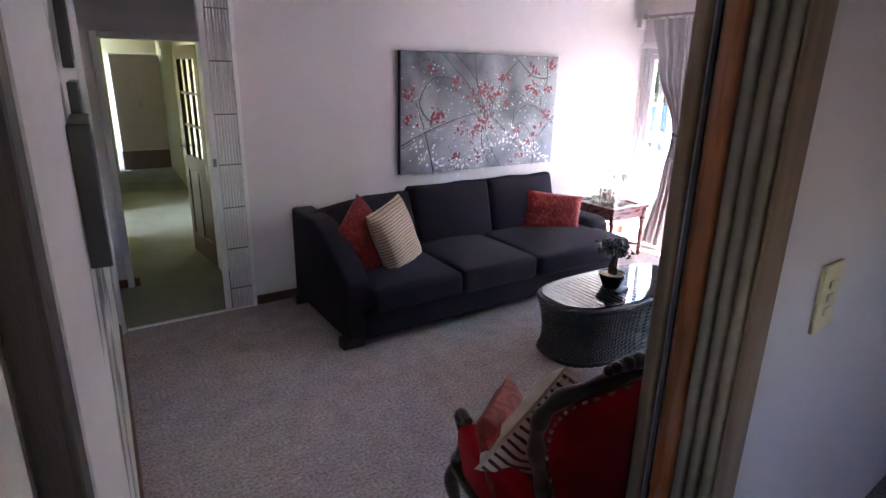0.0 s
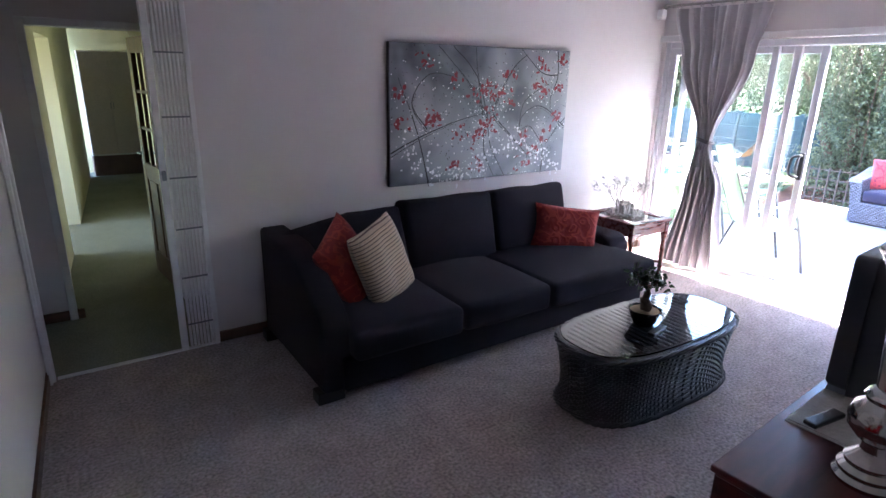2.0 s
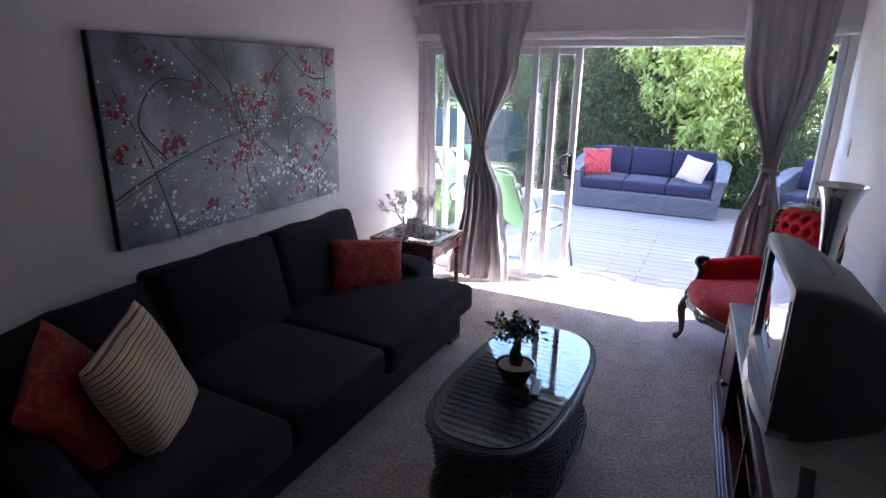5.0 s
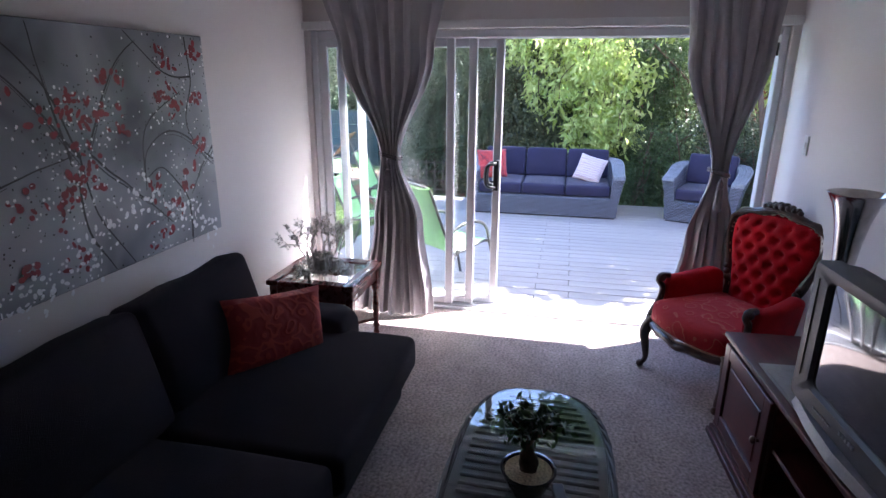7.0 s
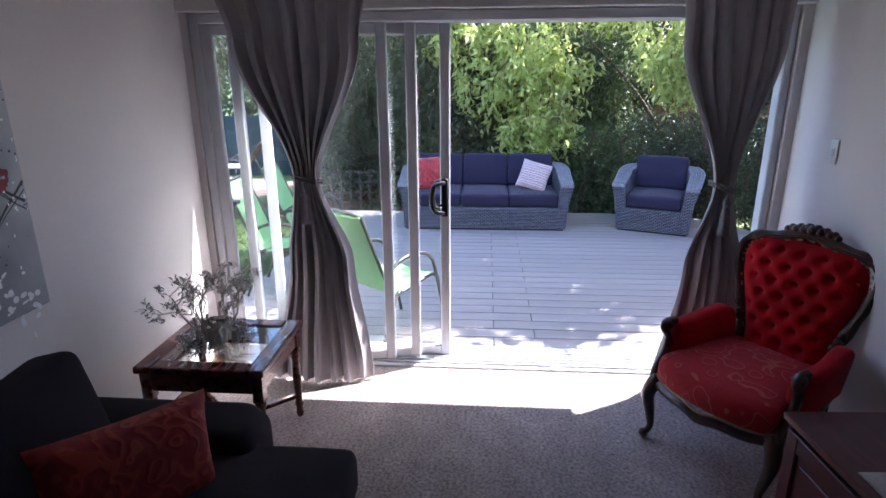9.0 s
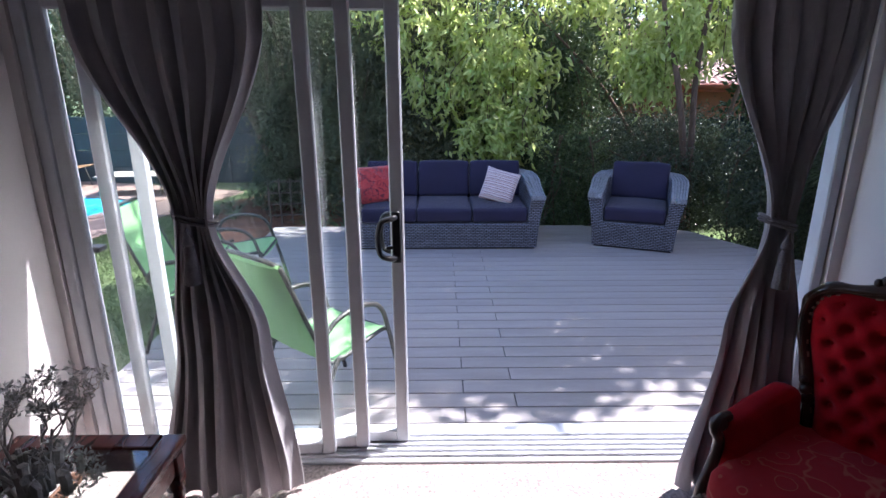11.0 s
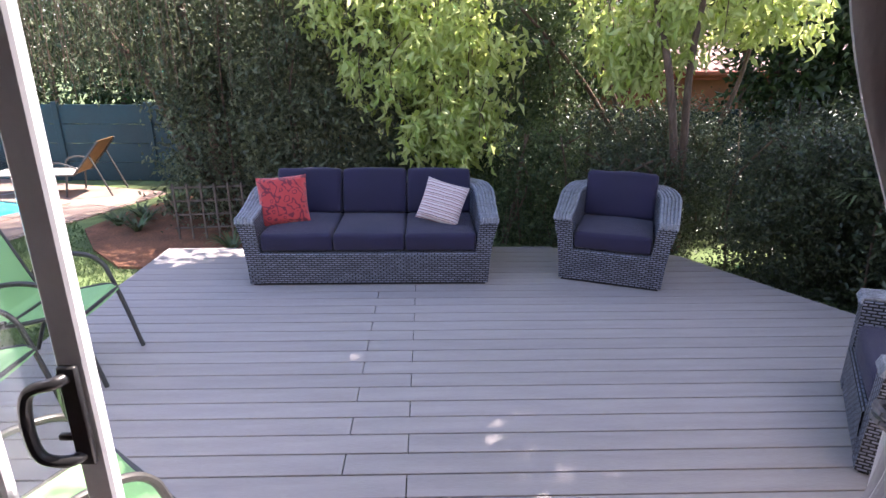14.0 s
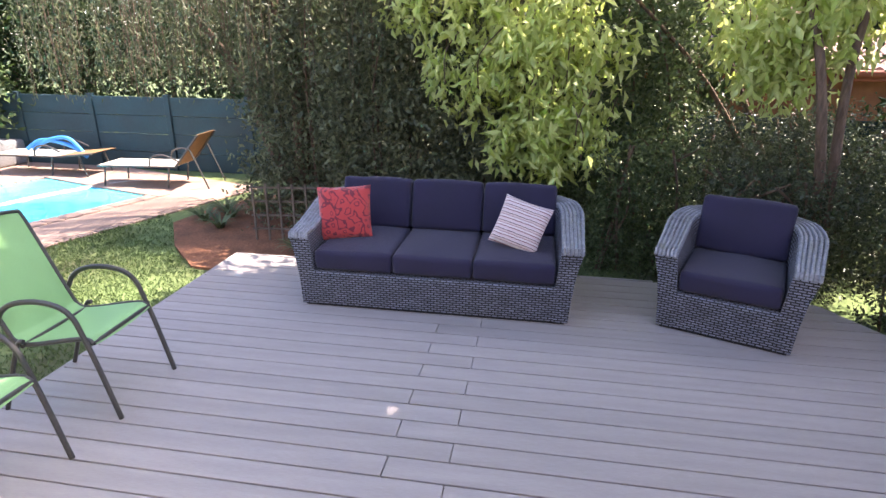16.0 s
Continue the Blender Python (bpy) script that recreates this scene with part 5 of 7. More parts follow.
# ---- wall fittings ----
b = bmesh.new()
box(b, 5.50, 5.572, 4.10, 4.165, 2.31, 2.40, 0.01, 2)
box(b, 5.515, 5.56, 4.094, 4.101, 2.335, 2.36, 0.003, 1)
tagged(part("motion_detector", b, M_WHITE), "small white alarm sensor in the wall corner", "alarm sensor")
sw = thing("light_switch", "white wall switch plate beside the sliding door", "light switch", pose(5.28, 0.8435, 1.355, 0, 0, 2.9))
part("plate", boxed(-0.028, 0.028, 0, 0.009, 0, 0.115, 0.004, 2), M_WHITE, sw)
part("rocker", boxed(-0.010, 0.010, 0.009, 0.014, 0.04, 0.075, 0.002, 1), M_WHITE, sw)
M_YELLOWED = mat("yellowed_plastic", (0.62, 0.56, 0.33), 0.4, var=0.05, bump=0.02)
pl = thing("wall_socket", "yellowed cream socket plate by the folding door", "socket", pose(1.83, 0.5045, 1.15, 0, 0, 2.9))
part("plate", boxed(-0.06, 0.06, -0.012, 0, 0, 0.20, 0.004, 2), M_YELLOWED, pl)
for z in (0.06, 0.10, 0.14):
    part("rocker", boxed(-0.02, 0.02, -0.018, -0.011, z - 0.012, z + 0.012, 0.004, 2), M_YELLOWED, pl)

# ---- folding door and its posts ----
fd = thing("door_2", "brown concertina folding door pushed open", "folding door", kind="structure")
FX, FY = 1.115, 0.517
b = bmesh.new()
box(b, FX, FX + 0.095, FY, FY + 0.035, 0.0, 2.12, 0.010, 3)
part("leading_post", b, M_WOODDULL, fd, "dull brown leading post", smooth=True)
# solid black strip stands in for the dark gap beside the post
part("post_gap", boxed(FX + 0.015, FX + 0.095, FY - 0.014, FY, 0, 2.12), M_BLACK, fd)
part("seal", boxed(FX + 0.003, FX + 0.085, FY - 0.011, FY - 0.007, 0, 2.12), M_TVSILVER, fd, "pale sealing strip")
part("slat", boxed(FX + 0.007, FX + 0.095, FY - 0.067, FY - 0.016, 0, 2.12, 0.012, 3), M_WOODRED, fd, "orange varnished slat", smooth=True)
for dy in (-0.095, -0.124, -0.153):
    part("fold", boxed(FX + 0.008, FX + 0.095, FY + dy, FY + dy + 0.0255, 0, 2.12, 0.009, 3), M_FOLD, fd, "grey-beige vinyl fold", smooth=True)
part("end_bead", boxed(FX + 0.01, FX + 0.096, FY - 0.163, FY - 0.155, 0, 2.12, 0.003, 1), M_WOODDULL, fd)
part("catch", boxed(FX - 0.009, FX + 0.005, FY + 0.005, FY + 0.029, 0.74, 0.86, 0.003, 1), M_TVSILVER, fd, "dull metal catch plate")
part("head_track", boxed(0.106, FX, FY - 0.077, FY - 0.007, 2.085, 2.118, 0.003, 1), M_WOODDULL, fd)
M_POST = mat("dark_post_wood", (0.032, 0.022, 0.018), 0.5, var=0.3, bump=0.1, stretch=(6, 6, 0.6))
part("wall_post", boxed(0.064, 0.102, 0.462, 0.598, 0, 2.12, 0.008, 2), M_POST, fd, "dark brown wooden wall post")

# ---- passage to the hallway ----
gate = thing("security_gate", "white folding lattice security gate, pushed open", "security gate")
b = bmesh.new()
box(b, 0.995, 1.035, 4.165, 4.21, 0.01, 2.28, 0.004, 1)
part("lock_post", b, M_WHITE, gate)
part("lock", boxed(1.003, 1.028, 4.157, 4.167, 1.13, 1.19, 0.003, 1), M_TVSILVER, gate, "grey keyhole plate")
for i in range(7):
    x = 1.05 + i * 0.0215
    part("bar", boxed(x, x + 0.014, 4.172, 4.20, 0.02, 2.27, 0.003, 1), M_WHITE, gate)
for z in (0.18, 0.50, 0.82, 1.14, 1.50, 1.86, 2.2):
    part("rivet_row", boxed(1.045, 1.198, 4.168, 4.175, z - 0.005, z + 0.005), M_TVSILVER, gate)
part("fixed_post", boxed(1.20, 1.232, 4.165, 4.215, 0.0, 2.30, 0.004, 1), M_WHITE, gate)
part("floor_track", boxed(0.31, 1.20, 4.172, 4.203, 0.0, 0.010, 0.002, 1), M_WHITE, gate, "pale metal floor track")
b = boxed(0.262, 0.302, 4.15, 4.218, 0, 2.30, 0.004, 1)
box(b, 0.268, 0.288, 4.12, 4.1501, 0, 2.30, 0.003, 1)
tagged(part("trim_passage", b, M_WHITE), "white painted passage frame", "trim", kind="structure")
b = bmesh.new()
box(b, 0.475, 0.525, 5.095, 5.25, 0, 2.065, 0.005, 1)
box(b, 1.245, 1.295, 5.095, 5.25, 0, 2.065, 0.005, 1)
box(b, 0.525, 1.245, 5.096, 5.249, 2.015, 2.065, 0.005, 1)
tagged(part("trim_hall_door", b, M_WHITE), "white painted hallway door frame", "trim", kind="structure")
hd = thing("door_3", "open brown hallway door with small glass panes", "door", pose(1.265, 5.26, 0, 0, 0, 96), kind="structure")
b = bmesh.new()
DW = 0.70
box(b, 0, 0.10, -0.02, 0.02, 0.01, 2.0, 0.003, 1)
box(b, DW - 0.10, DW, -0.02, 0.02, 0.01, 2.0, 0.003, 1)
for z0, z1 in ((0.01, 0.22), (0.86, 1.0), (1.88, 2.0)):
    box(b, 0.10, DW - 0.10, -0.02, 0.02, z0, z1, 0.003, 1)
box(b, 0.325, 0.375, -0.019, 0.019, 0.22, 0.86, 0.003, 1)
part("leaf_frame", b, M_DOORWOOD, hd)
for x0, x1 in ((0.10, 0.325), (0.375, DW - 0.10)):
    part("panel", boxed(x0, x1, -0.012, 0.012, 0.22, 0.86, 0.008, 1), M_DOORWOOD, hd)
for x in (0.255, 0.43):
    part("glazing_bar", boxed(x - 0.012, x + 0.012, -0.015, 0.015, 1.0, 1.88, 0.003, 1), M_DOORWOOD, hd)
for z in (1.29, 1.585):
    part("glazing_bar", boxed(0.10, DW - 0.10, -0.014, 0.014, z - 0.012, z + 0.012, 0.003, 1), M_DOORWOOD, hd)
for i in range(3):
    for j in range(3):
        part("pane", boxed((0.10, 0.267, 0.442)[i], (0.243, 0.418, 0.60)[i], -0.002, 0.002, (1.0, 1.302, 1.597)[j], (1.278, 1.573, 1.88)[j]), M_GLASS, hd).visible_shadow = False
b = bmesh.new()
for s in (-1, 1):
    tube(b, [(DW - 0.05, s * 0.02, 1.08), (DW - 0.05, s * 0.055, 1.08), (DW - 0.16, s * 0.055, 1.08)], 0.009, 8)
    box(b, DW - 0.07, DW - 0.03, s * 0.018, s * 0.024, 0.98, 1.14, 0.002, 1)
part("handle", b, M_TVSILVER, hd, "dull metal lever handle", smooth=True)
M_CREAMPAINT = mat("cream_gloss_paint", (0.62, 0.54, 0.48), 0.45, var=0.04, bump=0.03)
cup = thing("hall_cupboard", "cream two-door cupboard at the hallway end", "cupboard", pose(1.04, 11.48, 0))
part("carcass", boxed(0, 0.78, 0.03, 0.46, 0.34, 2.0, 0.004, 1), M_CREAMPAINT, cup)
part("plinth", boxed(0.0, 0.78, 0.04, 0.46, 0.0, 0.339), mat("brown_plinth", (0.16, 0.10, 0.085), 0.6), cup, "brown plinth")
for x0 in (0.005, 0.3925):
    d_ = part("door", boxed(x0, x0 + 0.382, 0.005, 0.029, 0.37, 1.86, 0.003, 1), M_CREAMPAINT, cup)
part("handle", boxed(0.365, 0.375, -0.015, 0.005, 1.1, 1.2, 0.003, 1), M_TVSILVER, cup)
part("handle", boxed(0.405, 0.415, -0.015, 0.005, 1.1, 1.2, 0.003, 1), M_TVSILVER, cup)
part("shelf_edge", boxed(0.0, 0.78, -0.01, 0.03, 0.34, 0.366, 0.003, 1), M_WHITE, cup)
for i, s0 in enumerate((1.3, 3.4)):
    mm = along((1.50, 5.245), (1.86, 12.1))[0]
    f = bmesh.new()
    for u0, u1, z0, z1 in ((s0 - 0.05, s0 + 0.02, 0, 2.06), (s0 + 0.78, s0 + 0.85, 0, 2.06), (s0 + 0.02, s0 + 0.78, 2.0, 2.06)):
        box(f, u0, u1, -0.13, 0.012, z0, z1, 0.003, 1, mm)
    tagged(part("trim_room_door", f, M_WHITE), "white painted door frame in the hallway", "trim", kind="structure")
    f = boxed(s0 + 0.02, s0 + 0.78, -0.08, -0.04, 0.01, 2.0, 0.003, 1, mm)
    tagged(part("door_%d" % (4 + i), f, M_CREAMPAINT), "closed cream painted door in the hallway", "door", kind="structure")

# ---- decal wall ----
M_DECAL = mat("grey_vinyl_decal", (0.16, 0.155, 0.16), 0.5, var=0.1, bump=0)
M_FRAMEBLK = mat("black_frame", (0.015, 0.015, 0.017), 0.3, bump=0.02)
M_MATBOARD = mat("pale_print", (0.45, 0.46, 0.44), 0.5, var=0.3, scale=9, bump=0)
WM, WL = along((0.105, 0.60), (0.262, 4.202))
dec = bmesh.new()
random.seed(21)


def blade(bm, s, z, ln, w, ang):
    """A slim leaf on the wall: s along it, z up."""
    n = 7
    lft, rgt = [], []
    for i in range(n + 1):
        t = i / n
        hw = w * math.sin(math.pi * min(1, t * 0.92 + 0.06)) * 0.5
        bx, bz = s + ln * t * math.cos(ang) + 0.2 * ln * t * t * math.sin(ang), z + ln * t * math.sin(ang)
        lft.append(bm.verts.new(WM @ Vector((bx - hw * math.sin(ang), -0.0025, bz + hw * math.cos(ang)))))
        rgt.append(bm.verts.new(WM @ Vector((bx + hw * math.sin(ang), -0.0025, bz - hw * math.cos(ang)))))
    for i in range(n):
        bm.faces.new((lft[i], lft[i + 1], rgt[i + 1], rgt[i]))


def stem(bm, pts, w):
    prev = None
    for i, p in enumerate(pts):
        d = (pts[min(i + 1, len(pts) - 1)] - pts[max(i - 1, 0)]).normalized()
        q = Vector((-d.y, d.x, 0)) * w * (1 - 0.7 * i / len(pts)) * 0.5
        a, c = bm.verts.new(WM @ Vector((p.x + q.x, -0.0022, p.y + q.y))), bm.verts.new(WM @ Vector((p.x - q.x, -0.0022, p.y - q.y)))
        if prev:
            bm.faces.new((prev[0], a, c, prev[1]))
        prev = (a, c)


main = curve_pts([(1.73, 0.36, 0), (1.68, 0.72, 0), (1.56, 1.05, 0), (1.40, 1.32, 0), (1.05, 1.75, 0), (0.7, 2.05, 0)], 10)
stem(dec, main, 0.045)
for base_i, dx, dz in ((8, -0.5, -0.15), (14, -0.55, -0.35), (20, 0.5, -0.2), (24, -0.7, -0.3), (30, -0.55, -0.5), (34, 0.6, 0.1), (40, -0.3, -0.45), (44, 0.5, 0.15)):
    p = main[base_i]
    sub = curve_pts([p, p + Vector((dx * 0.5, dz * 0.2 + 0.08, 0)), p + Vector((dx, dz, 0))], 8)
    stem(dec, sub, 0.016)
    for i, q in enumerate(sub[3:]):
        for sgn in (-1, 1):
            blade(dec, q.x, q.y, random.uniform(0.12, 0.2), random.uniform(0.030, 0.045), -math.pi / 2 + sgn * random.uniform(0.1, 0.6))
tagged(part("wall_decal", dec, M_DECAL), "grey vinyl branch and leaf decal on the wall", "wall decal")


def wall_frame(s0, s1, z0, z1, label, depth=0.03):
    fr = thing("picture_frame", label, "picture frame", WM, "frames on the decal wall")
    b = bmesh.new()
    w = 0.028
    for a0, a1, c0, c1 in ((s0, s0 + w, z0, z1), (s1 - w, s1, z0, z1), (s0 + w, s1 - w, z0, z0 + w), (s0 + w, s1 - w, z1 - w, z1)):
        box(b, a0, a1, -depth, -0.001, c0, c1, 0.003, 1)
    part("frame", b, M_FRAMEBLK, fr)
    part("print", boxed(s0 + w, s1 - w, -depth * 0.5, -0.0011, z0 + w, z1 - w), M_MATBOARD, fr, "pale print behind glass")
    return fr


wall_frame(1.38, 1.70, 1.45, 1.77, "black framed print on the decal wall")
wall_frame(0.85, 1.20, 1.34, 1.69, "tall black framed mirror-like print on the wall", 0.05)
wall_frame(1.35, 1.65, 1.81, 2.15, "small black frame high on the wall")

# ---- wicker lounge set on the deck ----
M_WICKGREY = wicker_mat("grey_wicker", (0.04, 0.042, 0.055), (0.36, 0.38, 0.48), 0.046, 0.0175, 0.5, 0.34)
M_CORD = mat("grey_wicker_cord", (0.24, 0.25, 0.28), 0.5, var=0.25, scale=18, bump=0.4, bscale=90, island=0.15, fine=0.3)
M_NAVY = mat("navy_canvas", (0.019, 0.016, 0.046), 0.85, var=0.14, scale=4, bump=0.3, bscale=300, fine=0.15, sheen=0.12)
M_ORANGERED = damask("orange_red_print", (0.50, 0.045, 0.045), (0.17, 0.015, 0.03), 17, 0.62, 0.85)
M_PINKSTRIPE = banded("pink_white_stripe", [(0.0, (0.62, 0.50, 0.50)), (0.22, (0.22, 0.08, 0.10)), (0.32, (0.66, 0.58, 0.58)), (0.55, (0.30, 0.16, 0.16)), (0.62, (0.60, 0.46, 0.44)), (0.82, (0.12, 0.06, 0.08)), (0.90, (0.66, 0.58, 0.58))], "Y", 0.062)


def u_path(w, d, r, n=10):
    pts = [(-w / 2, y) for y in np.linspace(0, d - r, 8)[:-1]]
    for i in range(n + 1):
        a = math.pi - (math.pi / 2) * i / n
        pts.append((-w / 2 + r + r * math.cos(a), d - r + r * math.sin(a)))
    m = max(6, int(w / 0.15))
    pts += [(x, d) for x in np.linspace(-w / 2 + r, w / 2 - r, m)[1:-1]]
    half = [p for p in pts if p[0] <= 1e-6]
    right = [(-x, y) for x, y in half if x < -1e-6]
    return half + right[::-1]


def wicker_seat(name, label, w, d, seats, m, group):
    th = thing(name, label, "outdoor " + ("sofa" if seats > 1 else "armchair"), m, group)
    path = u_path(w, d, 0.36)
    k = len(path)
    nor, run, total = [], [], 0.0
    for i, p in enumerate(path):
        a, b = path[max(i - 1, 0)], path[min(i + 1, k - 1)]
        t = Vector((b[0] - a[0], b[1] - a[1])).normalized()
        nor.append(Vector((-t.y, t.x)))
        if i:
            total += math.dist(path[i - 1], p)
        run.append(total)

    def at(i, off, z):
        return (path[i][0] + nor[i].x * off, path[i][1] + nor[i].y * off, z)

    def rise(i):
        return min(1, path[i][1] / (d * 0.8))

    def top(i):
        f = min(1, path[i][1] / (d * 0.8))
        return 0.555 + 0.13 * f ** 1.5

    bm = bmesh.new()
    uvl = bm.loops.layers.uv.new("map")
    levels = [lambda i: at(i, 0.0, 0.02), lambda i: at(i, 0.012, 0.20), lambda i: at(i, 0.035, 0.38), lambda i: at(i, 0.075 + 0.03 * rise(i), top(i) - 0.012), lambda i: at(i, 0.068 + 0.03 * rise(i), top(i)), lambda i: at(i, -0.062, top(i)), lambda i: at(i, -0.075, top(i) - 0.015), lambda i: at(i, -0.10, 0.30), lambda i: at(i, -0.10, 0.02)]
    rows = [[bm.verts.new(f(i)) for i in range(k)] for f in levels]
    v = 0.0
    for a in range(len(rows) - 1):
        dv = (rows[a][0].co - rows[a + 1][0].co).length
        for i in range(k - 1):
            f = bm.faces.new((rows[a][i], rows[a][i + 1], rows[a + 1][i + 1], rows[a + 1][i]))
            for lp, uv in zip(f.loops, ((run[i], v), (run[i + 1], v), (run[i + 1], v + dv), (run[i], v + dv))):
                lp[uvl].uv = uv
        v += dv
    for i in (0, k - 1):
        f = bm.faces.new([r[i] for r in rows])
        for lp in f.loops:
            lp[uvl].uv = (lp.vert.co.x, lp.vert.co.z)
    part("shell", bm, M_WICKGREY, th, "grey woven wicker shell")
    for off in (0.062, 0.037, 0.012, -0.013, -0.038, -0.060):
        bm = bmesh.new()
        pts = [Vector(at(i, off + 0.03 * rise(i) * (off + 0.06) / 0.12, top(i) + 0.004)) for i in range(k)]
        pts = [Vector(at(0, off, top(0) - 0.03)) + Vector((0, -0.008, 0))] + pts + [Vector(at(k - 1, off, top(k - 1) - 0.03)) + Vector((0, -0.008, 0))]
        tube(bm, pts, 0.0135, 6)
        part("arm_cord", bm, M_CORD, th, "pale grey cord along the arm", smooth=True)
    bm = bmesh.new()
    uvl = bm.loops.layers.uv.new("map")
    x0, x1 = -w / 2 + 0.09, w / 2 - 0.09
    prof = [(0.005, 0.02), (-0.005, 0.15), (-0.012, 0.262), (0.0, 0.28), (0.05, 0.285), (d - 0.12, 0.285)]
    rows = [[bm.verts.new((x, y, z)) for x in (x0, x1)] for y, z in prof]
    v = 0.0
    for a in range(len(rows) - 1):
        dv = (rows[a][0].co - rows[a + 1][0].co).length
        f = bm.faces.new((rows[a][0], rows[a][1], rows[a + 1][1], rows[a + 1][0]))
        for lp, uv in zip(f.loops, ((x0, v), (x1, v), (x1, v + dv), (x0, v + dv))):
            lp[uvl].uv = uv
        v += dv
    part("front_panel", bm, M_WICKGREY, th, "grey woven front panel")
    part("skid", box(boxed(-w / 2 + 0.02, w / 2 - 0.02, 0.02, 0.06, 0, 0.024), -w / 2 + 0.05, w / 2 - 0.05, d - 0.08, d - 0.04, 0, 0.024), M_BLACK, th)
    sw_ = (w - 0.20) / seats
    for i in range(seats):
        cx = -w / 2 + 0.10 + sw_ * (i + 0.5)
        part("seat_cushion", block_cushion(sw_ - 0.006, d - 0.22, 0.15, 0.035, 6, 0.02, seed=i + 2), M_NAVY, th, "navy blue seat cushion", smooth=True, at=pose(cx, (d - 0.22) / 2 + 0.005, 0.286))
        bc = block_cushion(sw_ - 0.012, 0.16, 0.40, 0.035, 8, 0.008, seed=i + 7)
        for v in bc.verts:
            u = 2 * v.co.x / sw_
            v.co.z += 0.012 * noise.noise(Vector((v.co.x * 6 + i, 2, 1))) - 0.006 * u * u * (v.co.z / 0.42)
        part("back_cushion", bc, M_NAVY, th, "navy blue back cushion", smooth=True, at=pose(cx, d - 0.215, 0.425, -14, 0, 0))
    return th


OS = pose(9.04, 2.508, 0, 0, 0, -90)
wicker_seat("outdoor_sofa", "grey wicker three-seater sofa with navy cushions on the deck", 1.93, 0.92, 3, OS, "wicker set on the deck")
wicker_seat("outdoor_armchair", "grey wicker armchair with navy cushions, turned on the deck", 0.81, 0.82, 1, pose(9.00, 0.56, 0, 0, 0, -112), "wicker set on the deck")
wicker_seat("outdoor_armchair", "grey wicker armchair with navy cushions near the house", 0.86, 0.82, 1, pose(7.15, -0.10, 0, 0, 0, 148), "wicker set on the deck")
ob = part("throw_cushion", puffed(0.41, 0.41, 0.12, 0.9, 16, 0.01, 9), M_ORANGERED, smooth=True)
ob.matrix_world = OS @ pose(-0.735, 0.36, 0.625, 70, 0, 10) @ pose(0, 0, 0, 0, 0, 3)
tagged(ob, "orange-red printed throw cushion on the wicker sofa", "cushion")
ob = part("throw_cushion", puffed(0.37, 0.37, 0.12, 0.9, 16, 0.01, 12), M_PINKSTRIPE, smooth=True)
ob.matrix_world = OS @ pose(0.60, 0.35, 0.605, 62, 0, -8) @ pose(0, 0, 0, 0, 0, -15)
tagged(ob, "pink and white striped throw cushion on the wicker sofa", "cushion")

# ---- lime sling chairs ----
M_LIME = mat("lime_sling", (0.27, 0.52, 0.22), 0.6, var=0.05, scale=5, bump=0.3, bscale=420, fine=0.06, trans=0.0)
M_CHAIRTUBE = mat("bronze_grey_tube", (0.075, 0.072, 0.068), 0.42, metal=0.3, var=0.15, bump=0.05)


def sling_chair(m, label):
    th = thing("garden_chair", label, "garden chair", m @ Matrix.Diagonal((0.88, 0.93, 1, 1)), "lime sling chairs")
    for sx in (-1, 1):
        x = sx * 0.275
        b = bmesh.new()
        pts = curve_pts([(x, -0.36, 0.0), (x, -0.29, 0.28), (x, -0.235, 0.47), (x, -0.20, 0.56), (x, -0.13, 0.615), (x, 0.0, 0.635), (x, 0.13, 0.615), (x, 0.21, 0.565), (x * 0.97, 0.245, 0.50)], 5)
        tube(b, pts, 0.0145, 8)
        part("arm_and_leg", b, M_CHAIRTUBE, th, smooth=True)
        b = bmesh.new()
        tube(b, curve_pts([(x, 0.33, 0.0), (x, 0.24, 0.22), (x, 0.16, 0.39), (x, 0.12, 0.41)], 4), 0.013, 8)
        part("back_leg", b, M_CHAIRTUBE, th, smooth=True)
        b = bmesh.new()
        xs = sx * 0.25
        tube(b, curve_pts([(xs, -0.27, 0.415), (xs, -0.20, 0.435), (xs, 0.10, 0.385), (xs, 0.19, 0.40), (xs, 0.235, 0.48), (xs, 0.40, 0.86), (xs * 0.96, 0.435, 0.95)], 5), 0.0125, 8)
        part("side_rail", b, M_CHAIRTUBE, th, smooth=True)
    for line in ([(-0.25, -0.27, 0.415), (0.25, -0.27, 0.415)], [(-0.27, 0.14, 0.38), (0.27, 0.14, 0.38)],
                 curve_pts([(-0.24, 0.435, 0.95), (-0.12, 0.442, 0.965), (0.12, 0.442, 0.965), (0.24, 0.435, 0.95)], 4)):
        b = bmesh.new()
        tube(b, line, 0.0115, 8)
        part("cross_bar", b, M_CHAIRTUBE, th, smooth=True)
    prof = curve_pts([(0, -0.285, 0.410), (0, -0.262, 0.432), (0, -0.20, 0.440), (0, 0.10, 0.392), (0, 0.19, 0.408), (0, 0.24, 0.49), (0, 0.40, 0.865), (0, 0.438, 0.958), (0, 0.452, 0.948)], 5)
    b = bmesh.new()
    rows = [[(x, p.y, p.z - 0.012 * (1 - (x / 0.245) ** 2)) for x in np.linspace(-0.245, 0.245, 9)] for p in prof]
    loft(b, rows, closed=False, caps=False)
    bmesh.ops.recalc_face_normals(b, faces=b.faces)
    bmesh.ops.solidify(b, geom=b.faces[:], thickness=0.003)
    part("sling", b, M_LIME, th, "lime green fabric sling", smooth=True)
    return th


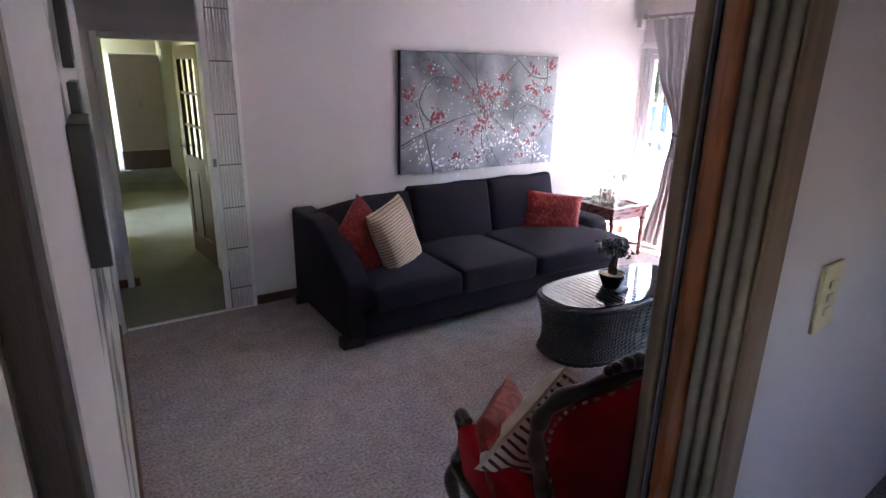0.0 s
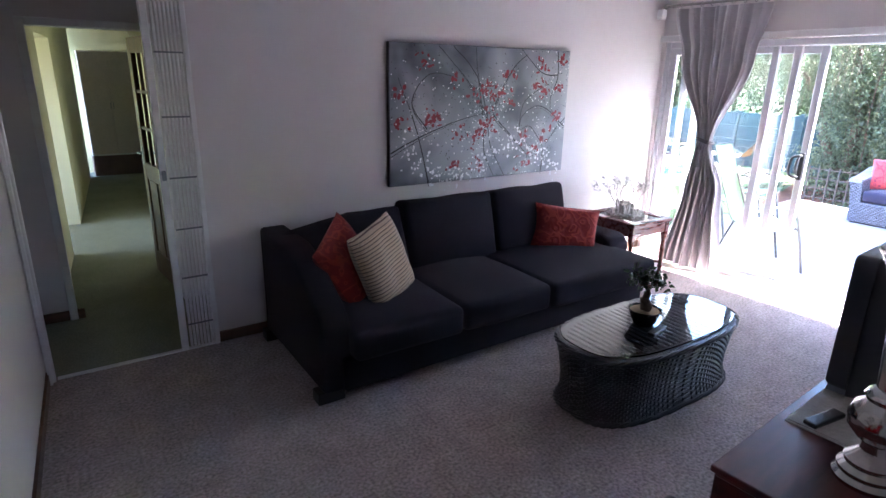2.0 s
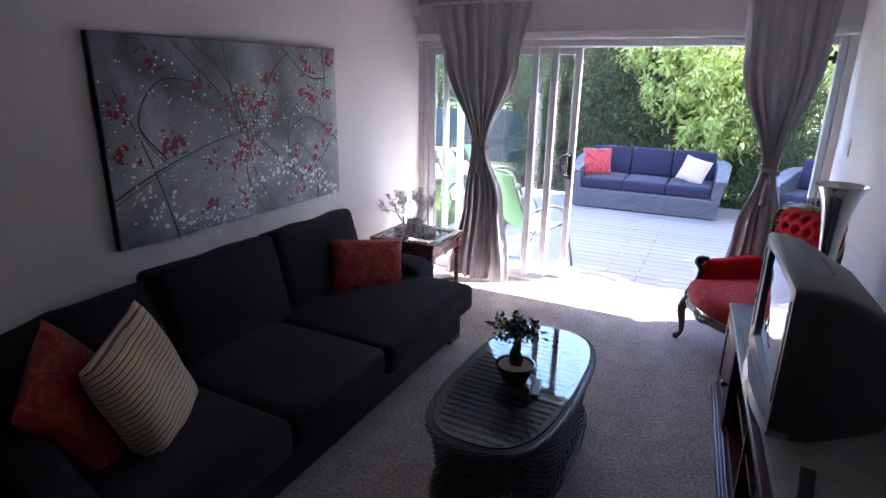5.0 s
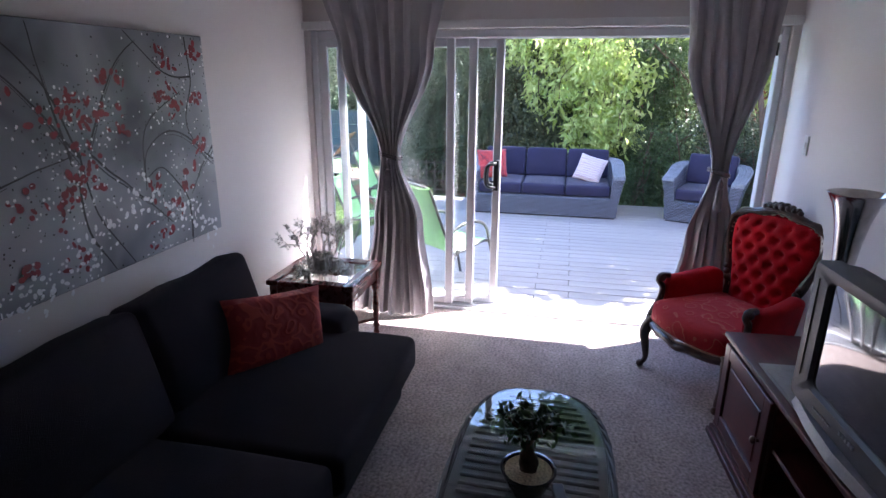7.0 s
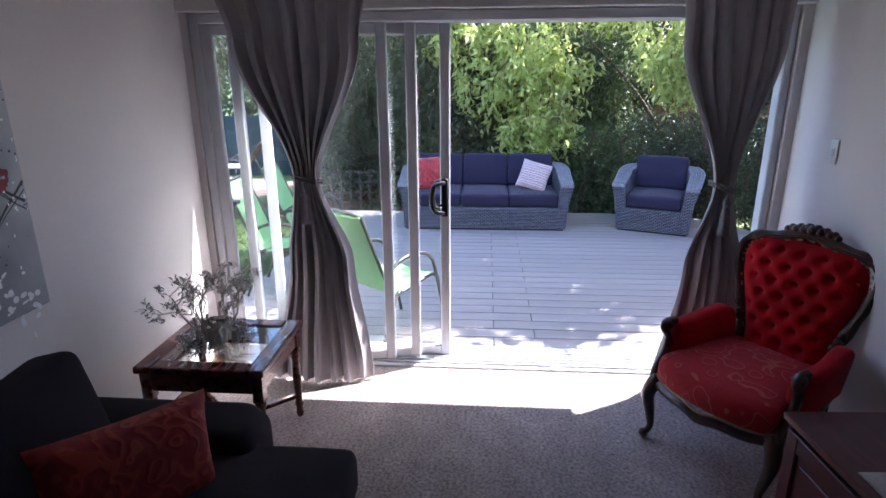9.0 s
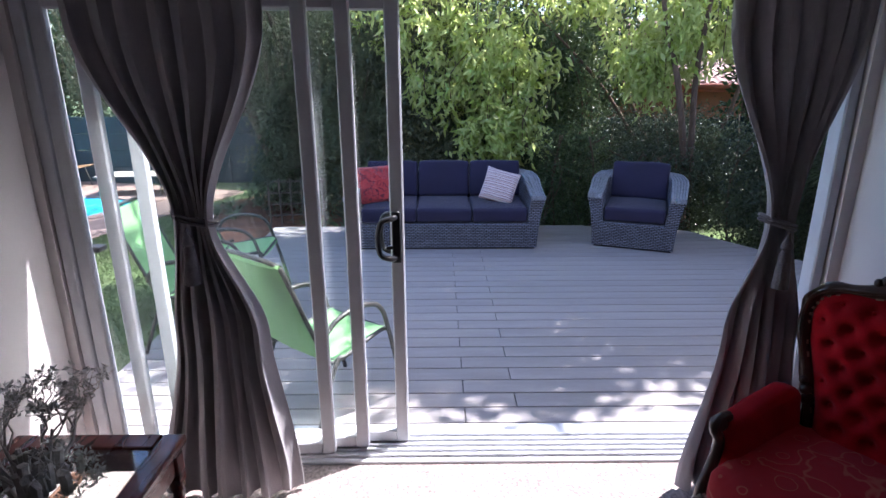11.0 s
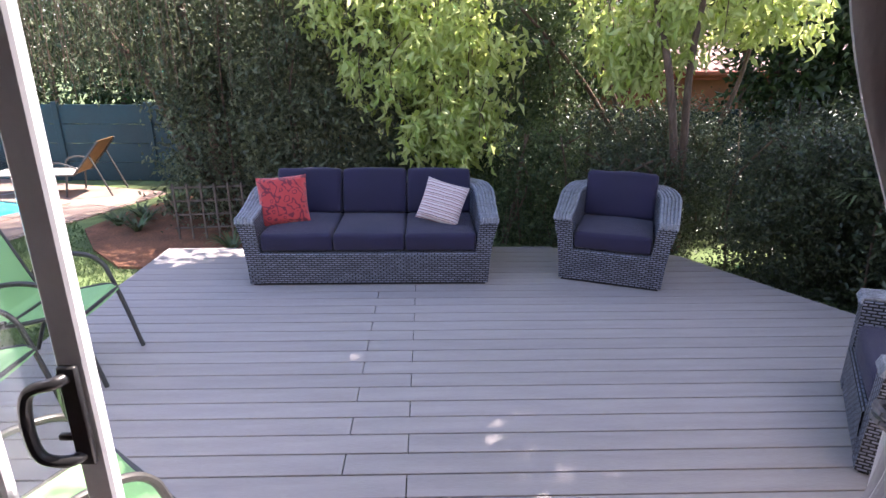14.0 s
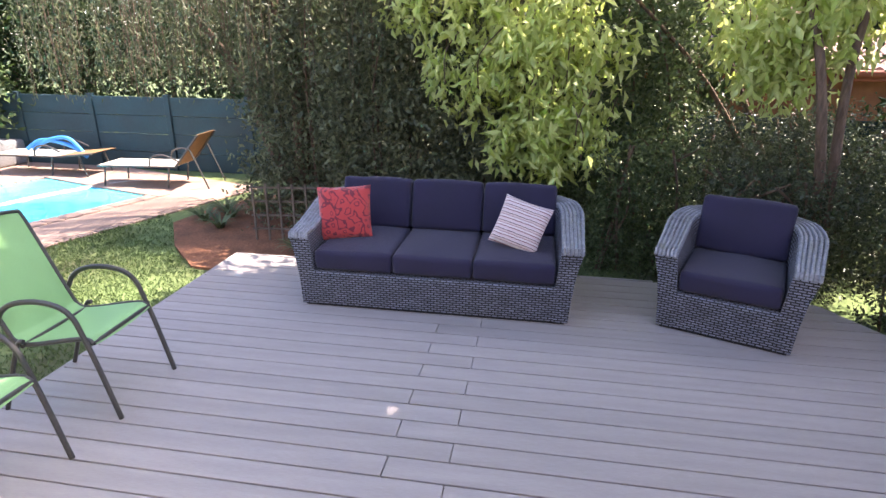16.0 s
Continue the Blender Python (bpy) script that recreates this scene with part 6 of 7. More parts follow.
sling_chair(pose(7.79, 4.19, 0, 0, 0, 3), "lime green sling chair at the deck's lawn edge")
sling_chair(pose(7.01, 4.19, 0, 0, 0, 1), "lime green sling chair beside another on the deck")
sling_chair(pose(6.16, 3.17, 0, 0, 0, 52), "lime green sling chair just outside the sliding door")

# ---- pool, paving, fence ----
M_PAVE = mat("pink_brown_paving", (0.30, 0.21, 0.17), 0.85, var=0.16, scale=3, bump=0.4, bscale=30, fine=0.12, rand=0.12)
M_WATERBED = mat("pool_plaster", (0.03, 0.46, 0.68), 0.6, var=0.06, scale=2, bump=0.05)
M_WATER = bpy.data.materials.new("pool_water")
M_WATER.use_nodes = True
wn2, wl2 = M_WATER.node_tree.nodes, M_WATER.node_tree.links
_wb = wn2["Principled BSDF"]
_wb.inputs["Base Color"].default_value = (0.72, 0.96, 1.0, 1)
_wb.inputs["Roughness"].default_value, _wb.inputs["IOR"].default_value, _wb.inputs["Transmission Weight"].default_value = 0.03, 1.33, 1.0
_wt = wn2.new("ShaderNodeTexCoord")
_wx = wn2.new("ShaderNodeTexNoise")
_wx.inputs["Scale"].default_value = 5
_wp = wn2.new("ShaderNodeBump")
_wp.inputs["Strength"].default_value, _wp.inputs["Distance"].default_value = 0.15, 0.03
wl2.new(_wt.outputs["Object"], _wx.inputs["Vector"])
wl2.new(_wx.outputs["Fac"], _wp.inputs["Height"])
wl2.new(_wp.outputs[0], _wb.inputs["Normal"])
POOL = pose(12.78, 7.51, GZ, 0, 0, 162.5)
PL, PV = 6.5, -2.6
pool = thing("pool", "turquoise swimming pool with paved surround", "swimming pool", POOL, kind="structure")
# local x runs along the near edge, local -y away from the house
b = bmesh.new()
vs = [b.verts.new(p) for p in ((0, 0, 0.012), (PL, 0, 0.012), (PL, PV, 0.012), (0, PV, 0.012))]
b.faces.new(vs)
wat = part("water", b, M_WATER, pool, "clear rippled turquoise water")
wat.visible_shadow = False
part("basin", boxed(0, PL, PV, 0, 0.0, 0.008), M_WATERBED, pool, "pale blue pool floor seen through water")
b = bmesh.new()
tube(b, [(0.7 + 1.4 * math.cos(q), -0.9 - 0.5 * math.sin(q), 0.016) for q in np.linspace(0.2, 3.0, 24)], 0.018, 6)
part("hose", b, M_WHITE, pool, "white floating cleaner hose", smooth=True)
b = bmesh.new()
for x0, x1, y0, y1 in ((-1.25, -0.22, PV - 2.2, 0.95), (-0.22, PL, 0.22, 0.95), (-0.22, PL, PV - 2.2, PV - 0.22)):
    box(b, x0, x1, y0, y1, -0.05, 0.03, 0.01, 1)
part("paving", b, M_PAVE, pool, "pinkish brown paving")
brick = mesh_from("coping_brick", boxed(0, 0.215, 0, 0.215, 0, 0.045, 0.012, 2), M_PAVE)
for i in range(30):
    for yy in (0.002, PV - 0.22):
        o = new("coping_brick", brick)
        o.parent = pool
        o.location = (-0.22 + 0.222 * i, yy, 0.0)
for i in range(12):
    o = new("coping_brick", brick)
    o.parent = pool
    o.location = (-0.22, PV + 0.222 * i - 0.002, 0.0)
b = bmesh.new()
for i in range(34):
    box(b, -1.22 + 0.222 * i, -1.22 + 0.222 * i + 0.212, 0.952, 1.05, -0.05, 0.022, 0.006, 1)
part("edge_bricks", b, M_PAVE, pool)

M_FENCE = mat("dark_teal_fence", (0.015, 0.042, 0.052), 0.7, var=0.15, scale=1.5, bump=0.1, bscale=30)


def panel_fence(a, c, top, label):
    mm, ln = along(a, c)
    fe = thing("fence", label, "fence", Matrix.Translation((0, 0, GZ)) @ mm, kind="structure")
    k = max(1, int(ln / 1.5))
    for i in range(k):
        u0, u1 = ln * i / k, ln * (i + 1) / k
        part("post", boxed(u0 - 0.05, u0 + 0.05, -0.05, 0.05, 0, top + 0.04, 0.006, 1), M_FENCE, fe)
        for j in range(4):
            z0, z1 = top * j / 4, top * (j + 1) / 4
            part("panel", boxed(u0 + 0.05, u1 - 0.05, -0.022, 0.022, z0 + 0.004, z1 - 0.004, 0.006, 1), M_FENCE, fe)


panel_fence((14.62, 5.2), (14.85, 16.0), 1.30, "dark teal panel fence behind the pool")
panel_fence((14.62, 5.1), (12.9, -7.5), 1.30, "dark green panel fence behind the hedge")

# ---- sun loungers and pool noodles ----
M_LSLING = mat("pale_lounger_sling", (0.50, 0.46, 0.38), 0.7, var=0.1, bump=0.2, bscale=300)
M_LBROWN = mat("brown_lounger_sling", (0.20, 0.12, 0.055), 0.7, var=0.15, bump=0.2, bscale=300)


def lounger(m, lift, label):
    th = thing("sun_lounger", label, "sun lounger", m, "loungers by the pool")
    c, s = math.cos(radians(lift)), math.sin(radians(lift))
    for sy in (-0.3, 0.3):
        b = bmesh.new()
        tube(b, [(0, sy, 0.33), (1.25, sy, 0.33)], 0.017, 8)
        tube(b, [(1.25, sy, 0.33), (1.25 + 0.65 * c, sy, 0.33 + 0.65 * s)], 0.017, 8)
        part("side_rail", b, M_CHAIRTUBE, th, smooth=True)
        for x in (0.12, 1.15):
            b = bmesh.new()
            tube(b, [(x, sy, 0.33), (x - 0.05, sy * 1.05, 0.0)], 0.015, 8)
            part("leg", b, M_CHAIRTUBE, th, smooth=True)
        b = bmesh.new()
        tube(b, curve_pts([(0.85, sy * 1.08, 0.33), (0.9, sy * 1.1, 0.48), (1.1, sy * 1.1, 0.52), (1.35, sy * 1.1, 0.42)], 4), 0.014, 8)
        part("arm", b, M_CHAIRTUBE, th, smooth=True)
        b = bmesh.new()
        tube(b, [(1.25 + 0.4 * c, sy, 0.33 + 0.4 * s), (1.75, sy, 0.0)], 0.013, 8)
        part("prop", b, M_CHAIRTUBE, th, smooth=True)
    part("seat_sling", boxed(0, 1.25, -0.29, 0.29, 0.335, 0.345, 0.003, 1), M_LSLING, th, "pale fabric seat")
    bk = part("back_sling", boxed(0, 0.65, -0.29, 0.29, 0.003, 0.013, 0.003, 1), M_LBROWN, th, "brown fabric backrest", at=pose(1.25, 0, 0.335, 0, -lift, 0))
    return th


lounger(pose(13.47, 8.63, GZ + 0.03, 0, 0, -84), 50, "sun lounger with raised brown back by the pool")
lounger(pose(13.97, 11.07, GZ + 0.03, 0, 0, -88), 6, "flat pale sun lounger by the pool")
M_NOODLE = mat("blue_foam", (0.03, 0.25, 0.62), 0.7, var=0.1, bump=0.2)
for dy, r in ((0.0, 0.035), (0.12, 0.035)):
    b = bmesh.new()
    tube(b, curve_pts([(14.12, 10.65 + dy, GZ + 0.40), (14.17, 10.35 + dy, 0.46 + GZ + 0.1), (14.17, 9.95, 0.50 + GZ + 0.1 - dy), (14.12, 9.6, 0.30 + GZ)], 6), r, 10)
    tagged(part("pool_noodle", b, M_NOODLE, smooth=True), "bright blue foam pool noodle on the lounger", "pool noodle", "pool noodles")
b = boxed(-0.4, 0.4, -0.35, 0.35, 0, 0.45, 0.05, 3)
bx = part("cushion_box", b, mat("grey_wicker_box", (0.20, 0.20, 0.20), 0.8, var=0.3, scale=40), None, smooth=True)
bx.matrix_world = pose(14.27, 11.7, GZ + 0.03)
tagged(bx, "grey box beside the pool fence", "storage box")

# ---- planting ----
M_DARKLEAF = leaf_mat("dark_hedge_leaf", (0.020, 0.033, 0.016), (0.095, 0.125, 0.06), 0.35, 0.2)
M_MIDLEAF = leaf_mat("green_shrub_leaf", (0.035, 0.065, 0.022), (0.15, 0.205, 0.085), 0.4, 0.3)
M_LIMELEAF = leaf_mat("yellow_green_leaf", (0.42, 0.52, 0.12), (0.82, 0.87, 0.42), 0.4, 0.6)
M_WEEP = leaf_mat("olive_weeping_leaf", (0.04, 0.06, 0.025), (0.15, 0.175, 0.085), 0.5, 0.35)
M_OLIVE = leaf_mat("olive_shrub_leaf", (0.06, 0.075, 0.04), (0.20, 0.225, 0.125), 0.45, 0.35)
M_FARLEAF = leaf_mat("far_tree_leaf", (0.018, 0.042, 0.012), (0.07, 0.12, 0.035), 0.5, 0.3)
M_TRUNK = mat("tree_bark", (0.13, 0.085, 0.06), 0.95, var=0.4, scale=12, bump=0.9, bscale=40, stretch=(3, 3, 0.6))
M_CORE = mat("inner_twigs", (0.012, 0.015, 0.008), 0.95, var=0.4, scale=6, bump=0.5)
rng = np.random.default_rng(17)


def clumps(lo, hi, n, per, spread, grade=None):
    c = rng.uniform(lo, hi, (n, 3))
    return np.repeat(c, per, 0) + rng.normal(size=(n * per, 3)) * np.array(spread)


def plant(name, label, category, kind=""):
    return thing(name, label, category, kind=kind)


def crown(parent, spots, size, material, droop=0.3, width=0.45, name="crown"):
    o = new(name, leaf_cloud(name, material, spots, size, rng, droop, width))
    o.parent = parent
    return o


def limbs(parent, root, tips_, r0, seed, name="trunk"):
    b = bmesh.new()
    random.seed(seed)
    for tip in tips_:
        r, t = Vector(root), Vector(tip)
        mid = r.lerp(t, 0.5) + Vector((random.gauss(0, 0.15), random.gauss(0, 0.15), 0.25))
        pts = curve_pts([r, r.lerp(mid, 0.5) + Vector((random.gauss(0, 0.05), random.gauss(0, 0.05), 0)), mid, t], 4)
        tube(b, pts, [r0 * (1 - 0.8 * i / (len(pts) - 1)) for i in range(len(pts))], 8)
    return part(name, b, M_TRUNK, parent, smooth=True)


# hedges behind the deck, in lengths
for i, (x0, x1, y0, y1, z1, n) in enumerate(((10.95, 12.3, -1.6, 0.25, 1.2, 800), (10.75, 11.5, 0.35, 1.25, 1.0, 330), (11.45, 12.6, 0.2, 2.3, 2.6, 850), (11.2, 12.6, 2.2, 4.1, 2.8, 900),
                                             (9.3, 10.4, -2.6, -0.92, 1.15, 950), (7.7, 9.4, -3.3, -1.55, 1.3, 950), (6.2, 7.8, -4.8, -2.9, 2.6, 420), (11.5, 13.4, 3.9, 5.3, 2.6, 700), (10.2, 12.4, -4.4, -2.4, 1.3, 600), (10.3, 10.95, -0.85, 0.3, 0.8, 300))):
    h = plant("hedge", "dense dark green garden hedge behind the deck" if z1 > 1.2 else "low clipped green bush behind the deck", "hedge")
    sp_ = clumps((x0, y0, GZ), (x1, y1, z1), n, 38, (0.11, 0.11, 0.10))
    sp_[:, 2] = np.maximum(sp_[:, 2], GZ + 0.02)
    crown(h, sp_, 0.066 if z1 > 1.2 else 0.040, M_OLIVE if i in (3, 7) else M_MIDLEAF if i in (1, 2) else M_DARKLEAF, 0.2, 0.5, "foliage")
    random.seed(40 + i)
    for q in range(12):
        b = bmesh.new()
        px, py = random.uniform(x0 + 0.2, x1 - 0.1), random.uniform(y0, y1)
        tube(b, curve_pts([(px, py, GZ), (px + random.gauss(0, 0.1), py + random.gauss(0, 0.1), z1 * 0.5), (px + random.gauss(0, 0.25), py + random.gauss(0, 0.25), z1)], 4), 0.011, 5)
        part("stem", b, M_TRUNK, h)

# drooping yellow-green tree
lime = plant("lime_tree", "tree with drooping yellow-green leaves over the deck", "tree")
lobe_c = []
random.seed(9)
for cx, cy, cz, rx, ry, rz, n in ((11.2, 1.65, 1.75, 0.5, 1.05, 0.85, 190), (11.05, 1.45, 1.0, 0.35, 0.6, 0.38, 70), (11.3, 2.6, 2.6, 0.6, 0.8, 0.6, 70), (11.0, -0.55, 2.15, 0.5, 0.85, 0.55, 125), (11.1, -0.45, 1.62, 0.3, 0.35, 0.25, 22),
                                  (11.4, 0.6, 2.95, 0.6, 1.2, 0.5, 80), (11.6, 2.2, 3.2, 0.6, 1.2, 0.4, 60), (11.4, -1.2, 3.0, 0.6, 0.9, 0.4, 60), (10.9, -1.75, 2.25, 0.35, 0.6, 0.4, 45)):
    for _ in range(n):
        d_ = np.array([random.gauss(0, 1) for _ in range(3)])
        d_ = d_ / np.linalg.norm(d_) * random.random() ** 0.4
        lobe_c.append((cx + rx * d_[0], cy + ry * d_[1], cz + rz * d_[2]))
lc = np.array(lobe_c)
sp_ = np.repeat(lc, 17, 0) + rng.normal(size=(len(lc) * 17, 3)) * np.array([0.07, 0.07, 0.09])
crown(lime, sp_, 0.135, M_LIMELEAF, 0.55, 0.36)
limbs(lime, (11.75, -1.35, GZ), [(11.6, -1.5, 3.4), (11.3, -0.6, 3.0), (11.4, 0.8, 3.5), (11.4, 2.0, 3.4), (11.9, -2.2, 3.6)], 0.045, 3)
for line in ([(10.62, -0.92, GZ), (10.64, -0.86, 0.6), (10.6, -0.66, 1.6), (10.75, -0.5, 2.3), (11.0, -0.4, 3.1)], [(10.78, -1.06, GZ), (10.74, -0.98, 0.7), (10.8, -0.95, 1.6), (10.83, -1.0, 2.3), (11.2, -1.3, 3.5)]):
    b = bmesh.new()
    tl = curve_pts(line, 5)
    tube(b, tl, [0.052 - 0.03 * i / len(tl) for i in range(len(tl))], 8)
    part("trunk", b, M_TRUNK, lime, smooth=True)
b = bmesh.new()
for j in range(0, len(lc), 6):
    p = Vector(lc[j])
    tube(b, curve_pts([p + Vector((0.05, random.gauss(0, 0.1), 0.45)), p + Vector((0.02, 0, 0.2)), p - Vector((0, 0, 0.1))], 3), 0.006, 4)
tagged(part("twig_tangle", b, M_TRUNK, lime, smooth=True), kind="stuff")

# unseen spreading crown, added to shade the deck
shade = plant("unseen_shade_tree", "unseen tree added to cast shade over the deck", "tree")
cc = rng.normal(size=(1500, 3))
cc /= np.linalg.norm(cc, axis=1)[:, None]
cc *= rng.uniform(0.2, 1, (1500, 1)) ** 0.5
cc = cc * np.array([2.1, 4.5, 1.0]) + np.array([9.6, -1.2, 5.1])
# gaps cut into the added crown let the sun through in chosen patches
fall = cc[:, :2] - np.array((SUN_TO.x, SUN_TO.y)) / SUN_TO.z * cc[:, 2:3]
open_sky = np.zeros(len(cc), dtype=bool)
for gx0, gy0, grx, gry in ((6.72, 1.42, 0.66, 0.42), (6.2, 1.1, 0.45, 0.35), (8.47, 0.31, 0.24, 0.22), (8.89, -0.07, 0.24, 0.22)):
    open_sky |= ((fall[:, 0] - gx0) / grx) ** 2 + ((fall[:, 1] - gy0) / gry) ** 2 < 1
cc = cc[~open_sky | (rng.random(len(cc)) < 0.32)]
sp_ = np.repeat(cc, 34, 0) + rng.normal(size=(len(cc) * 34, 3)) * 0.17
crown(shade, sp_, 0.17, M_MIDLEAF, 0.3, 0.5)
limbs(shade, (8.4, -6.6, GZ), [(9.4, -2.4, 5.2), (9.6, 0.5, 5.6), (8.4, -1.2, 5.4), (9.0, 2.2, 5.5), (10.4, 1.0, 5.5)], 0.16, 5)

# weeping tree by the pool corner
weep = plant("weeping_tree", "olive-green weeping tree with hanging strands", "tree")
random.seed(12)
st_pts, strands_b = [], bmesh.new()
for i in range(620):
    a, r = random.uniform(0, 6.28), random.random() ** 0.6
    x, y = 12.0 + 1.5 * r * math.cos(a), 5.5 + 2.6 * r * math.sin(a)
    z0 = 3.6 - 0.9 * r * r + random.gauss(0, 0.15)
    low = 1.15 + 0.5 * random.random() + 0.35 * (1 - r) * random.random()
    if 4.9 < y < 6.0:
        low += 0.1
    n = int((z0 - low) / 0.045)
    sx, sy = random.gauss(0, 0.05), random.gauss(0, 0.05)
    for k in range(n):
        f = k / n
        st_pts.append((x + sx * f + random.gauss(0, 0.02), y + sy * f + random.gauss(0, 0.02), z0 + (low - z0) * f))
    if i % 3 == 0:
        tube(strands_b, [(x, y, z0), (x + sx * 0.5, y + sy * 0.5, (z0 + low) / 2), (x + sx, y + sy, low)], 0.003, 3, False)
crown(weep, np.array(st_pts), 0.062, M_WEEP, 0.75, 0.22)
tagged(part("strand_tangle", strands_b, M_TRUNK, weep), kind="stuff")
limbs(weep, (12.35, 4.75, GZ), [(12.2, 5.4, 3.3), (12.0, 6.6, 3.0), (12.6, 4.2, 3.3), (11.5, 5.0, 3.2)], 0.11, 6)
sp_ = clumps((11.6, 3.2, 1.5), (13.2, 5.4, 3.6), 200, 34, (0.14, 0.14, 0.12))
crown(weep, sp_, 0.06, M_MIDLEAF, 0.2, 0.45, "climber")

# far trees
for i, (x, y, z, rx, ry, rz, n) in enumerate(((17.0, 12.0, 2.6, 1.6, 3.2, 1.7, 340), (16.8, 7.0, 3.0, 1.6, 2.6, 2.0, 340), (16.0, 3.2, 3.4, 1.2, 1.8, 1.8, 220), (16.5, 15.6, 3.0, 1.8, 2.6, 2.2, 260), (17.5, -1.6, 3.9, 1.0, 1.6, 1.3, 130), (14.3, -3.3, 2.75, 0.9, 1.6, 0.75, 190))):
    t = plant("background_tree", "leafy green tree beyond the garden fence", "tree")
    q = rng.normal(size=(n, 3))
    q /= np.linalg.norm(q, axis=1)[:, None]
    q *= rng.uniform(0.1, 1, (n, 1)) ** 0.4
    q = q * np.array([rx, ry, rz]) + np.array([x, y, z])
    crown(t, np.repeat(q, 34, 0) + rng.normal(size=(n * 34, 3)) * 0.2, 0.13, M_FARLEAF, 0.2, 0.5)
    limbs(t, (x, y, GZ), [(x, y + 0.6, z + 0.5), (x + 0.4, y - 0.7, z + 0.3), (x - 0.4, y, z + 0.8)], 0.13, 30 + i)

# thick planting beyond the fence
for i, (x0, x1, y0, y1, z0, z1, n) in enumerate(((16.5, 18.0, 9.0, 19.0, 0.0, 5.2, 700), (16.0, 17.5, 2.0, 9.0, 0.0, 5.0, 620), (14.2, 15.2, -1.0, 4.5, 0.8, 3.4, 420), (13.2, 14.8, -9.0, -3.2, 0.0, 1.1, 200), (14.1, 14.55, 11.6, 15.5, 0.5, 3.2, 300), (12.3, 13.2, -5.2, -2.5, 1.2, 4.0, 400))):
    t = plant("background_shrubbery", "thick green shrubs beyond the garden fence", "shrubs")
    sp_ = clumps((x0, y0, z0), (x1, y1, z1), n, 34, (0.24, 0.24, 0.2))
    sp_[:, 2] = np.maximum(sp_[:, 2], GZ + 0.05)
    crown(t, sp_, 0.14, M_FARLEAF, 0.2, 0.5, "foliage")
    for q in range(5):
        b = bmesh.new()
        px, py = x0 + (x1 - x0) * 0.5, y0 + (y1 - y0) * (q + 0.5) / 5
        tube(b, curve_pts([(px, py, GZ), (px + 0.1, py - 0.1, z1 * 0.4), (px - 0.1, py + 0.2, z1 * 0.9)], 4), [0.06] * 5 + [0.03] * 4, 6)
        part("stem", b, M_TRUNK, t)

# bare bed with strap-leaved plants and trellis
M_SOIL = mat("red_soil", (0.20, 0.085, 0.045), 0.95, var=0.3, scale=5, bump=0.8, bscale=40, fine=0.3)
b = bmesh.new()
pts = [(10.2, 4.47), (10.25, 5.2), (10.8, 5.75), (11.6, 6.3), (12.6, 6.15), (13.4, 5.6), (13.4, 3.0), (10.3, 3.2)]
vs = [b.verts.new((x, y, GZ + 0.03)) for x, y in pts]
b.faces.new(vs)
r_ = bmesh.ops.extrude_face_region(b, geom=b.faces[:])
bmesh.ops.translate(b, vec=(0, 0, -0.06), verts=[v for v in r_["geom"] if isinstance(v, bmesh.types.BMVert)])
tagged(part("ground_bed", b, M_SOIL), "red-brown bare soil flower bed", "flower bed", kind="structure")


def strap_plant(x, y, n, ln, material, label, seed, z=GZ + 0.03):
    random.seed(seed)
    b = bmesh.new()
    for i in range(n):
        a = random.uniform(0, 6.28)
        l_, w_ = ln * random.uniform(0.6, 1.1), 0.016
        o = Vector((math.cos(a), math.sin(a), 0))
        s_ = Vector((-o.y, o.x, 0)) * w_
        prev = None
        for k in range(6):
            f = k / 5
            p = Vector((x, y, z)) + o * (0.03 + l_ * 0.75 * f) + Vector((0, 0, l_ * (1.1 * f - 0.75 * f * f)))
            hw = s_ * (1 - 0.9 * f)
            pr = (b.verts.new(p + hw), b.verts.new(p - hw))
            if prev:
                b.faces.new((prev[0], pr[0], pr[1], prev[1]))
            prev = pr
    tagged(part("strap_leaf_plant", b, material), label, "garden plant", "strap-leaved plants")


for i, (x, y) in enumerate(((11.75, 5.95), (11.95, 5.7), (11.5, 5.6), (12.2, 5.9), (10.75, 4.2), (10.7, 3.85), (12.4, 5.5), (7.5, -2.3), (8.2, -2.2))):
    strap_plant(x, y, 36, 0.40 if i < 7 else 0.55, M_MIDLEAF, "clump of green strap-like leaves in the bed", 60 + i)


def fan_palm(x, y, h, seed):
    th = plant("fan_palm", "small fan palm beside the deck", "palm")
    random.seed(seed)
    b = bmesh.new()
    tube(b, [(x, y, GZ), (x, y, h * 0.5)], [0.06, 0.045], 8)
    part("trunk", b, M_TRUNK, th, smooth=True)
    for i in range(11):
        a = i * 2.4
        o = Vector((math.cos(a), math.sin(a), random.uniform(0.1, 0.8))).normalized()
        base = Vector((x, y, h * 0.5)) + o * 0.45
        b = bmesh.new()
        tube(b, [(x, y, h * 0.48), base], 0.006, 5)
        side = o.cross(Vector((0, 0, 1))).normalized()
        for k in range(-8, 9):
            d_ = (o * math.cos(k * 0.17) + side * math.sin(k * 0.17)).normalized()
            e = base + d_ * 0.42 + Vector((0, 0, -0.10))
            m_ = base + d_ * 0.22
            w_ = d_.cross(Vector((0, 0, 1))).normalized() * 0.012
            va, vb, vc, vd = b.verts.new(base), b.verts.new(m_ + w_), b.verts.new(e), b.verts.new(m_ - w_)
            b.faces.new((va, vb, vc, vd))
        part("frond", b, M_MIDLEAF, th)


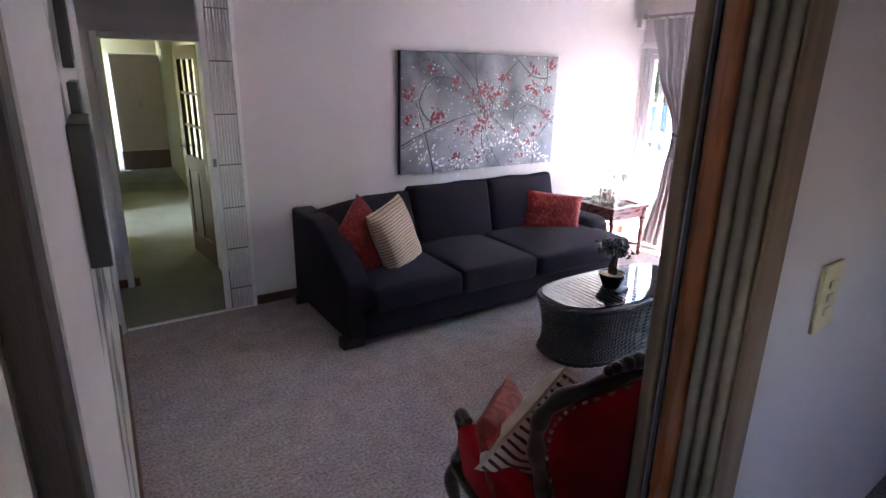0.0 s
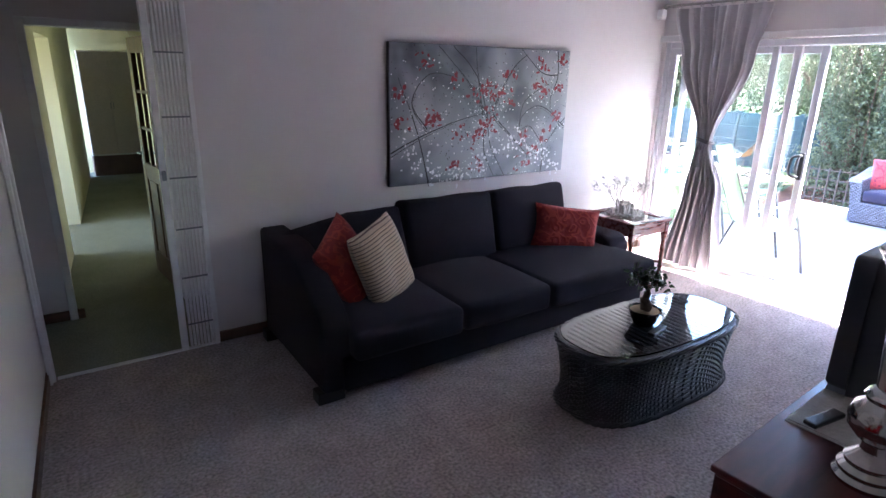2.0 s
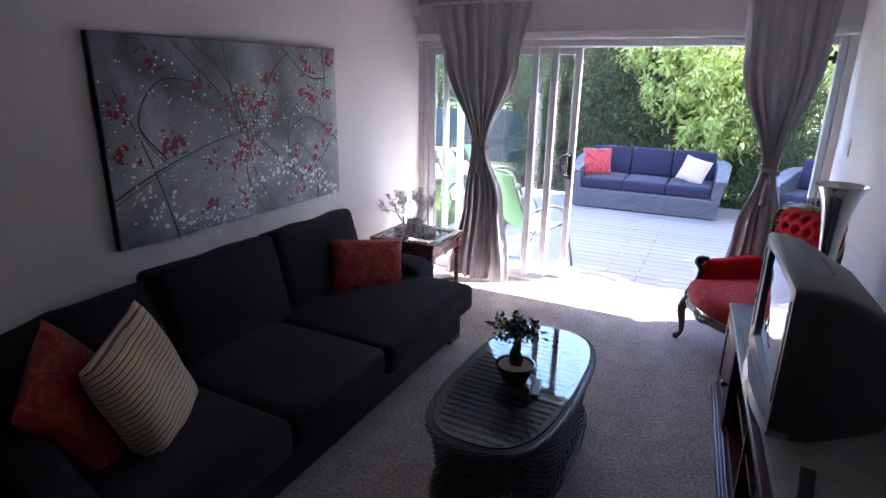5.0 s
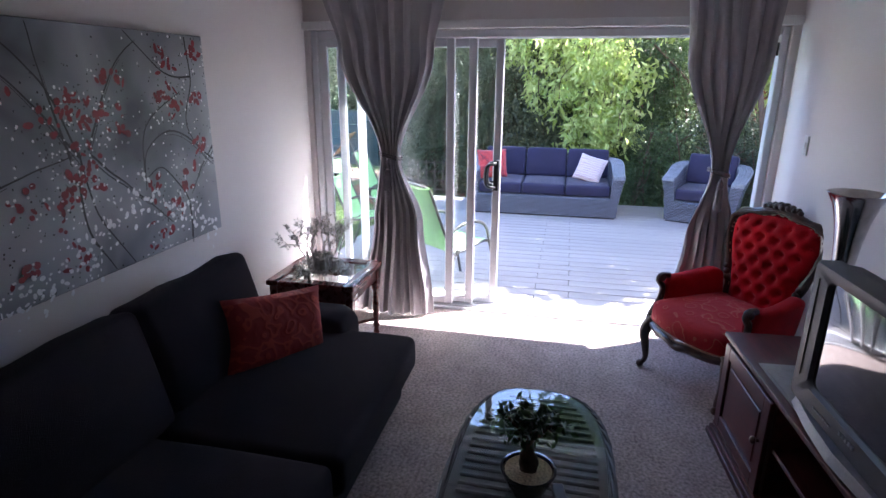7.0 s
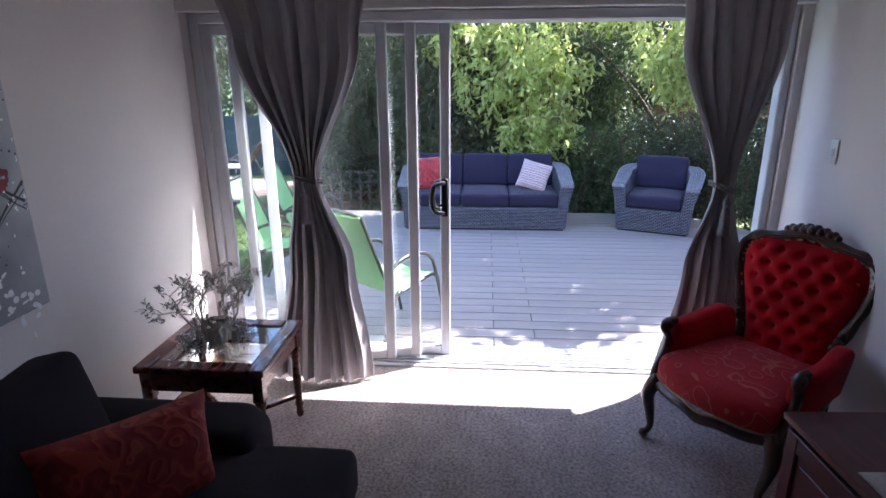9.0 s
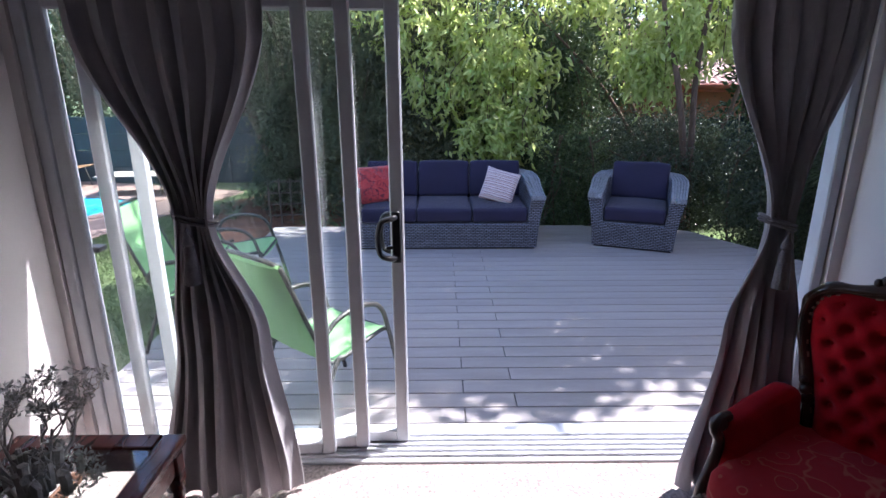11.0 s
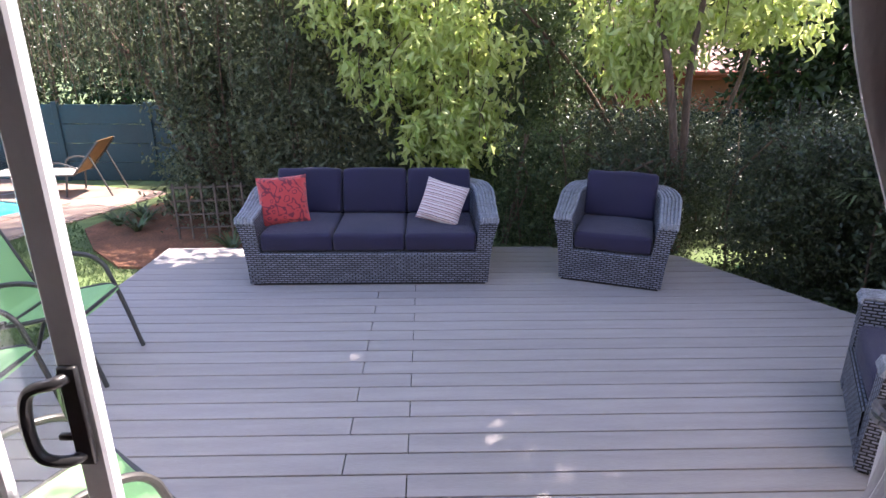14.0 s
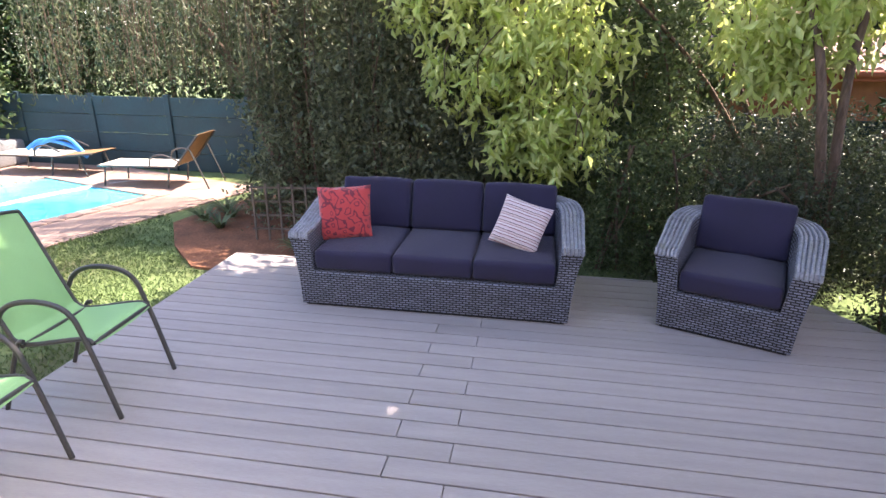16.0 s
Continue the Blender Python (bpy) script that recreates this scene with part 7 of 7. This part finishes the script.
fan_palm(8.95, -1.9, 1.2, 1)
fan_palm(7.9, -1.95, 0.9, 2)
M_TRELLIS = mat("weathered_trellis", (0.13, 0.10, 0.08), 0.8, var=0.3, scale=10, bump=0.3)
tr = thing("trellis", "weathered square wooden trellis in the bed", "trellis", pose(11.15, 4.95, GZ + 0.03, 0, 0, -82))
for i in range(6):
    part("upright", boxed(0.15 * i, 0.15 * i + 0.022, -0.01, 0.01, 0, 0.66, 0.002, 1), M_TRELLIS, tr)
for j in range(4):
    part("rail", boxed(-0.03, 0.80, 0.0101, 0.022, 0.12 + 0.16 * j, 0.142 + 0.16 * j, 0.002, 1), M_TRELLIS, tr)

# lawn blades
M_BLADE = leaf_mat("grass_blade", (0.06, 0.11, 0.035), (0.17, 0.25, 0.09), 0.6, 0.3)
n = 70000
gx, gy = rng.uniform(5.9, 12.0, n), rng.uniform(4.57, 8.2, n)
edge_v = (gx - 12.78) * 0.301 + (gy - 7.51) * 0.954
keep = (edge_v < -1.02) & ~((gx > 10.15) & (gy < 4.47 + 0.0) ) & ~((gx > 10.2) & (gy < 5.2 + (gx - 10.25) * 0.82)) 
bald = np.array([noise.noise(Vector((x * 1.1, y * 1.1, 0))) for x, y in zip(gx, gy)])
keep &= (bald + rng.uniform(-0.5, 0.5, n)) > -0.32
gs = np.stack([gx[keep], gy[keep], np.full(keep.sum(), GZ)], axis=1)
go = new("lawn_grass", leaf_cloud("lawn_grass", M_BLADE, gs, 0.038, rng, -0.6, 0.16))
tagged(go, "short patchy green lawn grass", "grass", kind="stuff")

# ---- neighbour's house ----
M_ROOFTILE = mat("pale_clay_tile", (0.33, 0.215, 0.18), 0.6, var=0.25, scale=3, bump=0.3, bscale=20, island=0.2)
M_REDBEAM = mat("red_brown_fascia", (0.30, 0.07, 0.03), 0.5, var=0.2, bump=0.1)
M_NWALL = mat("neighbour_brick", (0.32, 0.13, 0.08), 0.85, var=0.2, scale=4, bump=0.3)
hs = thing("neighbour_house", "low neighbouring house with pale clay tile roof", "house", pose(16.2, -9.5, 0, 0, 0, 0))
part("wall", boxed(0.5, 6, 0, 12, GZ, 1.45), M_NWALL, hs, "red brick wall")
part("fascia", boxed(-0.03, 0.0, -0.3, 12.3, 1.38, 1.56, 0.01, 1), M_REDBEAM, hs, "red-brown fascia board")
part("gutter", boxed(-0.14, -0.032, -0.3, 12.3, 1.45, 1.56, 0.03, 2), M_REDBEAM, hs)
roof = part("roof", boxed(-0.02, 3.4, -0.35, 12.35, 1.5, 1.52), M_REDBEAM, hs, "rows of pale clay tiles")
for r_i in range(13):
    b = bmesh.new()
    x0, z0 = r_i * 0.27 - 0.06, 1.57 + r_i * 0.125
    rows = []
    for dx, dz in ((0.0, -0.02), (0.0, 0.025), (0.30, 0.135)):
        rows.append([(x0 + dx, y, z0 + dz + 0.028 * math.cos(y * 2 * math.pi / 0.21)) for y in np.linspace(-0.4, 12.4, 430)])
    loft(b, rows, closed=False, caps=False)
    tagged(part("tile_course", b, M_ROOFTILE, roof, smooth=True), kind="stuff")
part("roof_back", boxed(3.4, 6.4, -0.3, 12.3, 1.5, 3.1), M_NWALL, hs)

# ---- the sliding door with its curtains, the hallway and the planting, moved as whole groups ----
def settle(names, dx, dy):
    for ob in scene.objects:
        if ob.parent is None and ob.name.split(".")[0] in names:
            ob.location.x += dx
            ob.location.y += dy


settle(("door_1", "trim_door_head", "curtain", "curtain_rod", "wall_outer"), 0.06, 0.10)
settle(("motion_detector",), 0.0, 0.03)
settle(("trim_hall_door", "door_3", "wall_hall_door", "hall_cupboard", "wall_hall_east", "wall_hall_west"), -0.07, 0.0)
settle(("lime_tree",), 0.0, 0.26)
